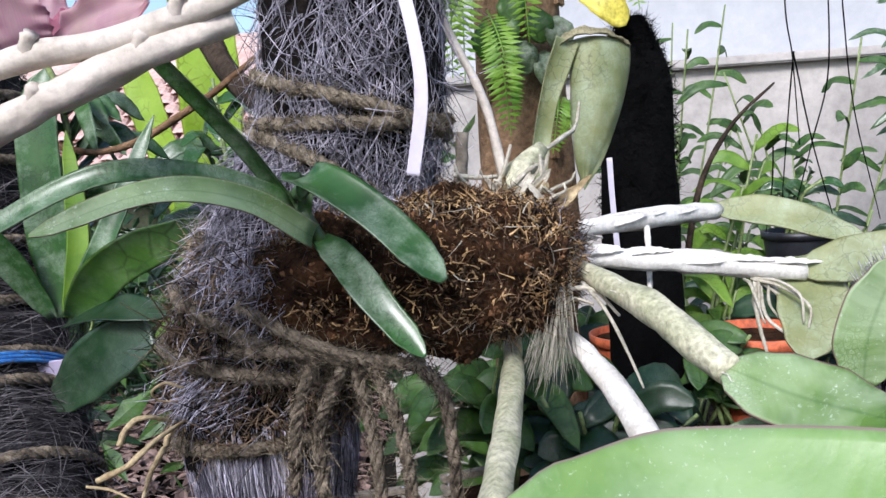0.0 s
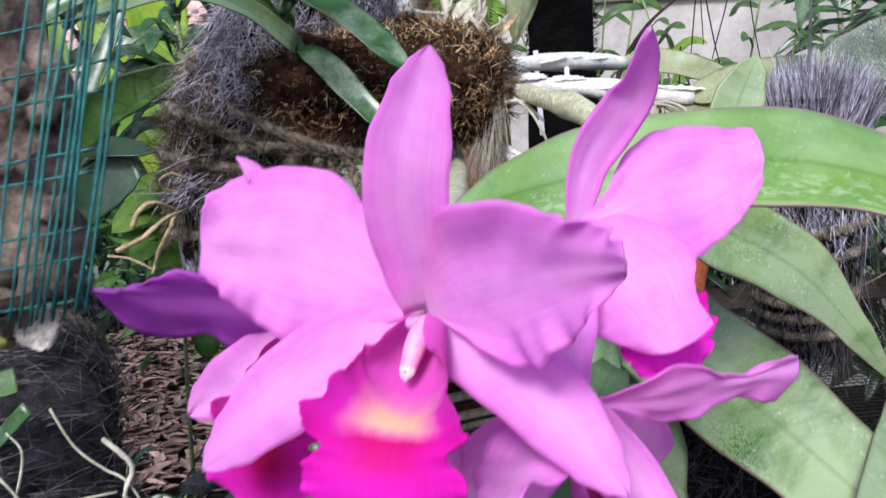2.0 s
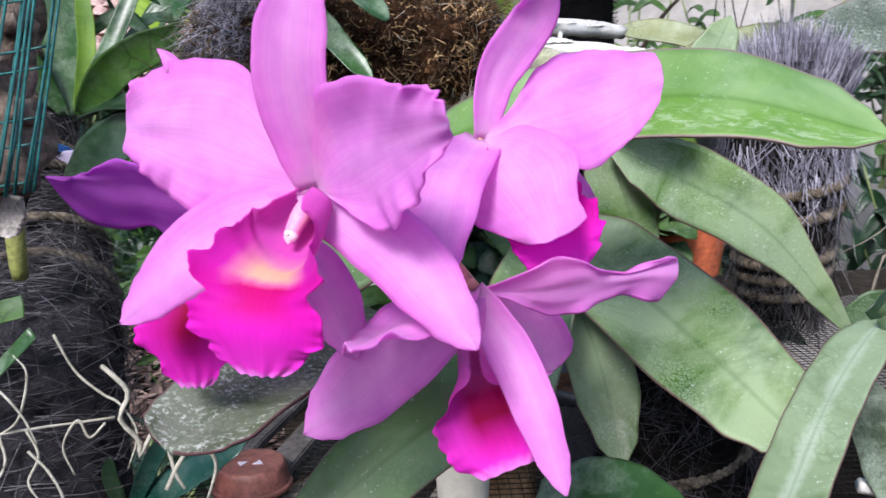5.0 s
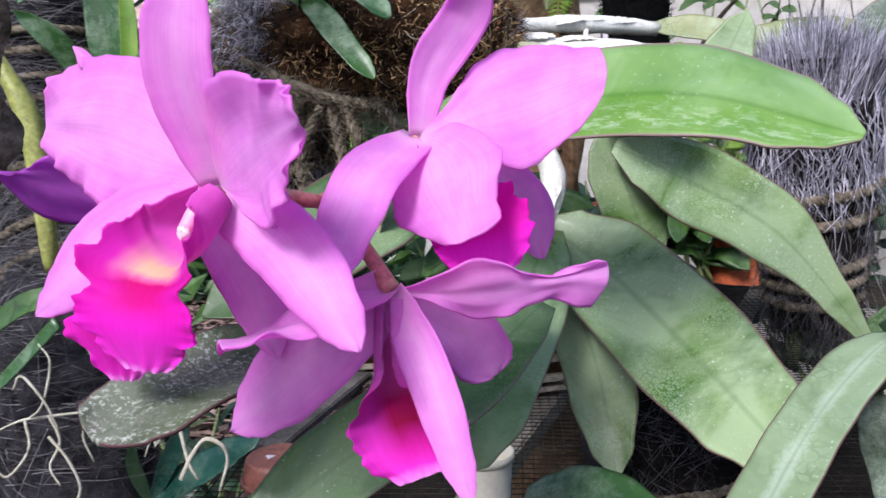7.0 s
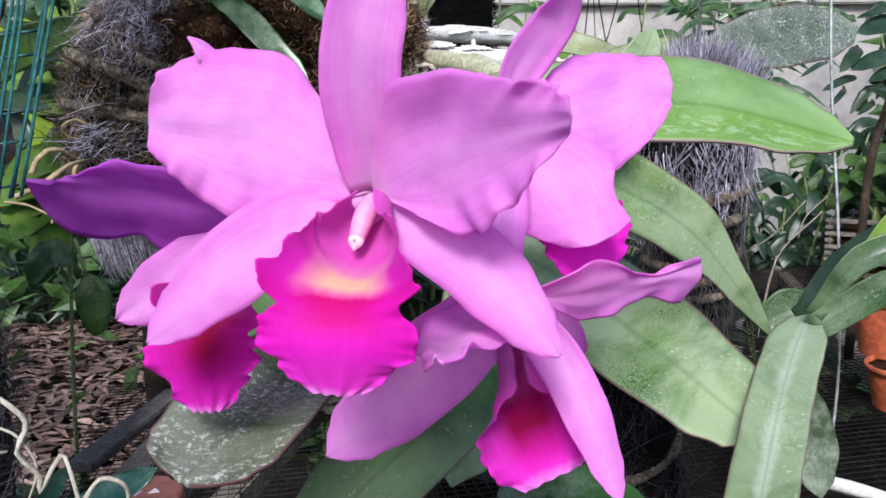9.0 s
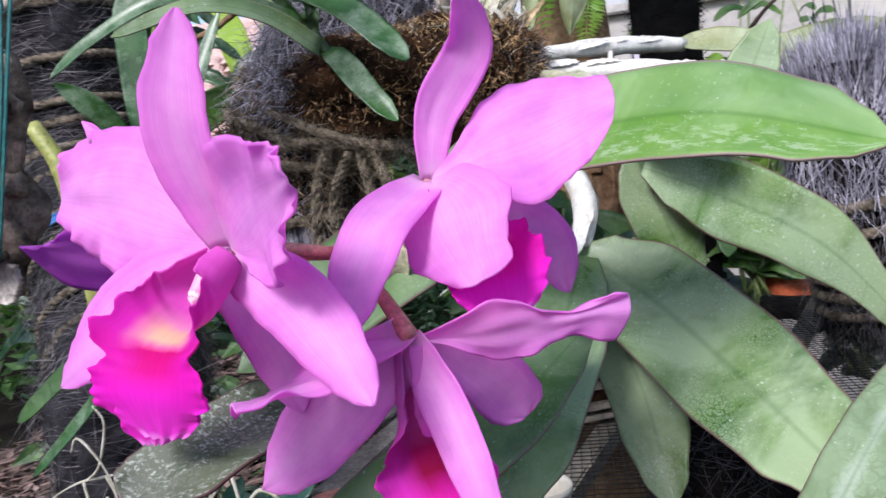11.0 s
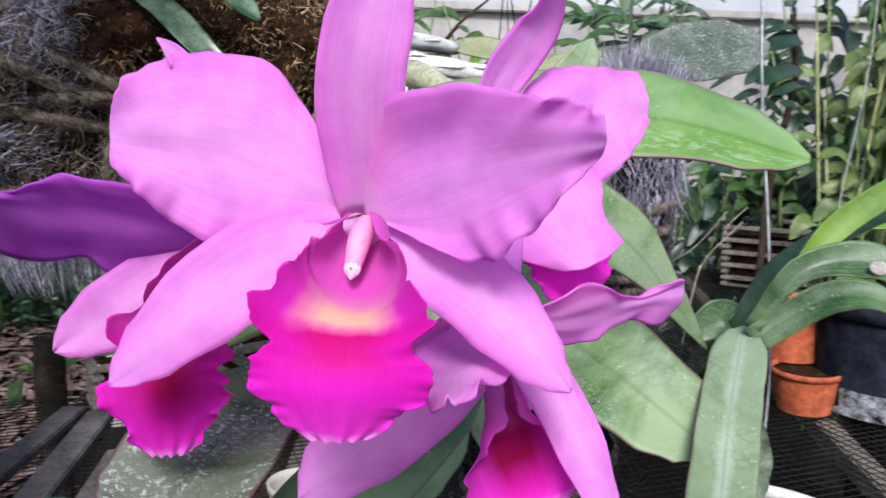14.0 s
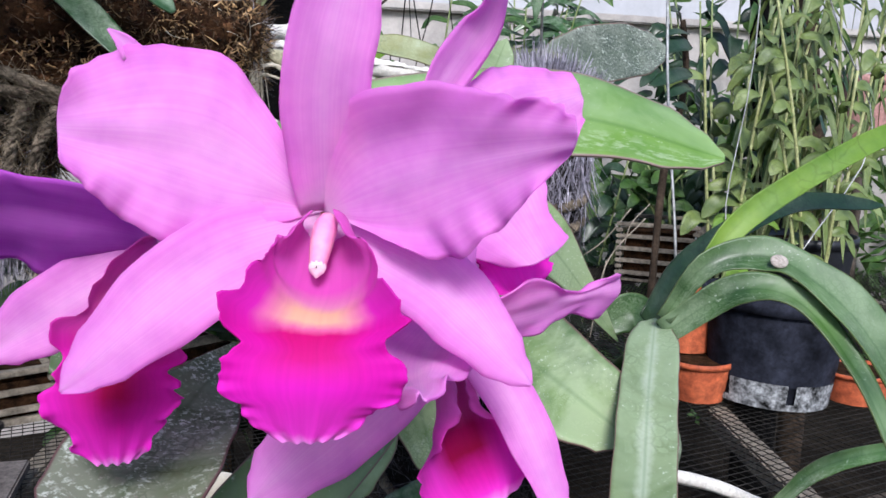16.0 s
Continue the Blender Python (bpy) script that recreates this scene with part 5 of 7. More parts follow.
for k in range(7):
    a = V((0.208 + rnd.uniform(-0.008, 0.012), 0.598, 1.214))
    b2 = a + V((rnd.uniform(-0.02, 0.03), rnd.uniform(-0.03, 0.0), rnd.uniform(-0.022, -0.008)))
    root("pale root fanning out under a pseudobulb", [a, a.lerp(b2, 0.5) + V((0, 0, 0.004)), b2, b2 + V((rnd.uniform(-0.006, 0.012), -0.004, rnd.uniform(-0.02, -0.004)))], 0.0013)
stub = tagged(tube("wood_stub", [(0.008, 0.575, 1.275), (0.011, 0.595, 1.305), (0.013, 0.60, 1.328)], [0.005, 0.0048, 0.0045], SLAT, None, "", 8, 8, 0, 2, 0.3), "short broken wooden stake in the peat", "stake")
old = tagged(tube("old_bulb", [(0.036, 0.595, 1.276), (0.050, 0.61, 1.296), (0.070, 0.63, 1.314)], [0.004, 0.0105, 0.006], BULB, None, "", 16, 12, 0.05, 3, 0.3), "shrivelled ribbed old pseudobulb", "pseudobulb")
tagged(tube("dead_stalk", [(-0.002, 0.62, 1.43), (0.010, 0.62, 1.395), (0.024, 0.62, 1.366), (0.034, 0.62, 1.335), (0.042, 0.62, 1.29)], [0.0028, 0.003, 0.0032, 0.004], STEM_TAN, None, "", 20, 8, 0.05, 1, 0.3), "thin dry pale stem above the clump", "stem")
for pts in ([(0.045, 0.60, 1.290), (0.058, 0.60, 1.300), (0.072, 0.62, 1.305)], [(0.06, 0.62, 1.305), (0.09, 0.66, 1.322), (0.104, 0.69, 1.33), (0.110, 0.70, 1.350)],
            [(0.05, 0.60, 1.278), (0.066, 0.61, 1.292), (0.074, 0.62, 1.31)], [(0.005, 0.58, 1.30), (0.02, 0.585, 1.297), (0.035, 0.59, 1.297)],
            [(0.03, 0.60, 1.282), (0.040, 0.60, 1.30), (0.046, 0.60, 1.318)], [(0.062, 0.60, 1.275), (0.066, 0.60, 1.29), (0.066, 0.60, 1.31)]):
    root("short dead pale root on top of the clump", pts, 0.0019)
rnd = random.Random(66)
tangle = thing("dead_roots", "tangle of short dead pale roots on top of the clump", "roots")
for k in range(26):
    a = V((rnd.uniform(0.005, 0.078), rnd.uniform(0.575, 0.615), 1.268 + rnd.uniform(0, 0.01)))
    d = V((rnd.uniform(-1, 1), rnd.uniform(-0.8, 0.4), rnd.uniform(0.1, 1.0))).normalized() * rnd.uniform(0.014, 0.036)
    q = V((rnd.uniform(-1, 1), rnd.uniform(-1, 1), rnd.uniform(-0.5, 1))) * 0.008
    tube("dead_root", [a, a + d * 0.4 + q, a + d * 0.75 - q * 0.4, a + d], [0.0016, 0.0013, 0.0008], ROOT if k % 3 else ROOT_TAN, tangle, "", 10, 6, 0.05, k, 0.3)
for k in range(9):
    a = V((rnd.uniform(0.02, 0.075), rnd.uniform(0.575, 0.605), 1.272))
    d = V((rnd.uniform(-0.6, 0.9), -0.3, rnd.uniform(0.3, 1.0))).normalized() * rnd.uniform(0.02, 0.04)
    blade("husk", [a, a + d * 0.5 + V((0, -0.003, 0)), a + d], (rnd.uniform(-0.5, 0.5), -1, 0.2), rnd.uniform(0.0025, 0.005), ROOT_TAN if k % 2 else ROOT, tangle, "dry papery husk", prof=BLADE, arc=(1.0, 0.6), thick=0.0004, nu=10, nv=6, seed=70 + k, ruffle=0.001)
shoot = thing("orchid_shoot", "olive orchid shoot with a broad leaf bent over and hanging down", "orchid plant")
blade("leaf_stalk", [(0.070, 0.70, 1.275), (0.0803, 0.735, 1.3165), (0.090, 0.735, 1.3594), (0.107, 0.735, 1.4045)], (0.2, -1, 0.0), 0.0088, LEAF_OLIVE, shoot, "folded olive leaf stalk", prof=[(0, 1), (0.6, 1.0), (0.85, 1.25), (1, 1.3)], arc=(0.9, 0.7), thick=0.0015, seed=8.1)
sail("leaf", [(0.135, 0.735, 1.406), (0.131, 0.728, 1.355), (0.1245, 0.730, 1.315), (0.1165, 0.735, 1.2774)],
     [(0.1085, 0.74, 1.4035), (0.1091, 0.74, 1.374), (0.1087, 0.738, 1.3325), (0.1104, 0.736, 1.30), (0.1165, 0.735, 1.2774)],
     [(0.1632, 0.75, 1.400), (0.1623, 0.75, 1.3769), (0.1511, 0.745, 1.3393), (0.1368, 0.74, 1.308), (0.1165, 0.735, 1.2774)], LEAF_OLIVE, shoot, "broad olive leaf", 0.001, 1.2, 0.003, 0.01, thick=0.0016, seed=8.2)
blade("leaf_fold", [(0.0985, 0.737, 1.4005), (0.115, 0.732, 1.4085), (0.141, 0.735, 1.4075), (0.1625, 0.748, 1.399)], (0.0, -0.7, 0.75), 0.006, STEM_TAN_DULL, shoot, "dry brownish crease where the leaf bends over", prof=[(0, 0.6), (0.4, 1), (1, 0.3)], arc=(1.1, 1.0), thick=0.001, seed=8.25, ruffle=0.001, waves=4)
leaf("olive green leaf beyond the folded pseudobulb end", [(0.141, 0.44, 1.194), (0.165, 0.41, 1.186), (0.20, 0.38, 1.18)], (-0.1, -0.7, 0.7), 0.022, LEAF_PALE, 8.3)
leaf("olive leaf hanging between two pseudobulbs", [(0.250, 0.62, 1.225), (0.245, 0.585, 1.20), (0.225, 0.55, 1.165)], (-0.2, -0.9, 0.3), 0.024, LEAF_OLIVE, 8.4)
leaf("grey-green leaf standing beside the post", [(0.2238, 0.47, 1.172), (0.2285, 0.47, 1.2033), (0.2459, 0.47, 1.2444)], (-0.2, -0.95, 0.25), 0.0185, LEAF_PALE, 8.5)

rnd = random.Random(85)
for pts, holder in bulbs[:4]:
    for k in range(5):
        u = 0.08 + 0.19 * k + rnd.uniform(-0.03, 0.03)
        c = spline(pts, u)
        d = (spline(pts, min(1, u + 0.05)) - c).normalized()
        off = V((rnd.uniform(-0.2, 0.2), -0.6, rnd.uniform(-0.8, 1))).normalized()
        blade("torn_sheath", [c + off * 0.006, c + off * 0.0085 + d * 0.014, c + off * rnd.uniform(0.008, 0.012) + d * rnd.uniform(0.026, 0.038)], off, rnd.uniform(0.003, 0.006), SHEATH, holder, "scrap of torn papery sheath", prof=[(0, 1), (0.6, 0.8), (0.85, 0.5), (1, 0.05)], arc=(0.9, 0.6), thick=0.0004, nu=10, nv=6, seed=30 + k + u, ruffle=0.0008)

# the small monopodial orchid on the post
ang = thing("angraecum", "small dark green strap-leaved orchid growing on the clump", "orchid plant")
tube("stem", [(-0.066, 0.525, 1.245), (-0.078, 0.515, 1.268), (-0.092, 0.515, 1.298)], [0.0045, 0.005, 0.004], LEAF_STRAP, ang)
blade("strap_leaf", [(-0.092, 0.515, 1.290), (-0.115, 0.49, 1.33), (-0.148, 0.46, 1.376), (-0.165, 0.445, 1.40)], (-0.5, -0.8, -0.4), 0.0078, LEAF_STRAP, ang, prof=STRAP, arc=(0.9, 0.6), thick=0.001, seed=9.1)
blade("strap_leaf", [(-0.090, 0.512, 1.288), (-0.130, 0.485, 1.308), (-0.180, 0.46, 1.313), (-0.234, 0.45, 1.291), (-0.27, 0.445, 1.268)], (0.0, -0.75, 0.6), 0.0085, LEAF_STRAP, ang, prof=STRAP, arc=(0.9, 0.5), thick=0.001, seed=9.2)
blade("strap_leaf", [(-0.080, 0.507, 1.270), (-0.11, 0.475, 1.295), (-0.150, 0.445, 1.303), (-0.204, 0.42, 1.286)], (0.0, -0.85, 0.45), 0.0085, LEAF_PALE, ang, "pale underside of a strap leaf", prof=STRAP, arc=(0.7, 0.4), thick=0.001, seed=9.3)
blade("strap_leaf", [(-0.088, 0.508, 1.293), (-0.077, 0.485, 1.306), (-0.040, 0.466, 1.284), (-0.003, 0.45, 1.247)], (0.35, -0.75, 0.6), 0.0135, LEAF_STRAP, ang, prof=[(0, 0.4), (0.2, 0.85), (0.5, 1), (0.85, 0.9), (0.95, 0.65), (1, 0.2)], arc=(0.6, 0.4), thick=0.001, seed=9.4)
blade("strap_leaf", [(-0.076, 0.512, 1.268), (-0.060, 0.490, 1.256), (-0.040, 0.470, 1.233), (-0.016, 0.455, 1.206)], (0.2, -0.9, 0.35), 0.0105, LEAF_STRAP, ang, prof=[(0, 0.5), (0.2, 0.9), (0.5, 1), (0.85, 0.8), (0.95, 0.5), (1, 0.1)], arc=(0.6, 0.4), thick=0.001, seed=9.5)
blade("strap_leaf", [(-0.086, 0.512, 1.28), (-0.083, 0.508, 1.295), (-0.084, 0.505, 1.307)], (0.3, -0.9, 0.2), 0.0055, LEAF_STRAP, ang, prof=STRAP, arc=(1.2, 1.0), thick=0.001, seed=9.6)

tagged(blade("plant_label", [(-0.024, 0.53, 1.44), (-0.014, 0.525, 1.39), (-0.011, 0.522, 1.35), (-0.019, 0.52, 1.302)], (-0.1, -1, 0.05), 0.0041, TAG, None, "", prof=[(0, 1), (1, 1)], arc=(0.1, 0.1), thick=0.0008, seed=9.7), "long pale plastic plant label hung on the post", "label")

# ------------------------------------------------------------ near things on the left
for k, (pts, radii, knots) in enumerate((([(-0.26, 0.37, 1.335), (-0.176, 0.36, 1.360), (-0.127, 0.36, 1.367), (-0.075, 0.36, 1.383), (-0.02, 0.37, 1.41)], [0.0052, 0.0055, 0.005, 0.0045], (0.3, 0.62)),
                                         ([(-0.26, 0.37, 1.30), (-0.179, 0.36, 1.335), (-0.15, 0.36, 1.348), (-0.111, 0.36, 1.362), (-0.08, 0.365, 1.372)], [0.006, 0.0072, 0.007, 0.005], (0.35, 0.7)))):
    dry = thing("dry_branch", "pale dry branch hanging in front of the post", "branch", "dry branches")
    tube("limb", pts, radii, STEM_TAN, dry, "", 40, 12, 0.02, 2 + k, 0.3)
    for u in knots:
        c = spline(pts, u)
        tube("stub", [c, c + V((0.002, -0.003, 0.006)), c + V((0.004, -0.004, 0.0085))], [0.0045, 0.0038, 0.003], STEM_TAN, dry, "", 6, 8, 0.1, k, 0.3)
pale = thing("pale_flower", "faded pale pink flower above the branches", "flower")
for k, (a, m, b2, w) in enumerate((((-0.178, 0.400, 1.366), (-0.181, 0.390, 1.377), (-0.181, 0.380, 1.395), 0.016), ((-0.177, 0.400, 1.367), (-0.173, 0.410, 1.380), (-0.162, 0.420, 1.391), 0.008), ((-0.175, 0.400, 1.368), (-0.148, 0.380, 1.378), (-0.114, 0.360, 1.382), 0.010), ((-0.177, 0.400, 1.367), (-0.186, 0.420, 1.385), (-0.184, 0.430, 1.405), 0.010))):
    blade("petal", [a, m, b2], (0.1 * k, -1, 0.1), w, PALE_PINK if k != 1 else DUSKY_PINK, pale, "", prof=ROUND, seed=9.8 + k, ruffle=0.002, crease=0.002, arc=(0.5, 0.2))
tube("stalk", [(-0.177, 0.400, 1.366), (-0.170, 0.390, 1.359), (-0.157, 0.370, 1.349)], [0.0015] * 2, STEM_GREEN, pale, "", 6, 6)

net = thing("wire_net", "green plastic-coated wire net hanging beside the flowers", "net")
NX = V((-0.82, 0.1, -0.12)).normalized()
NZ = V((0.24, 0.0, 0.97)).normalized()
N0 = V((-0.127, 0.16, 1.160))
for i in range(11):
    p = N0 + NX * (0.0075 * i + 0.002 * (i % 2))
    bow = V((0, 0.004 * math.sin(i), 0))
    tube("wire", [p, p + NZ * 0.06 + bow, p + NZ * 0.13, p + NZ * 0.20 - bow], [0.00055] * 2, GREEN_NET, net, "", 10, 6)
for i in range(7):
    p = N0 + NX * (-0.004 + 0.0034 * i) + V((0, -0.004 - 0.001 * i, 0))
    tube("wire", [p, p + NZ * 0.06 + V((0.002 * math.sin(i * 2.1), 0, 0)), p + NZ * 0.13 - V((0.002 * math.sin(i), 0, 0)), p + NZ * 0.20], [0.0006] * 2, GREEN_NET, net, "", 10, 6)
for i in range(14):
    p = N0 + NZ * (0.004 + 0.0135 * i + 0.003 * math.sin(i * 2.7))
    tube("cross_wire", [p + V((0.001, 0.001, 0)), p + NX * 0.04 + V((0, 0.003, 0.001)), p + NX * 0.085 + V((0, 0.001, 0))], [0.0005] * 2, GREEN_NET, net, "", 8, 6)

# gnarled pale driftwood and a dark twig behind the net
drift = thing("driftwood", "gnarled pale driftwood hanging behind the wire net", "driftwood")
DW = [(-0.165, 0.214, 1.312), (-0.161, 0.214, 1.283), (-0.158, 0.214, 1.257), (-0.155, 0.214, 1.233), (-0.160, 0.214, 1.211), (-0.161, 0.214, 1.183), (-0.164, 0.214, 1.160), (-0.168, 0.214, 1.140)]
tube("limb", DW, [0.009, 0.010, 0.012, 0.0145, 0.0125, 0.0135, 0.0145, 0.008], DRIFT, drift, "", 70, 18, 0.05, 4, 0.9)
for c, r in (((-0.153, 0.203, 1.237), 0.0068), ((-0.146, 0.203, 1.225), 0.006), ((-0.162, 0.203, 1.207), 0.006), ((-0.149, 0.203, 1.190), 0.0054), ((-0.167, 0.203, 1.169), 0.0068)):
    c = V(c)
    tube("knot", [c + V((0, 0.009, 0)), c + V((0.001, -0.003, 0.001)), c + V((0.002, -0.008, -0.002))], [r, r * 0.9, r * 0.5], DRIFT, drift, "broken knot", 6, 10, 0.05, r * 900, 0.8)
blade("split_face", [[-0.1613, 0.206, 1.2031], [-0.1621, 0.206, 1.1841], [-0.161, 0.206, 1.1633]], (0.1, -1, 0.1), 0.0085, PALE_WOOD, drift, "pale bare split wood", prof=[(0, 0.5), (0.2, 0.85), (0.5, 1), (0.8, 0.9), (1, 0.6)], arc=(0.4, 0.3), thick=0.004, seed=4.4, crease=0.0015, uneven=0.1)
blade("split_face", [[-0.1564, 0.204, 1.1553], [-0.1598, 0.204, 1.145], [-0.1629, 0.204, 1.1381]], (0.1, -1, 0.1), 0.0075, PALE_WOOD, drift, "pale bare split wood", prof=[(0, 0.6), (0.3, 1), (0.8, 0.9), (1, 0.5)], arc=(0.4, 0.3), thick=0.004, seed=4.7, crease=0.0015, uneven=0.12)
tube("cord", [DW[0], V(DW[0]) + V((-0.02, 0.02, 0.5)), V(DW[0]) + V((-0.03, 0.05, 1.0))], [0.001] * 2, WIRE, drift, "cord that holds it up", 4, 6)
tagged(tube("twig", [(-0.197, 0.190, 1.150), (-0.176, 0.192, 1.155), (-0.159, 0.194, 1.158), (-0.149, 0.196, 1.160)], [0.003, 0.0034, 0.003, 0.0022], BARK_DARK, None, "", 16, 8, 0.03, 5, 0.3), "dark broken twig resting against the driftwood", "twig")

# orchid plant with broad sheaths on the old post
lp = thing("orchid_plant", "broad-leaved green orchid growing on the old post", "orchid plant")
for k, (pts, n, w, m) in enumerate((
        ([(-0.36, 0.77, 1.19), (-0.368, 0.775, 1.27), (-0.37, 0.78, 1.37), (-0.36, 0.79, 1.42)], (0, -1, 0.1), 0.021, LEAF_STRAP),
        ([(-0.355, 0.765, 1.19), (-0.34, 0.77, 1.26), (-0.345, 0.78, 1.36)], (0.3, -1, 0.1), 0.010, LEAF_LIME),
        ([(-0.350, 0.76, 1.195), (-0.315, 0.77, 1.26), (-0.27, 0.80, 1.37)], (0, -1, 0.2), 0.011, LEAF_STRAP),
        ([(-0.350, 0.76, 1.19), (-0.29, 0.73, 1.24), (-0.195, 0.70, 1.275)], (0, -0.9, -0.3), 0.020, LEAF_FAR),
        ([(-0.355, 0.76, 1.185), (-0.30, 0.73, 1.20), (-0.24, 0.71, 1.195)], (0, -0.5, 0.8), 0.018, LEAF_DARK_SHADED),
        ([(-0.37, 0.77, 1.19), (-0.40, 0.74, 1.26), (-0.44, 0.72, 1.30)], (0, -1, 0.2), 0.014, LEAF_STRAP))):
    blade("orchid_leaf", pts, n, w, m, lp, "", prof=BLADE, arc=(0.6, 0.3), thick=0.0015, seed=10 + k)
blade("orchid_leaf", [(-0.262, 0.72, 1.180), (-0.31, 0.73, 1.158), (-0.372, 0.75, 1.108)], (0.1, -0.9, 0.3), 0.027, LEAF_DARK_SHADED, lp, "dark green pointed leaf", prof=BLADE, thick=0.0015, seed=10.8)
tagged(blade("plant_label", [(-0.398, 0.76, 1.144), (-0.379, 0.76, 1.140), (-0.360, 0.76, 1.143)], (0, -1, 0.1), 0.011, TAG_LILAC, None, "", prof=[(0, 1), (0.8, 1), (1, 0.85)], arc=(0.1, 0.1), thick=0.0008, seed=10.9), "pale lilac plastic plant label", "label")
tagged(tube("pseudobulb", [(-0.368, 0.56, 1.245), (-0.344, 0.56, 1.199), (-0.336, 0.56, 1.145), (-0.335, 0.56, 1.093), (-0.34, 0.57, 1.05)], [0.007, 0.011, 0.009, 0.007], speckled("yellow_green", (0.25, 0.27, 0.06), (0.42, 0.42, 0.14), 30, 0.45, 6, 0.2), None, "", 20, 12, 0.03, 2, 0.1), "yellowish green swollen stem by the old post", "pseudobulb")
tagged(blade("strap_leaf", [(-0.305, 0.50, 1.04), (-0.335, 0.50, 1.03), (-0.39, 0.50, 0.99)], (0, -0.8, 0.5), 0.010, LEAF_FAR, None, "", prof=STRAP, thick=0.001, seed=11.1), "green strap leaf crossing the old post", "leaf")
tagged(blade("strap_leaf", [(-0.300, 0.50, 1.018), (-0.335, 0.50, 0.985), (-0.385, 0.50, 0.94)], (0, -0.8, 0.5), 0.006, LEAF_STRAP, None, "", prof=STRAP, thick=0.001, seed=11.2), "dark green strap leaf crossing the old post", "leaf")
for pts in ([(-0.25, 0.52, 0.937), (-0.32, 0.50, 0.936), (-0.345, 0.495, 0.932), (-0.37, 0.49, 0.92)], [(-0.335, 0.495, 0.934), (-0.325, 0.48, 0.915), (-0.34, 0.47, 0.895), (-0.355, 0.47, 0.905), (-0.365, 0.47, 0.88)],
            [(-0.36, 0.49, 0.925), (-0.372, 0.48, 0.90), (-0.365, 0.475, 0.88), (-0.35, 0.475, 0.86)], [(-0.284, 0.5, 1.016), (-0.27, 0.5, 0.985), (-0.25, 0.5, 0.965), (-0.236, 0.5, 0.955), (-0.225, 0.5, 0.93), (-0.235, 0.5, 0.90)],
            [(-0.336, 0.5, 0.933), (-0.315, 0.49, 0.95), (-0.304, 0.49, 0.986), (-0.318, 0.5, 1.0)], [(-0.25, 0.5, 0.94), (-0.262, 0.495, 0.93), (-0.27, 0.495, 0.945), (-0.282, 0.49, 0.925), (-0.275, 0.49, 0.90)],
            [(-0.30, 0.47, 0.93), (-0.28, 0.46, 0.915), (-0.272, 0.46, 0.89), (-0.285, 0.46, 0.87), (-0.31, 0.46, 0.865)], [(-0.31, 0.49, 0.94), (-0.30, 0.485, 0.92), (-0.308, 0.48, 0.90), (-0.298, 0.475, 0.885)],
            [(-0.345, 0.50, 0.96), (-0.33, 0.49, 0.975), (-0.31, 0.485, 0.955), (-0.30, 0.485, 0.93)]):
    root("pale wiry root twisting from the old post", pts, 0.0012)
for pts in ([(-0.172, 0.525, 1.179), (-0.181, 0.52, 1.184), (-0.190, 0.52, 1.179), (-0.188, 0.525, 1.172), (-0.178, 0.53, 1.169)],
            [(-0.221, 0.500, 1.131), (-0.201, 0.500, 1.140), (-0.187, 0.510, 1.151), (-0.178, 0.540, 1.154)], [(-0.214, 0.520, 1.146), (-0.207, 0.520, 1.158), (-0.195, 0.520, 1.163), (-0.183, 0.540, 1.153)],
            [(-0.228, 0.500, 1.128), (-0.213, 0.500, 1.125), (-0.197, 0.500, 1.116)], [(-0.183, 0.530, 1.153), (-0.187, 0.520, 1.141), (-0.196, 0.520, 1.127), (-0.203, 0.520, 1.109)]):
    root("tan root curling from the bound post", pts, 0.0021 if len(pts) == 4 else 0.001, ROOT_TAN)
hung = thing("strap_leaf", "dark green strap leaf hanging above the cut fibre post", "leaf")
blade("leaf", [(0.318, 0.525, 1.52), (0.314, 0.522, 1.40), (0.306, 0.52, 1.32), (0.301, 0.519, 1.263)], (-0.2, -1, 0.05), 0.0085, LEAF_STRAP, hung, "", prof=[(0, 0.9), (0.6, 1.0), (0.88, 0.7), (1, 0.1)], arc=(0.7, 0.5), thick=0.001, seed=12.9)
# ------------------------------------------------------------ right-hand strap-leaved orchid and wire
vanda = thing("strap_orchid", "large green strap-leaved orchid with arching leaves", "orchid plant")
tube("stem", [(0.30, 0.40, 0.985), (0.305, 0.35, 1.03), (0.32, 0.335, 1.065)], [0.008, 0.009, 0.006], LEAF_STRAP, vanda)
blade("strap_leaf", [(0.3024, 0.337, 1.0555), (0.3343, 0.337, 1.0842), (0.3705, 0.333, 1.1207), (0.4714, 0.322, 1.1696), (0.54, 0.318, 1.185)], (-0.25, -0.85, 0.45), 0.0095, LEAF_LIME, vanda, "bright green leaf with a folded keel", prof=[(0, 0.5), (0.5, 1), (1, 0.8)], arc=(0.5, 0.4), thick=0.0014, seed=12.1)
scarred = blade("strap_leaf", [(0.2971, 0.335, 1.0500), (0.3195, 0.32, 1.0890), (0.3565, 0.30, 1.0955), (0.3781, 0.27, 1.0765), (0.3981, 0.25, 1.0478), (0.4237, 0.23, 0.9968)], ((0.0, -0.8, 0.55), (0.25, -0.95, 0.3)), 0.0215, LEAF_VANDA, vanda, "arching leaf with a pale scar", prof=[(0, 0.28), (0.2, 0.42), (0.42, 0.68), (0.7, 1.0), (1, 1.15)], arc=(0.5, 0.3), fold=0.12, thick=0.0014, seed=12.2, nu=34)
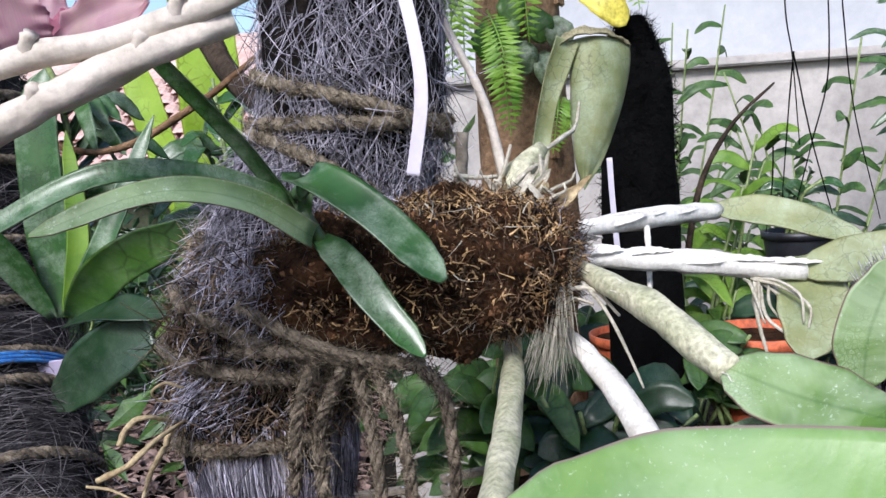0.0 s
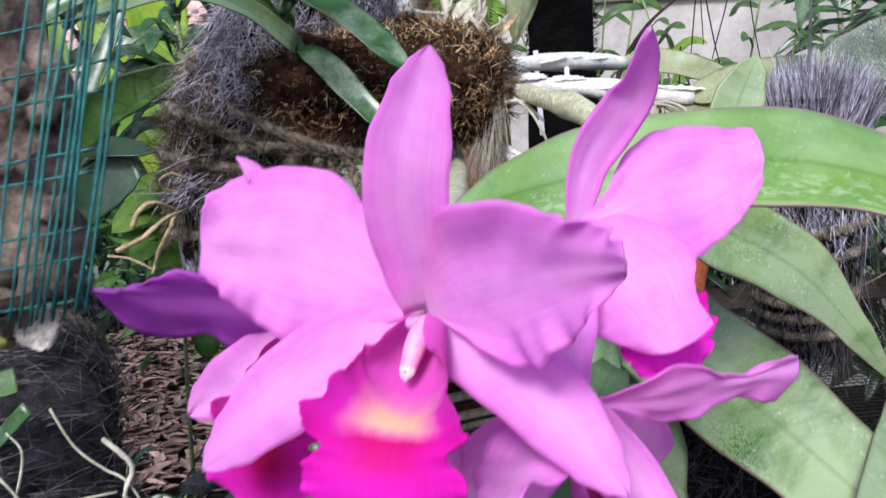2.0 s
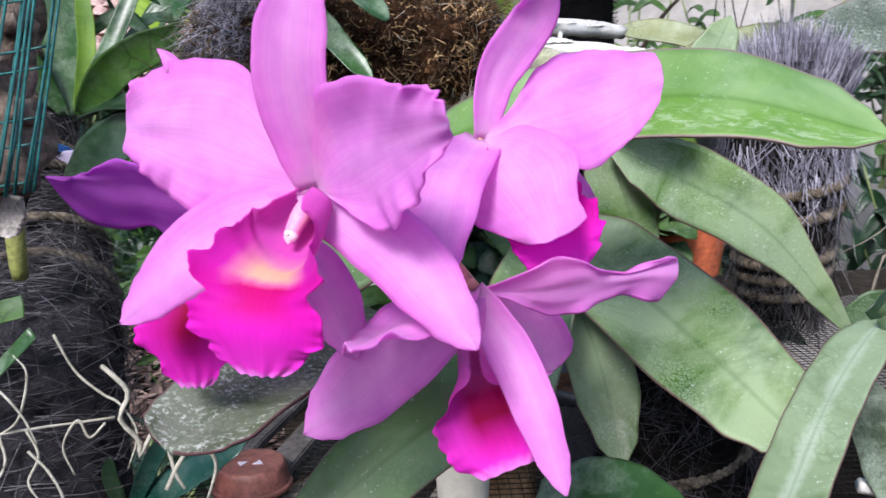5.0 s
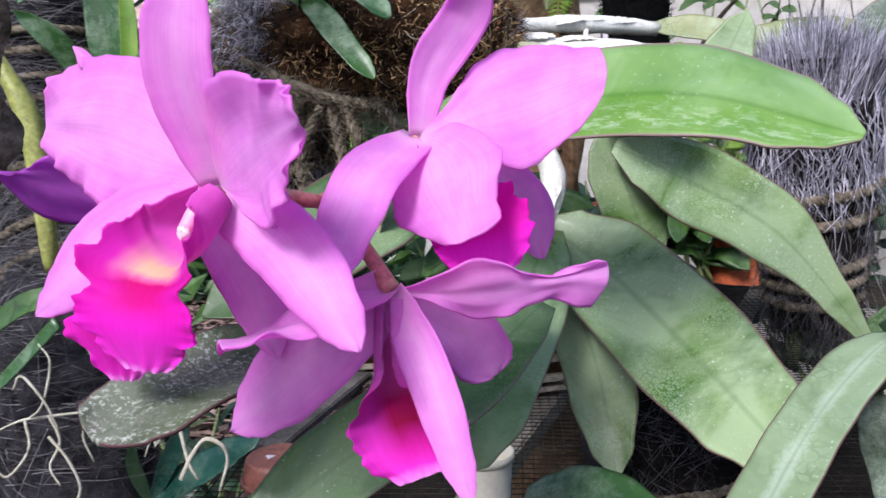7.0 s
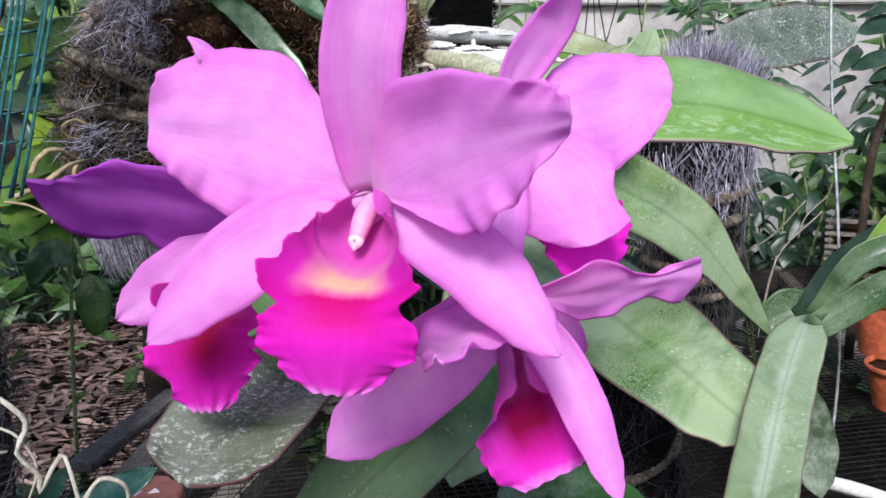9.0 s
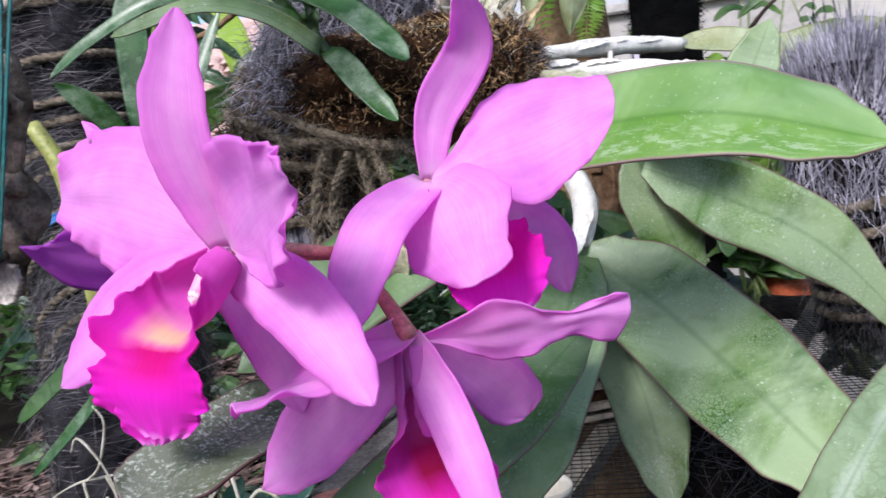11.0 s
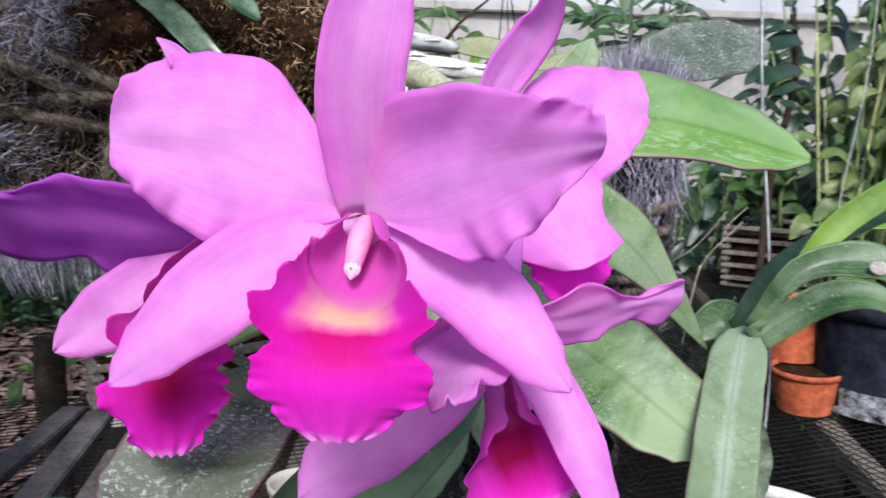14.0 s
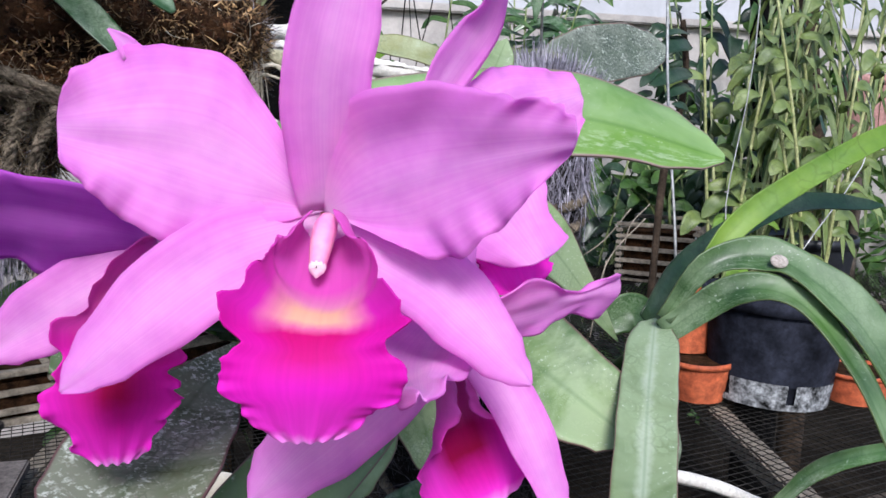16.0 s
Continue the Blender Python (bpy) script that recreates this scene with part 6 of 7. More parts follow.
blade("strap_leaf", [(0.298, 0.335, 1.040), (0.330, 0.305, 1.072), (0.355, 0.275, 1.070), (0.372, 0.24, 1.03), (0.378, 0.21, 0.98)], ((0.0, -0.75, 0.65), (0.2, -0.95, 0.3)), 0.0125, LEAF_VANDA, vanda, prof=[(0, 0.8), (0.3, 1), (1, 0.8)], arc=(0.8, 0.6), thick=0.0014, seed=12.3, nu=34)
blade("strap_leaf", [(0.305, 0.36, 1.04), (0.36, 0.38, 1.08), (0.48, 0.40, 1.115), (0.60, 0.40, 1.11)], (0.0, -0.8, 0.5), 0.010, LEAF_DARK_SHADED, vanda, prof=STRAP, arc=(0.6, 0.4), thick=0.0014, seed=12.4)
blade("strap_leaf", [(0.372, 0.42, 1.000), (0.3501, 0.43, 1.0271), (0.3229, 0.44, 1.0163)], (0.0, -0.9, 0.4), 0.017, LEAF_VANDA, vanda, "short oval leaf behind the stem", prof=OVAL, arc=(0.5, 0.3), thick=0.0014, seed=12.5)
blade("strap_leaf", [(0.36, 0.35, 0.84), (0.3948, 0.31, 0.9087), (0.4163, 0.305, 0.9257), (0.4451, 0.3, 0.9345), (0.4918, 0.295, 0.936), (0.5283, 0.29, 0.933)], (0.0, -0.9, 0.45), 0.0075, LEAF_VANDA, vanda, prof=[(0, 0.6), (0.5, 1), (1, 0.8)], arc=(0.6, 0.4), thick=0.0014, seed=12.6)
bm = bmesh.new()
bmesh.ops.create_uvsphere(bm, u_segments=14, v_segments=8, radius=1.0, matrix=Matrix.Translation((0.3558, 0.2925, 1.0931)) @ Matrix.Rotation(0.95, 4, "X") @ Matrix.Diagonal((0.0078, 0.005, 0.002, 1)))
part("scar", bm, PALE_WOOD, scarred, "whitish corky scar")
wire = thing("hanger_wire", "taut pale steel hanger wire", "wire")
tube("wire", [(0.362, 0.43, 1.62), (0.358, 0.42, 1.27), (0.357, 0.395, 1.089), (0.352, 0.38, 0.98), (0.34, 0.38, 0.86)], [0.0011] * 2, WIRE, wire, "", 24, 6)
leaf("small grey leaf tip under the standing leaf", [(0.30, 0.37, 1.0), (0.312, 0.355, 0.96), (0.318, 0.345, 0.915)], (-0.2, -0.9, 0.2), 0.018, LEAF_GREY, 12.8)
root("thick white root along the bench", [(0.30, 0.36, 0.93), (0.37, 0.36, 0.905), (0.45, 0.34, 0.87), (0.53, 0.33, 0.835)], 0.0055, SHEATH)

under = thing("fibre_clump", "fibrous root clump hanging under the leaves, shade in its colour", "root clump")
UC = [(0.17, 0.47, 0.99), (0.20, 0.47, 0.94), (0.215, 0.47, 0.87), (0.22, 0.47, 0.78)]
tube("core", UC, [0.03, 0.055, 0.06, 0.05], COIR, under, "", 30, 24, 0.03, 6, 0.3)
fuzz("fibre_mat", UC, [0.03, 0.055, 0.06, 0.05], 2600, 0.045, 0.0004, FIBRE_SHADED, under, "fibres darkened as shade", 61, 0.8, 0.8, 0.3)
coil("rope", UC, [0.03, 0.055, 0.06, 0.05], 0.45, 0.5, -0.5, 3.6, 0.004, under)

# ------------------------------------------------------------ the setting
GROUND = 0.0
BENCH = 0.775


def hills(x, y):
    return 0.03 * noise.noise(V((x * 0.8, y * 0.8, 0))) + 0.012 * noise.noise(V((x * 4, y * 4, 3)))


gv, gf = [], []
GX = [-60, -30, -15, -8] + [-6 + 0.25 * i for i in range(49)] + [8, 15, 30, 60]
GY = [-60, -30, -12, -6, -3] + [-2 + 0.25 * i for i in range(41)] + [10, 14, 20, 35, 70]
for y in GY:
    for x in GX:
        gv.append((x, y, GROUND + hills(x, y) - 0.02))
for j in range(len(GY) - 1):
    for i in range(len(GX) - 1):
        a = j * len(GX) + i
        gf.append((a, a + 1, a + 1 + len(GX), a + len(GX)))
tagged(link_mesh("ground", gv, gf, SOIL), "dark garden soil", "ground", "", "structure")

# dry leaf litter on the ground behind the bench
rnd = random.Random(31)
lv, lf = [], []
for _ in range(5200):
    x, y = rnd.uniform(-2.6, -0.42), rnd.uniform(2.6, 5.4)
    c = V((x, y, GROUND + hills(x, y) + rnd.uniform(-0.012, 0.03)))
    g = rnd.uniform(0, 6.28)
    a = V((math.cos(g), math.sin(g), rnd.uniform(-0.3, 0.3))) * rnd.uniform(0.03, 0.075)
    b2 = V((-math.sin(g), math.cos(g), rnd.uniform(-0.3, 0.3))) * rnd.uniform(0.01, 0.025)
    k = len(lv)
    up = V((0, 0, rnd.uniform(0.0, 0.012)))
    lv += [c - a, c - b2 + up, c + a, c + b2 + up, c - up * 0.3]
    lf += [(k, k + 1, k + 4), (k + 1, k + 2, k + 4), (k + 2, k + 3, k + 4), (k + 3, k, k + 4)]
tagged(link_mesh("leaf_litter", lv, lf, LITTER, None, "", None, False), "pinkish brown dry leaf litter and bark chips", "litter", "", "stuff")

# garden wall with a whitewashed wall above
WT = Matrix.Rotation(radians(-4), 3, "Z")
tagged(slab("wall_back", (2.55, 3.13, 0.78), (5.7, 0.18, 1.62), WALL, None, "", WT), "weathered grey concrete garden wall", "wall", "", "structure")
tagged(slab("wall_cap", (2.55, 3.12, 1.605), (5.7, 0.24, 0.035), WALL, None, "", WT, 0.006), "concrete coping on the garden wall", "wall", "", "structure")
tagged(slab("wall_upper", (2.65, 3.33, 2.9), (5.9, 0.18, 3.0), WALL_WHITE, None, "", WT), "pale whitewashed house wall above the garden wall", "wall", "", "structure")
# Two unseen walls, added outside the view only to hold back skylight.
tagged(slab("wall_front", (0, -7.2, 0.9), (12.6, 0.18, 1.9), WALL_DARK), "unseen dark wall added behind the camera to cut skylight", "wall", "", "structure")
tagged(slab("wall_west", (-6.2, -0.3, 0.9), (0.18, 13.6, 1.9), WALL_DARK), "unseen dark wall added on the left to cut skylight", "wall", "", "structure")
# house gable and tiled roof at the left, far behind the plants
house = thing("house", "low outbuilding with a pinkish clay tile roof", "house")
slab("wall", (-2.6, 6.6, 0.7), (5.4, 0.2, 1.5), WALL_DARK, house, "dark weathered plaster wall")
RT = Matrix.Rotation(radians(34), 3, "X")
slab("roof", (-2.6, 7.2, 1.98), (5.8, 2.3, 0.06), TILE, house, "roof deck", RT)
tile_me = None
rows_of_tiles = 9
for j in range(rows_of_tiles):
    for i in range(26):
        x = -3.9 + 0.155 * i + (0.077 if j % 2 else 0)
        d = -1.1 + 0.16 * j
        c = V((-2.6, 7.2, 1.98)) + RT @ V((0, d, 0.05)) + V((x + 2.6, 0, 0))
        if tile_me is None:
            v, f = [], []
            for q in range(7):
                g = math.pi * q / 6
                for e in (0, 1):
                    r = 0.078 - 0.012 * e
                    v.append((-r * math.cos(g), -0.1 + 0.2 * e, 0.05 * math.sin(g) + 0.012 - 0.02 * e))
            for q in range(6):
                f.append((2 * q, 2 * q + 1, 2 * q + 3, 2 * q + 2))
            tile_me = bpy.data.meshes.new("roof_tile")
            tile_me.from_pydata(v, [], f)
            tile_me.materials.append(TILE)
        o = new("roof_tile", tile_me)
        o.parent = house
        o.matrix_local = Matrix.Translation(c) @ RT.to_4x4() @ Matrix.Rotation(rnd.uniform(-0.05, 0.05), 4, "Z")

# ------------------------------------------------------------ bench of timber and wire mesh
bench = thing("bench", "timber potting bench with a black wire mesh top", "bench")
for y, x0, x1 in ((0.46, -0.32, 1.9), (1.75, 0.15, 1.9)):
    slab("rail", ((x0 + x1) / 2, y, BENCH - 0.03), (x1 - x0, 0.045, 0.05), WOOD, bench, "", None, 0.004)
for a, b2 in (((0.652, 0.46), (1.22, 1.75)), ((-0.05, 0.46), (0.35, 1.75)), ((-0.32, 0.46), (0.02, 1.25)), ((1.4, 0.46), (1.85, 1.75)), ((0.10, 0.46), (0.62, 1.75)), ((-0.24, 0.46), (0.16, 1.45))):
    p, q = V((*a, BENCH - 0.022)), V((*b2, BENCH - 0.022))
    d = q - p
    slab("batten", (p + q) / 2, (0.03, d.length, 0.03), SLAT, bench, "", Matrix.Rotation(math.atan2(d.y, d.x) - math.pi / 2, 3, "Z"), 0.003)
for x, y in ((-0.28, 0.47), (1.85, 0.47), (1.85, 1.74), (0.25, 1.74)):
    slab("leg", (x, y, (BENCH - 0.05) / 2), (0.06, 0.06, BENCH - 0.05), WOOD, bench, "", None, 0.004)
mv, mf = [], []


def mesh_wire(p, q, r=0.0007):
    k = len(mv)
    d = (q - p).normalized()
    s = d.cross(V((0, 0, 1))).normalized() * r
    u = V((0, 0, r))
    for e in (p, q):
        mv.extend((e + s, e - s * 0.5 + u, e - s * 0.5 - u))
    for j in range(3):
        j2 = (j + 1) % 3
        mf.append((k + j, k + j2, k + 3 + j2, k + 3 + j))


for i in range(171):
    x = -0.30 + 0.0128 * i
    mesh_wire(V((x, 0.46, BENCH)), V((x, 1.2 if x < 0.12 else 1.75, BENCH)))
for i in range(101):
    y = 0.46 + 0.0128 * i
    mesh_wire(V((-0.30 if y < 1.2 else 0.12, y, BENCH + 0.0012)), V((1.9, y, BENCH + 0.0012)))
tagged(link_mesh("wire_mesh", mv, mf, MESH_WIRE, bench, "fine black wire mesh"), kind="stuff")


# ------------------------------------------------------------ pots and baskets
def ring_mesh(name, sections, sides, material, parent, label="", skip=None):
    """A vessel from rings of (radius, height), outside going up and inside coming down; skip leaves out faces for slots."""
    v, f = [], []
    for r, z in sections:
        for s in range(sides):
            g = 2 * math.pi * s / sides
            v.append((r * math.cos(g), r * math.sin(g), z))
    for i in range(len(sections) - 1):
        for s in range(sides):
            if skip and skip(i, s):
                continue
            s2 = (s + 1) % sides
            f.append((i * sides + s, i * sides + s2, (i + 1) * sides + s2, (i + 1) * sides + s))
    return link_mesh(name, v, f, material, parent, label, None, True)


def pot(label, at, r_top, r_base, h, material, slots=False, soil=True, tilt=0.0, group="plant pots"):
    p = thing("plant_pot", label, "pot", group)
    w = 0.004
    ring_mesh("body", [(r_base, 0), (r_base + (r_top - r_base) * 0.06, h * 0.06), (r_base + (r_top - r_base) * 0.2, h * 0.22), (r_top * 0.97, h * 0.86), (r_top * 0.97, h * 0.87)], 48, material, p, "",
              (lambda i, s: i == 1 and s % 8 in (0,)) if slots else None)
    ring_mesh("rim", [(r_top * 0.97, h * 0.86), (r_top * 1.03, h * 0.865), (r_top * 1.04, h), (r_top * 0.98, h * 1.004), (r_top * 0.95, h * 0.9), (r_base - w, 0.006)], 48, material, p, "rolled pot rim and inner wall")
    if soil:
        bm = bmesh.new()
        bmesh.ops.create_circle(bm, cap_ends=True, segments=32, radius=r_top * 0.955, matrix=Matrix.Translation((0, 0, h * 0.9)))
        part("soil", bm, PEAT, p, "dark potting mix")
    bm = bmesh.new()
    bmesh.ops.create_circle(bm, cap_ends=True, segments=32, radius=r_base, matrix=Matrix.Translation((0, 0, 0.003)))
    part("bottom", bm, material, p)
    if slots:
        ring_mesh("dust_band", [(r_base + 0.0012, 0.0), (r_base + (r_top - r_base) * 0.06 + 0.0012, h * 0.06), (r_base + (r_top - r_base) * 0.22 + 0.0012, h * 0.24)], 48, DUST, p, "crust of grey lime and dust", lambda i, s: i == 1 and s % 8 in (0,))
    p.matrix_world = Matrix.Translation(V(at)) @ Matrix.Rotation(tilt, 4, "Y")
    return p


DUST = speckled("lime_crust", (0.0, 0.0, 0.0), (0.5, 0.52, 0.54), 60, 0.9, 4, 0.3)
DUSTY_BLACK = speckled("dusty_black_plastic", (0.002, 0.0025, 0.005), (0.03, 0.034, 0.052), 26, 0.8, 5, 0.2)
pot("large black plastic pot with slots at the base", (0.875, 0.765, BENCH + 0.004), 0.104, 0.084, 0.155, DUSTY_BLACK, True, tilt=radians(4))
pot("small terracotta pot on the bench", (0.775, 0.80, BENCH + 0.003), 0.048, 0.036, 0.06, TERRACOTTA)
pot("terracotta pot with a drain hole stacked behind", (0.80, 0.86, BENCH + 0.06), 0.05, 0.04, 0.085, TERRACOTTA)
pot("shallow terracotta pot beside the black pot", (0.985, 0.70, BENCH + 0.003), 0.05, 0.042, 0.045, TERRACOTTA)
pot("terracotta pot low among the plants", (0.47, 1.32, BENCH + 0.10), 0.085, 0.062, 0.14, TERRACOTTA)
pot("terracotta pot low among the plants", (0.30, 1.45, BENCH + 0.10), 0.075, 0.055, 0.12, TERRACOTTA)
pot("small black plastic pot hanging by the wall", (0.585, 1.45, 1.06), 0.058, 0.045, 0.095, BLACK_PLASTIC)
lid = thing("plant_pot", "brick-red plastic pot upside down on the bench", "pot", "plant pots")
RED_BROWN = speckled("red_brown_plastic", (0.16, 0.05, 0.04), (0.26, 0.1, 0.08), 20, 0.55, 6, 0.1)
ring_mesh("body", [(0.042, 0.0), (0.0385, 0.022), (0.037, 0.028), (0.035, 0.030), (0.031, 0.0295), (0.001, 0.0295)], 40, RED_BROWN, lid)
ring_mesh("rim", [(0.042, 0.0), (0.044, 0.001), (0.044, 0.006), (0.0415, 0.007)], 40, RED_BROWN, lid, "rolled rim resting on the mesh")
for s in (-1, 1):
    tri_v = [(0.009 * s + 0.0065 * math.cos(g), -0.004 + 0.007 * math.sin(g), 0.0296 + dz) for dz in (0, 0.0008) for g in (1.57 * s, 1.57 * s + 2.09, 1.57 * s + 4.19)]
    link_mesh("moulded_mark", tri_v, [(2, 1, 0), (3, 4, 5), (0, 1, 4, 3), (1, 2, 5, 4), (2, 0, 3, 5)], TAG, lid, "pale triangular mark", None, False)
lid.matrix_world = Matrix.Translation((-0.186, 0.716, BENCH + 0.003))
pot("pale cream plastic cup on the bench", (0.045, 0.66, BENCH + 0.003), 0.03, 0.026, 0.06, CREAM, False, False)
pot("dark plastic pot under the hanging leaf", (0.20, 0.75, BENCH + 0.003), 0.06, 0.045, 0.1, BLACK_PLASTIC)
pot("dark plastic pot at the far end of the bench", (1.45, 1.2, BENCH + 0.003), 0.1, 0.08, 0.15, BLACK_PLASTIC)
pot("pink perforated plastic pot raised on a stake", (1.80, 1.36, 1.12), 0.06, 0.05, 0.17, speckled("pink_plastic", (0.4, 0.2, 0.18), (0.5, 0.28, 0.25), 20, 0.5, 6, 0.1))
tagged(tube("stake", [(1.80, 1.36, BENCH), (1.80, 1.36, 0.95), (1.80, 1.36, 1.1235)], [0.014, 0.013, 0.013], WOOD, None, "", 8, 10, 0.04, 3, 0.2), "grey wooden stake that holds up a pot", "stake")


def slat_basket(label, at, size, h, turn, rows=5):
    b = thing("wooden_basket", label, "basket", "slat baskets")
    n = rows * 2
    for i in range(n):
        z = h * (i + 0.5) / n
        for s in (-1, 1):
            if i % 2:
                slab("slat", (0, s * (size / 2 - 0.008), z), (size, 0.016, h / n * 0.62), SLAT, b, "", None, 0.0015)
            else:
                slab("slat", (s * (size / 2 - 0.008), 0, z), (0.016, size, h / n * 0.62), SLAT, b, "", None, 0.0015)
    for k in range(5):
        slab("base_slat", (0, (k - 2) * size / 5.2, 0.004), (size * 0.94, 0.02, 0.008), SLAT, b, "", None, 0.001)
    for sx in (-1, 1):
        for sy in (-1, 1):
            tube("corner_wire", [(sx * (size / 2 - 0.01), sy * (size / 2 - 0.01), 0), (sx * (size / 2 - 0.01), sy * (size / 2 - 0.01), h)], [0.002] * 2, WIRE, b, "", 2, 6)
    slab("filling", (0, 0, h * 0.45), (size * 0.84, size * 0.84, h * 0.75), PEAT, b, "dark peat filling", None, 0.006)
    b.matrix_world = Matrix.Translation(V(at)) @ Matrix.Rotation(turn, 4, "Z")
    return b


slat_basket("square wooden slat basket with yellowed leaves", (1.33, 1.53, BENCH + 0.004), 0.2, 0.15, radians(-52))
slat_basket("square wooden slat basket on the bench", (0.062, 1.06, BENCH + 0.004), 0.16, 0.115, radians(20), 4)
slat_basket("small wooden slat basket far back on the bench", (-0.128, 1.12, BENCH + 0.004), 0.1, 0.075, radians(10), 3)

for a, b2, w in (((-0.279, 0.85), (-0.195, 1.10), 0.028), ((-0.222, 0.78), (-0.160, 1.07), 0.03), ((-0.166, 0.73), (-0.128, 0.92), 0.028)):
    a, b2 = V((a[0], a[1], BENCH + 0.010)), V((b2[0], b2[1], BENCH + 0.010))
    d = b2 - a
    pl = slab("plank", (0, 0, 0), (d.length, w * 1.25, 0.012), PLANK, None, "", None, 0.002)
    pl.matrix_world = Matrix.Translation((a + b2) / 2) @ Matrix.Rotation(math.atan2(d.y, d.x), 4, "Z")
    tagged(pl, "weathered grey plank lying on the wire bench", "plank", "planks on the bench")

# ------------------------------------------------------------ trunks behind
FT = [(0.285, 1.27, 0.0), (0.283, 1.27, 0.8), (0.278, 1.26, 1.2), (0.278, 1.26, 1.40), (0.272, 1.255, 1.50)]
FTR = [0.06, 0.058, 0.056, 0.052, 0.018]
tree_fern = thing("tree_fern_trunk", "black fibrous tree fern trunk used as a plant support", "trunk")
tube("trunk", FT, FTR, BLACK, tree_fern, "", 60, 28, 0.02, 4, 0.12)
fuzz("root_fuzz", FT, FTR, 2600, 0.02, 0.0007, BLACK, tree_fern, "short black root fibres", 41, 0.5, 0.9, 0.6, (0.5, 1))
tagged(blade("plastic_strip", [(0.222, 1.19, 1.30), (0.224, 1.19, 1.24), (0.228, 1.19, 1.17)], (0, -1, 0), 0.004, TAG, None, "", prof=[(0, 1), (1, 1)], seed=42), "narrow pale plastic strip on the black trunk", "label")
BT = [(0.13, 1.42, 0.0), (0.13, 1.41, 0.9), (0.125, 1.40, 1.3), (0.12, 1.40, 2.4)]
tree = thing("tree", "brown barked tree trunk with climbing ferns", "tree")
tube("trunk", BT, [0.08, 0.075, 0.072, 0.07], BARK, tree, "", 60, 26, 0.02, 8, 0.2)


rnd = random.Random(43)
for k in range(26):
    g, z = rnd.uniform(0.3, 2.9), 1.12 + 0.02 * k
    p, out, t = ring_point(BT, [0.08, 0.075, 0.072, 0.07], min(1, 0.36 + 0.016 * k), g, 1.0)
    slab("bark_plate", p, (rnd.uniform(0.02, 0.035), 0.006, rnd.uniform(0.03, 0.06)), BARK, tree, "", out.to_track_quat("Y", "Z").to_matrix(), 0.0025)


def quick_leaf(parent, pts, nrm, half, mat, seed, prof=OVAL, name="leaf", label=""):
    return blade(name, pts, nrm, half, mat, parent, label, prof=prof, arc=(0.5, 0.2), thick=0.0008, nu=9, nv=4, seed=seed)


def fern_frond(parent, base, tip, sag, n, length, mat, seed, facing=(0, -1, 0.1)):
    """A frond: a thin rachis with two rows of narrow pinnae."""
    rn = random.Random(int(seed * 100))
    b, t = V(base), V(tip)
    pts = [b, b.lerp(t, 0.5) + V(sag), t]
    v, f = tube_data(pts, [0.0016, 0.0008], 12, 5)
    ax = V(facing).normalized()
    for i in range(n):
        u = 0.08 + 0.9 * i / n
        c = spline(pts, u)
        d = (spline(pts, min(1, u + 0.03)) - spline(pts, max(0, u - 0.03))).normalized()
        s = d.cross(ax).normalized()
        ln = length * math.sin(math.pi * (0.12 + 0.86 * u)) ** 0.7
        for side in (-1, 1):
            e = c + s * side * ln + d * ln * 0.35 + ax * rn.uniform(-0.2, 0.2) * ln
            w = d * ln * 0.16
            m = c.lerp(e, 0.45)
            k = len(v)
            lift = ax * 0.0006
            v += [c, m + w + lift, e, m - w + lift, m + ax * ln * 0.05]
            f += [(k, k + 1, k + 4), (k + 1, k + 2, k + 4), (k + 2, k + 3, k + 4), (k + 3, k, k + 4)]
    uv = [(0.5, 0.3)] * len(v)
    return link_mesh("frond", v, f, mat, parent, "", uv, False)


fern = thing("fern", "lime green fern hanging from the brown trunk", "fern")
for k, (a, b2) in enumerate((((0.02, 1.30, 1.60), (0.012, 1.26, 1.43)), ((0.035, 1.30, 1.62), (0.03, 1.26, 1.42)), ((0.075, 1.30, 1.50), (0.092, 1.25, 1.34)), ((0.07, 1.30, 1.53), (0.10, 1.25, 1.36)), ((0.25, 1.30, 1.62), (0.275, 1.2, 1.50)), ((0.05, 1.30, 1.66), (0.0, 1.24, 1.5)), ((0.11, 1.3, 1.62), (0.125, 1.24, 1.47)), ((0.17, 1.3, 1.4), (0.15, 1.24, 1.31)))):
    fern_frond(fern, a, b2, (0, -0.04, 0.02), 20, 0.03, LEAF_LIME, 50 + k)
vine = thing("climbing_vine", "grey-green mottled leaves climbing the brown trunk", "vine")
for k, (x, z) in enumerate(((0.09, 1.50), (0.115, 1.46), (0.14, 1.505), (0.17, 1.49), (0.10, 1.53), (0.185, 1.455), (0.06, 1.485), (0.15, 1.44))):
    quick_leaf(vine, [(x, 1.30, z + 0.025), (x + 0.004, 1.285, z), (x + 0.008, 1.29, z - 0.03)], (0.1 * (k % 3 - 1), -1, 0.3), 0.022, LEAF_GREY if k % 2 else LEAF_FAR, 60 + k)
tagged(quick_leaf(None, [(0.19, 1.22, 1.53), (0.225, 1.20, 1.515), (0.255, 1.2, 1.48)], (0, -1, 0.2), 0.024, speckled("yellow_leaf", (0.5, 0.42, 0.03), (0.7, 0.6, 0.1), 20, 0.5, 6, 0.1), 70, OVAL, "yellow_leaf"), "bright yellow fading leaf by the black trunk", "leaf")


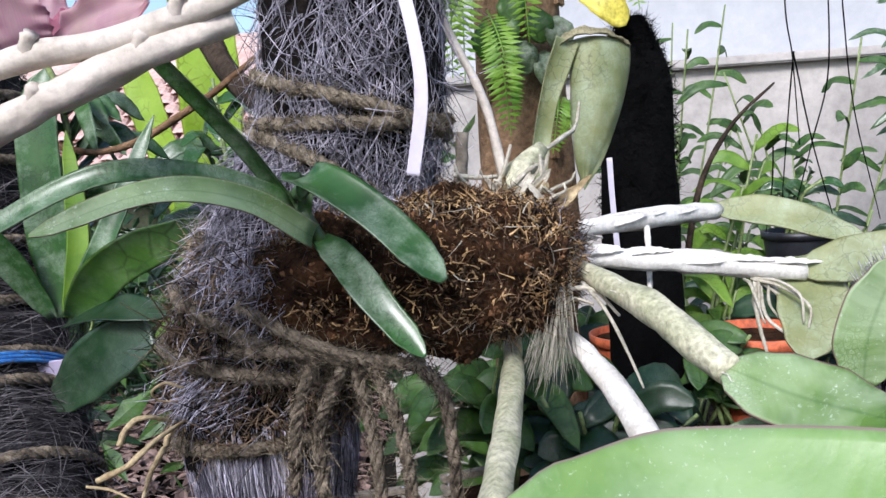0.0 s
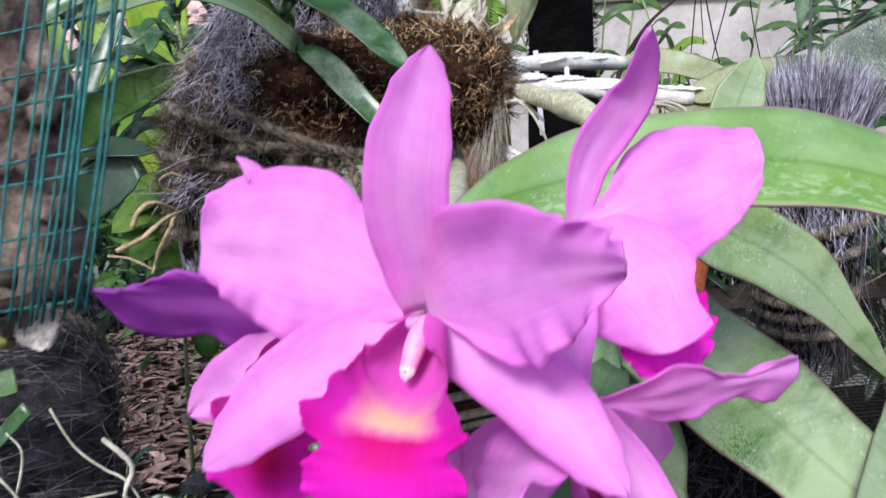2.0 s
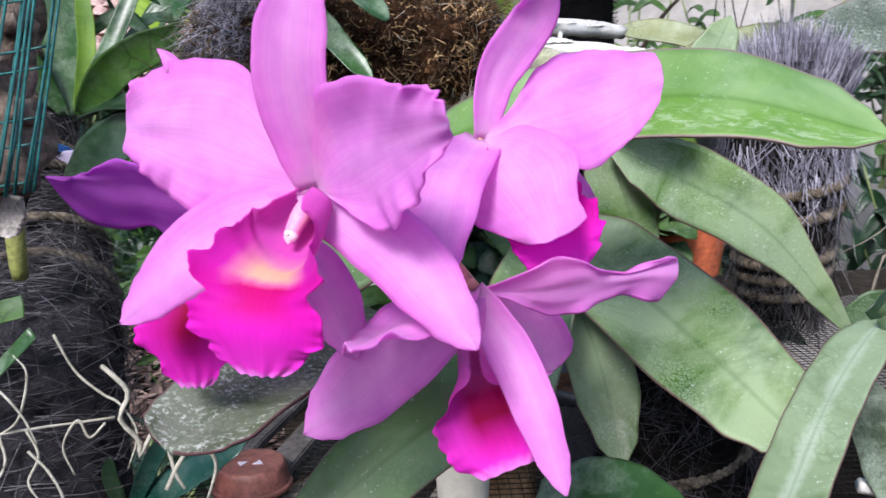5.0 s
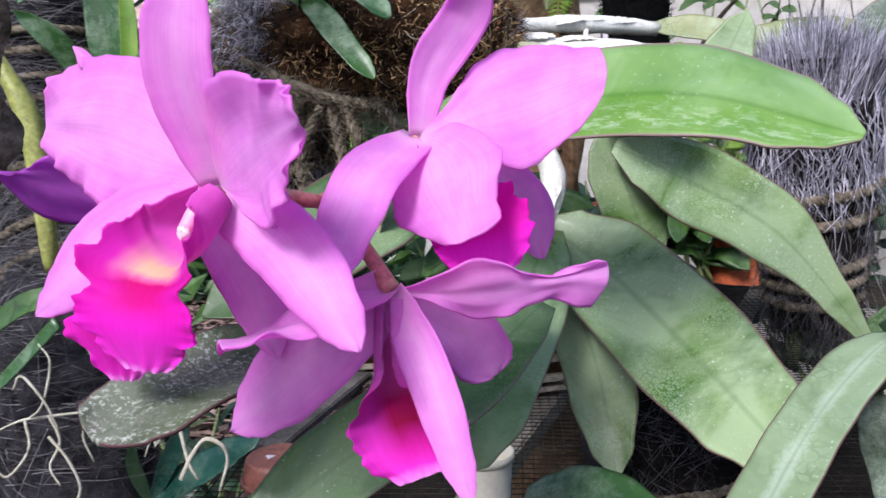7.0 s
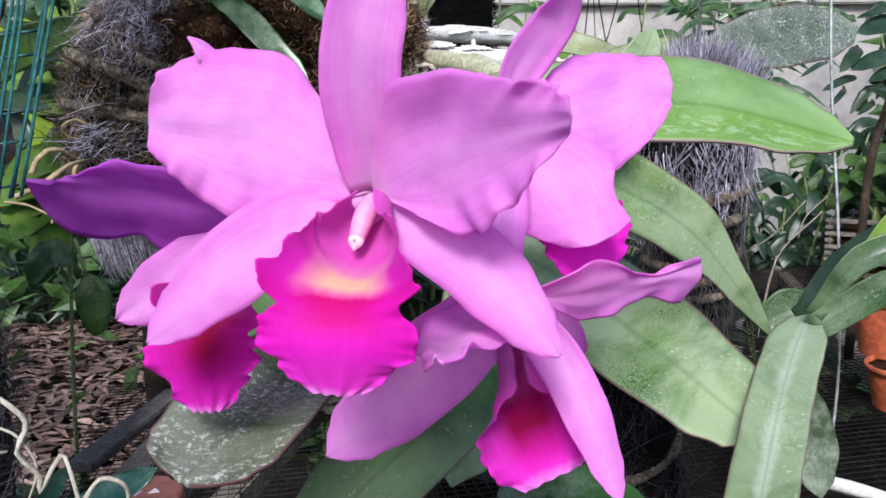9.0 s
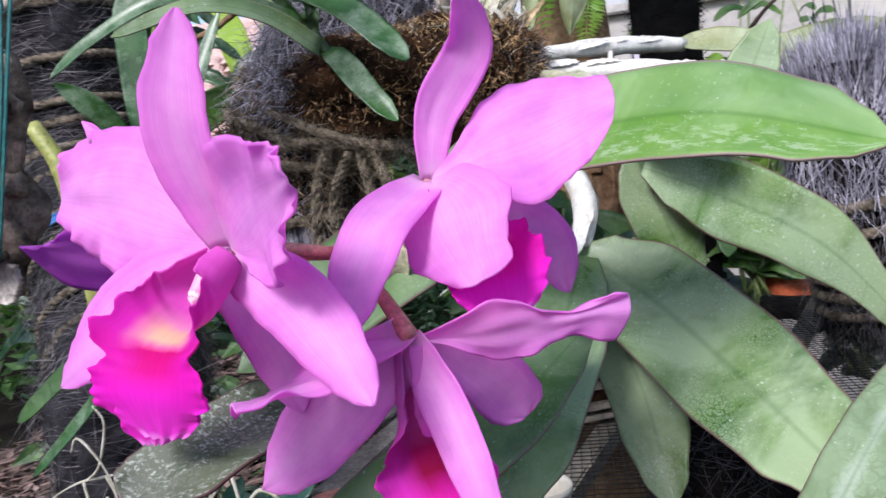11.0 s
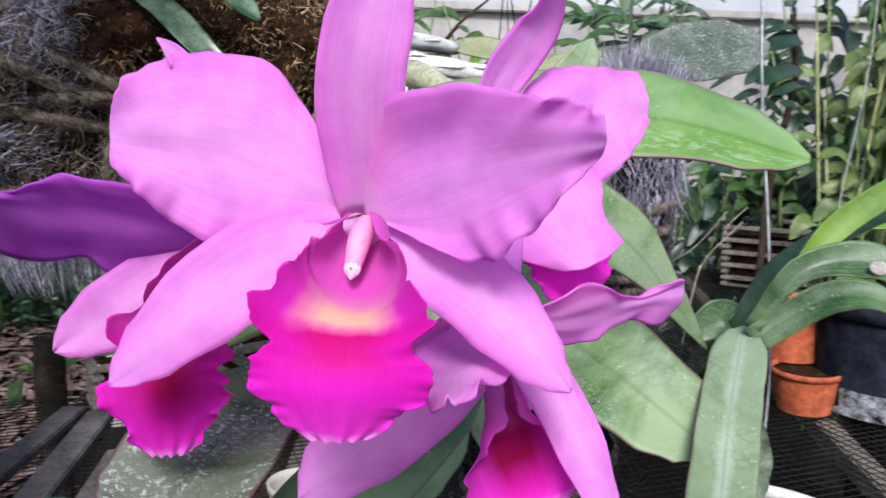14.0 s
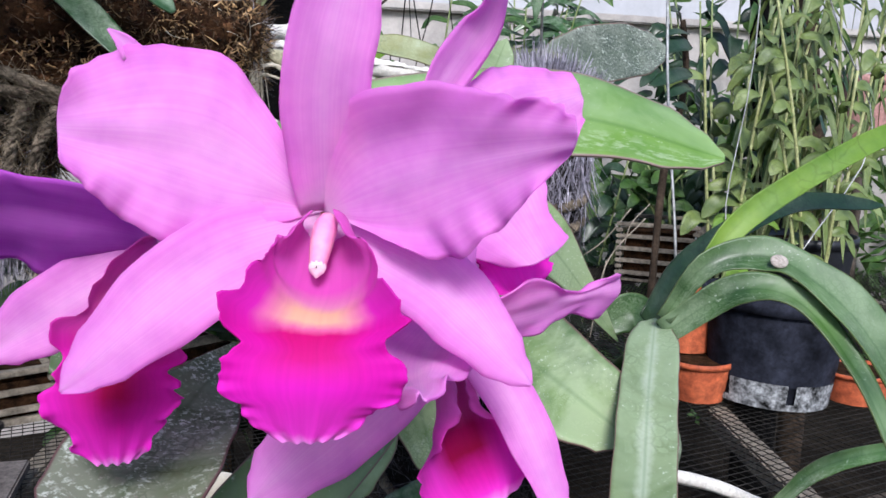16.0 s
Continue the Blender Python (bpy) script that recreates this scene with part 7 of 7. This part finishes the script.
def leafy_plant(name, label, base, stems, spread, height, leaves, llen, lwid, mat, seed, cat="plant", droop=0.3, facing=(0, -0.8, 0.6), stem_mat=None):
    """Upright canes with leaves set along them."""
    rn = random.Random(seed)
    p = thing(name, label, cat)
    for s in range(stems):
        g = rn.uniform(0, 6.283)
        top = V(base) + V((math.cos(g) * spread * rn.uniform(0.3, 1), math.sin(g) * spread * 0.6, height * rn.uniform(0.65, 1.05)))
        pts = [V(base) + V((rn.uniform(-0.02, 0.02), rn.uniform(-0.02, 0.02), 0)), V(base).lerp(top, 0.5) + V((rn.uniform(-0.02, 0.02), 0, 0.02)), top]
        tube("stem", pts, [0.004, 0.0025], stem_mat or STEM_GREEN, p, "", 8, 6)
        for i in range(leaves):
            u = 0.25 + 0.75 * (i + rn.random() * 0.5) / leaves
            c = spline(pts, min(u, 1))
            a = rn.uniform(0, 6.283)
            d = V((math.cos(a), math.sin(a) * 0.7, rn.uniform(-0.1, 0.7))).normalized()
            ln = llen * rn.uniform(0.6, 1.15)
            quick_leaf(p, [c, c + d * ln * 0.55 + V((0, 0, 0.02 * ln)), c + d * ln - V((0, 0, droop * ln))], (facing[0] + rn.uniform(-0.4, 0.4), facing[1], facing[2] + rn.uniform(-0.3, 0.3)), lwid * rn.uniform(0.8, 1.15), mat, rn.random() * 90, BLADE)
    return p


# plants before the wall
leafy_plant("dendrobium", "tall dendrobium with pale green canes and short leaves", (1.10, 1.10, BENCH + 0.01), 4, 0.13, 0.62, 8, 0.075, 0.015, LEAF_YELLOW, 81, "orchid plant", 0.5, (0, -0.8, 0.6), CANE)
leafy_plant("dendrobium", "tall dendrobium with yellowish canes and leaves", (1.30, 1.22, BENCH + 0.01), 5, 0.16, 0.65, 8, 0.085, 0.013, LEAF_YELLOW, 82, "orchid plant", 0.6, (0, -0.8, 0.6), CANE)
leafy_plant("dendrobium", "leafy dendrobium with light green drooping leaves", (1.52, 1.35, BENCH + 0.01), 7, 0.16, 0.75, 12, 0.12, 0.010, LEAF_FAR, 83, "orchid plant", 1.0)
leafy_plant("dendrobium", "young lime green cane with paired leaves", (1.03, 1.02, BENCH + 0.01), 2, 0.05, 0.36, 6, 0.055, 0.014, LEAF_LIME, 84, "orchid plant")
leafy_plant("dracaena", "dark green rosette of long pointed leaves before the wall", (1.35, 2.3, 0.9), 7, 0.35, 0.85, 20, 0.2, 0.012, LEAF_STRAP, 85, "shrub")
leafy_plant("shrub", "green shrub with whorled narrow leaves before the wall", (0.95, 2.2, 0.6), 7, 0.3, 0.95, 12, 0.13, 0.013, LEAF_FAR, 86, "shrub")
leafy_plant("shrub", "thin twiggy shrub with drooping leaves before the wall", (0.62, 2.5, 0.7), 6, 0.3, 1.0, 10, 0.12, 0.012, LEAF_FAR, 87, "shrub")
leafy_plant("shrub", "lime green leafy shrub beside the black trunk", (0.45, 1.65, 0.75), 7, 0.2, 0.55, 9, 0.12, 0.013, LEAF_LIME, 88, "shrub")
leafy_plant("potted_orchid", "small dark orchid in the hanging black pot", (0.585, 1.45, 1.14), 5, 0.05, 0.1, 3, 0.075, 0.009, LEAF_STRAP, 89, "orchid plant")
# The darkest undergrowth here has its shade in the leaf colour.
leafy_plant("shrub", "dark green undergrowth behind the bench", (0.35, 1.7, 0.35), 9, 0.35, 0.7, 9, 0.13, 0.025, LEAF_DARK_SHADED, 90, "shrub")
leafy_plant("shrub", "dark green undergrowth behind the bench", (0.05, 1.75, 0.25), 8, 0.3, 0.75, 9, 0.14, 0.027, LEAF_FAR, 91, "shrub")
leafy_plant("shrub", "dark green undergrowth behind the bench", (0.85, 1.95, 0.35), 9, 0.35, 0.7, 9, 0.12, 0.022, LEAF_DARK_SHADED, 92, "shrub")
leafy_plant("shrub", "dark green undergrowth behind the bench", (0.72, 1.85, 0.55), 9, 0.3, 0.6, 10, 0.12, 0.014, LEAF_DARK_SHADED, 100, "shrub")
leafy_plant("shrub", "mixed green undergrowth at the wall foot", (1.6, 2.1, 0.4), 9, 0.4, 0.8, 10, 0.12, 0.02, LEAF_FAR, 93, "shrub")
leafy_plant("potted_plant", "low leafy plant among the terracotta pots", (0.40, 1.3, BENCH + 0.1), 6, 0.14, 0.16, 6, 0.09, 0.02, LEAF_FAR, 94, "plant")
leafy_plant("potted_plant", "low green plant with broad leaves under the clump", (0.05, 1.07, BENCH + 0.1), 6, 0.08, 0.2, 6, 0.12, 0.02, LEAF_FAR, 95, "plant")
leafy_plant("potted_plant", "low dark plant under the pseudobulbs", (0.16, 0.98, BENCH + 0.06), 7, 0.12, 0.22, 6, 0.11, 0.02, LEAF_DARK_SHADED, 96, "plant")
leafy_plant("potted_plant", "spreading green leaves in the basket", (1.30, 1.52, BENCH + 0.14), 6, 0.12, 0.14, 6, 0.09, 0.018, LEAF_FAR, 97, "plant")
leafy_plant("dendrobium", "yellow-green dendrobium canes with small leaves", (1.20, 0.98, BENCH + 0.01), 4, 0.16, 0.7, 9, 0.07, 0.013, LEAF_YELLOW, 98, "orchid plant", 0.5, (0, -0.8, 0.6), CANE)
leafy_plant("dendrobium", "yellow-green dendrobium with long drooping leaves", (1.45, 1.15, BENCH + 0.01), 7, 0.2, 0.85, 14, 0.13, 0.0075, LEAF_YELLOW, 99, "orchid plant", 1.2, (0, -0.8, 0.6), CANE)
# Filler shrubs whose near-black leaves stand for shaded gaps.
leafy_plant("shrub", "green foliage between the dendrobiums and the wall, darkened as shade", (1.75, 1.75, 0.3), 11, 0.42, 1.25, 14, 0.14, 0.018, LEAF_DARK_SHADED, 141, "shrub", 0.7)
leafy_plant("shrub", "green foliage behind the slat basket, darkened as shade", (1.25, 1.85, 0.3), 10, 0.36, 0.85, 12, 0.13, 0.02, LEAF_DARK_SHADED, 142, "shrub", 0.6)
for base, top, rad, mat, what in (((1.7034, 1.55, 1.0241), (1.6539, 1.55, 1.4496), 0.05, BLACK, "black fibrous trunk behind the dendrobiums"), ((2.0879, 1.75, 1.0018), (2.0063, 1.75, 1.5394), 0.035, BARK_DARK, "reddish brown trunk behind the dendrobiums")):
    tagged(tube("trunk", [(base[0], base[1], 0.0), base, top, (top[0], top[1], 2.3)], [rad * 1.1, rad, rad, rad * 0.9], mat, None, "", 40, 18, 0.03, 6, 0.2), what, "trunk")
# plants at the left
leafy_plant("strap_orchid", "dark green orchid with two-ranked arching leaves", (-0.415, 0.95, 1.12), 2, 0.02, 0.3, 12, 0.12, 0.011, LEAF_STRAP, 101, "orchid plant", 0.45)
leafy_plant("strap_orchid", "dark green orchid with two-ranked arching leaves", (-0.32, 1.15, 1.15), 2, 0.03, 0.3, 11, 0.12, 0.011, LEAF_STRAP, 102, "orchid plant", 0.45)
leafy_plant("shrub", "bright green foliage behind the bound post", (-0.40, 1.4, 0.92), 7, 0.25, 0.4, 8, 0.15, 0.032, LEAF_LIME, 103, "shrub")
# Foliage and weeds at the left, with deep shade coloured into the leaves.
leafy_plant("shrub", "green foliage behind the old post", (-0.85, 1.5, 0.5), 9, 0.3, 0.8, 10, 0.15, 0.012, LEAF_DARK_SHADED, 104, "shrub")
leafy_plant("weed", "grassy green weeds beside the bench", (-0.42, 1.0, 0.35), 9, 0.14, 0.36, 8, 0.1, 0.008, LEAF_DARK_SHADED, 105, "weeds")
leafy_plant("weed", "grassy green weeds on the ground", (-0.75, 1.6, 0.0), 9, 0.3, 0.5, 9, 0.13, 0.007, LEAF_DARK_SHADED, 106, "weeds")
leafy_plant("weed", "leafy green weeds under the bench edge", (-0.36, 0.85, 0.45), 7, 0.12, 0.26, 7, 0.09, 0.010, LEAF_DARK_SHADED, 107, "weeds")
seed = thing("seedling", "bluish dark green glossy leaves low on the bench", "plant")
tube("stem", [(-0.2, 0.60, BENCH), (-0.2, 0.585, 0.81), (-0.272, 0.570, 0.821)], [0.003, 0.002], STEM_GREEN, seed, "", 8, 6)
blade("leaf", [(-0.272, 0.570, 0.821), (-0.206, 0.560, 0.864), (-0.147, 0.550, 0.900)], (0.2, -0.6, 0.75), 0.0165, LEAF_BLUE, seed, "", prof=BLADE, arc=(0.5, 0.3), thick=0.0008, seed=133, ruffle=0.001)
blade("leaf", [(-0.266, 0.570, 0.824), (-0.237, 0.560, 0.880), (-0.216, 0.550, 0.909)], (0.5, -0.8, 0.3), 0.009, LEAF_BLUE, seed, "", prof=BLADE, arc=(0.5, 0.3), thick=0.0008, seed=134)
blade("leaf", [(-0.269, 0.570, 0.824), (-0.275, 0.560, 0.863), (-0.270, 0.550, 0.889)], (0.0, -0.9, 0.3), 0.008, LEAF_DARK_SHADED, seed, "", prof=BLADE, arc=(0.5, 0.3), thick=0.0008, seed=135)
pend = thing("potted_plant", "pendant oval green leaf on a thin stem low by the bench", "plant")
tube("stem", [(-0.30, 1.02, 0.1), (-0.33, 1.05, 0.6), (-0.312, 1.050, 1.004), (-0.295, 1.050, 0.978)], [0.004, 0.002], STEM_GREEN, pend, "", 14, 6)
quick_leaf(pend, [(-0.295, 1.050, 0.978), (-0.286, 1.040, 0.947), (-0.287, 1.040, 0.893)], (0, -1, 0.2), 0.024, LEAF_FAR, 131)
quick_leaf(pend, [(-0.305, 1.050, 0.991), (-0.333, 1.040, 1.007), (-0.364, 1.040, 0.968)], (0, -1, 0.3), 0.022, LEAF_STRAP, 132)
banana = thing("banana_plant", "young banana plant with lime green leaves lit from behind", "plant")
for k, (a, b2, m2) in enumerate((((-0.46, 1.75, 1.05), (-0.43, 1.60, 1.78), 0.062), ((-0.38, 1.75, 1.05), (-0.52, 1.65, 1.66), 0.03), ((-0.46, 1.75, 1.0), (-0.66, 1.7, 1.70), 0.035))):
    blade("leaf", [a, V(a).lerp(V(b2), 0.5) + V((0, -0.05, 0)), b2], (0, -1, 0.1), m2, LEAF_BANANA, banana, "", prof=BLADE, arc=(0.5, 0.3), seed=110 + k, ruffle=0.006)
tagged(tube("dark_branch", [(-0.46, 1.1, 2.4), (-0.36, 1.0, 1.8), (-0.260, 0.930, 1.522), (-0.242, 0.900, 1.457), (-0.192, 0.820, 1.394), (-0.09, 0.66, 1.33)], [0.016, 0.014, 0.013, 0.012, 0.01], BARK_DARK, None, "", 20, 10, 0.03, 2, 0.3), "dark leaning branch behind the bound post", "branch")
tagged(tube("twig", [(-0.15, 0.80, 1.43), (-0.24, 0.82, 1.375), (-0.33, 0.83, 1.34), (-0.42, 0.85, 1.36)], [0.003, 0.004, 0.003], BARK, None, "", 16, 7, 0.05, 2, 0.3), "thin dark twig among the strap-leaved orchids", "twig")
tagged(tube("twig", [(0.36, 1.33, 1.12), (0.385, 1.32, 1.25), (0.45, 1.36, 1.34), (0.55, 1.45, 1.405)], [0.006, 0.004, 0.002], BARK_DARK, None, "", 16, 7, 0.08, 2, 0.3), "dark forked twig before the wall", "twig")
for k, pts in enumerate(([(0.512, 1.3, 1.62), (0.513, 1.3, 1.50), (0.522, 1.3, 1.43), (0.530, 1.3, 1.30)], [(0.524, 1.3, 1.44), (0.515, 1.3, 1.36), (0.50, 1.3, 1.20)], [(0.523, 1.3, 1.44), (0.55, 1.3, 1.30), (0.60, 1.32, 1.14)],
                         [(0.64, 1.4, 1.62), (0.645, 1.4, 1.50), (0.66, 1.4, 1.35), (0.70, 1.4, 1.17)], [(0.49, 1.3, 1.30), (0.487, 1.3, 1.24), (0.476, 1.3, 1.17)], [(0.60, 1.36, 1.62), (0.602, 1.36, 1.42), (0.59, 1.4, 1.30), (0.565, 1.44, 1.15)])):
    root("dark thin hanging root before the wall", pts, 0.0013, BLACK)
tagged(tube("stake", [(-0.285, 1.55, 0.0), (-0.280, 1.55, 0.78)], [0.027, 0.027], BARK_DARK, None, "", 8, 10, 0.04, 1, 0.2), "short brown stake behind the bench", "stake")
shade_plant = thing("shrub", "dark glossy drooping leaves of a shrub in shade", "shrub")
tube("stem", [(0.9, 1.02, 1.344), (0.913, 1.02, 1.261), (0.904, 1.02, 1.193), (0.875, 1.02, 1.073), (0.859, 1.02, 0.775)], [0.0045, 0.006, 0.007], BARK_DARK, shade_plant, "", 24, 8, 0.05, 5, 0.3)
for k, (a, b2, half) in enumerate((((0.897, 1.0, 1.319), (0.791, 0.96, 1.305), 0.0064),
                                 ((0.902, 1.0, 1.301), (0.793, 0.96, 1.284), 0.0152),
                                 ((0.907, 1.0, 1.256), (0.785, 0.96, 1.232), 0.0136),
                                 ((0.828, 1.0, 1.267), (0.769, 0.96, 1.229), 0.0104),
                                 ((0.906, 1.0, 1.233), (0.817, 0.96, 1.215), 0.0104),
                                 ((0.827, 1.0, 1.222), (0.742, 0.96, 1.203), 0.0064),
                                 ((0.777, 1.0, 1.245), (0.706, 0.96, 1.223), 0.0044),
                                 ((0.861, 1.0, 1.185), (0.802, 0.96, 1.167), 0.0052),
                                 ((0.882, 1.0, 1.197), (0.819, 0.96, 1.213), 0.0064),
                                 ((0.91, 1.0, 1.181), (0.834, 0.96, 1.205), 0.008),
                                 ((0.809, 1.0, 1.206), (0.755, 0.96, 1.179), 0.0048))):
    tube("leaf_stalk", [(a[0] + 0.012, 1.02, a[2] + 0.004), a], [0.0015] * 2, BARK_DARK, shade_plant, "", 3, 5)
    quick_leaf(shade_plant, [a, V(a).lerp(V(b2), 0.5) + V((0, -0.01, 0.006)), b2], (0.2 * (k % 3 - 1), -0.7, 0.6 - 0.2 * (k % 2)), half, LEAF_DARK_SHADED, 160 + k, BLADE)
for pts in ([(1.05, 1.0, 1.65), (1.046, 1.0, 1.289), (1.003, 1.0, 1.035), (0.98, 0.95, 0.95)], [(1.05, 0.9, 1.65), (1.102, 0.9, 1.376), (1.235, 0.9, 1.156), (1.02, 0.86, 0.95)]):
    tagged(tube("hanger_wire", pts, [0.0012] * 2, WIRE, None, "", 12, 6), "thin pale hanger wire", "wire")

# rank weeds between the litter and the outbuilding, shade put into their green
rnd = random.Random(78)
wv, wf = [], []
for _ in range(5200):
    x, y = rnd.uniform(-3.6, -0.35), rnd.uniform(4.8, 6.4)
    z = rnd.uniform(0.0, 1.0) ** 1.2 * (0.25 + 0.6 * (y - 4.8))
    c = V((x, y, z))
    d = V((rnd.uniform(-0.7, 0.7), rnd.uniform(-0.7, 0.7), rnd.uniform(0.1, 1.0))).normalized()
    ln = rnd.uniform(0.1, 0.3)
    s = d.cross(V((rnd.uniform(-0.5, 0.5), 1, 0))).normalized() * ln * rnd.uniform(0.04, 0.16)
    bend = V((rnd.uniform(-0.3, 0.3), rnd.uniform(-0.3, 0), -0.25)) * ln
    k = len(wv)
    up = V((0, -0.012, 0))
    wv += [c, c + d * ln * 0.5 + s, c + d * ln + bend, c + d * ln * 0.5 - s, c + d * ln * 0.5 + up]
    wf += [(k, k + 1, k + 4), (k + 1, k + 2, k + 4), (k + 2, k + 3, k + 4), (k + 3, k, k + 4)]
tagged(link_mesh("weeds", wv, wf, LEAF_DARK_SHADED, None, "", [(0.5, 0.3)] * len(wv), False), "rank green weeds behind the litter, darkened as shade", "weeds", "", "stuff")

# far greenery that closes the view
rnd = random.Random(77)
fv, ff = [], []
for _ in range(5200):
    x, y = rnd.uniform(-6.5, 0.2), rnd.uniform(2.6, 6.0)
    if rnd.random() < 0.35:
        x, y = rnd.uniform(2.0, 6.0), rnd.uniform(2.3, 2.95)
    z = abs(rnd.gauss(0, 0.75)) + 0.02
    if -2.4 < x < -0.5 and z > 0.75:
        z *= 0.5
    if -2.6 < x < 0.2 and y < 4.7 and z < 0.7 and rnd.random() < 0.85:
        continue
    c = V((x, y, z))
    d = V((rnd.uniform(-1, 1), rnd.uniform(-1, 1), rnd.uniform(-0.6, 0.8))).normalized()
    ln = rnd.uniform(0.08, 0.22)
    s = d.cross(V((rnd.uniform(-1, 1), rnd.uniform(-1, 1), rnd.uniform(-1, 1)))).normalized() * ln * 0.2
    up = d.cross(s).normalized() * ln * 0.06
    k = len(fv)
    fv += [c, c + d * ln * 0.5 + s, c + d * ln, c + d * ln * 0.5 - s, c + d * ln * 0.5 + up]
    ff += [(k, k + 1, k + 4), (k + 1, k + 2, k + 4), (k + 2, k + 3, k + 4), (k + 3, k, k + 4)]
tagged(link_mesh("hedge", fv, ff, LEAF_FAR, None, "", [(0.5, 0.3)] * len(fv), False), "dense green garden growth in the distance", "greenery", "", "stuff")

# stand every grouped thing's empty at its base
for o in list(scene.objects):
    if o.type == "EMPTY" and o.parent is None and o.children and o.matrix_world.translation.length < 1e-6 and o.name != "house":
        pts = [c.matrix_local @ V(k) for c in o.children if c.type == "MESH" for k in c.bound_box]
        lo = V([min(p[i] for p in pts) for i in range(3)])
        hi = V([max(p[i] for p in pts) for i in range(3)])
        at = V(((lo.x + hi.x) / 2, (lo.y + hi.y) / 2, lo.z))
        o.location = at
        for c in o.children:
            c.location = c.location - at
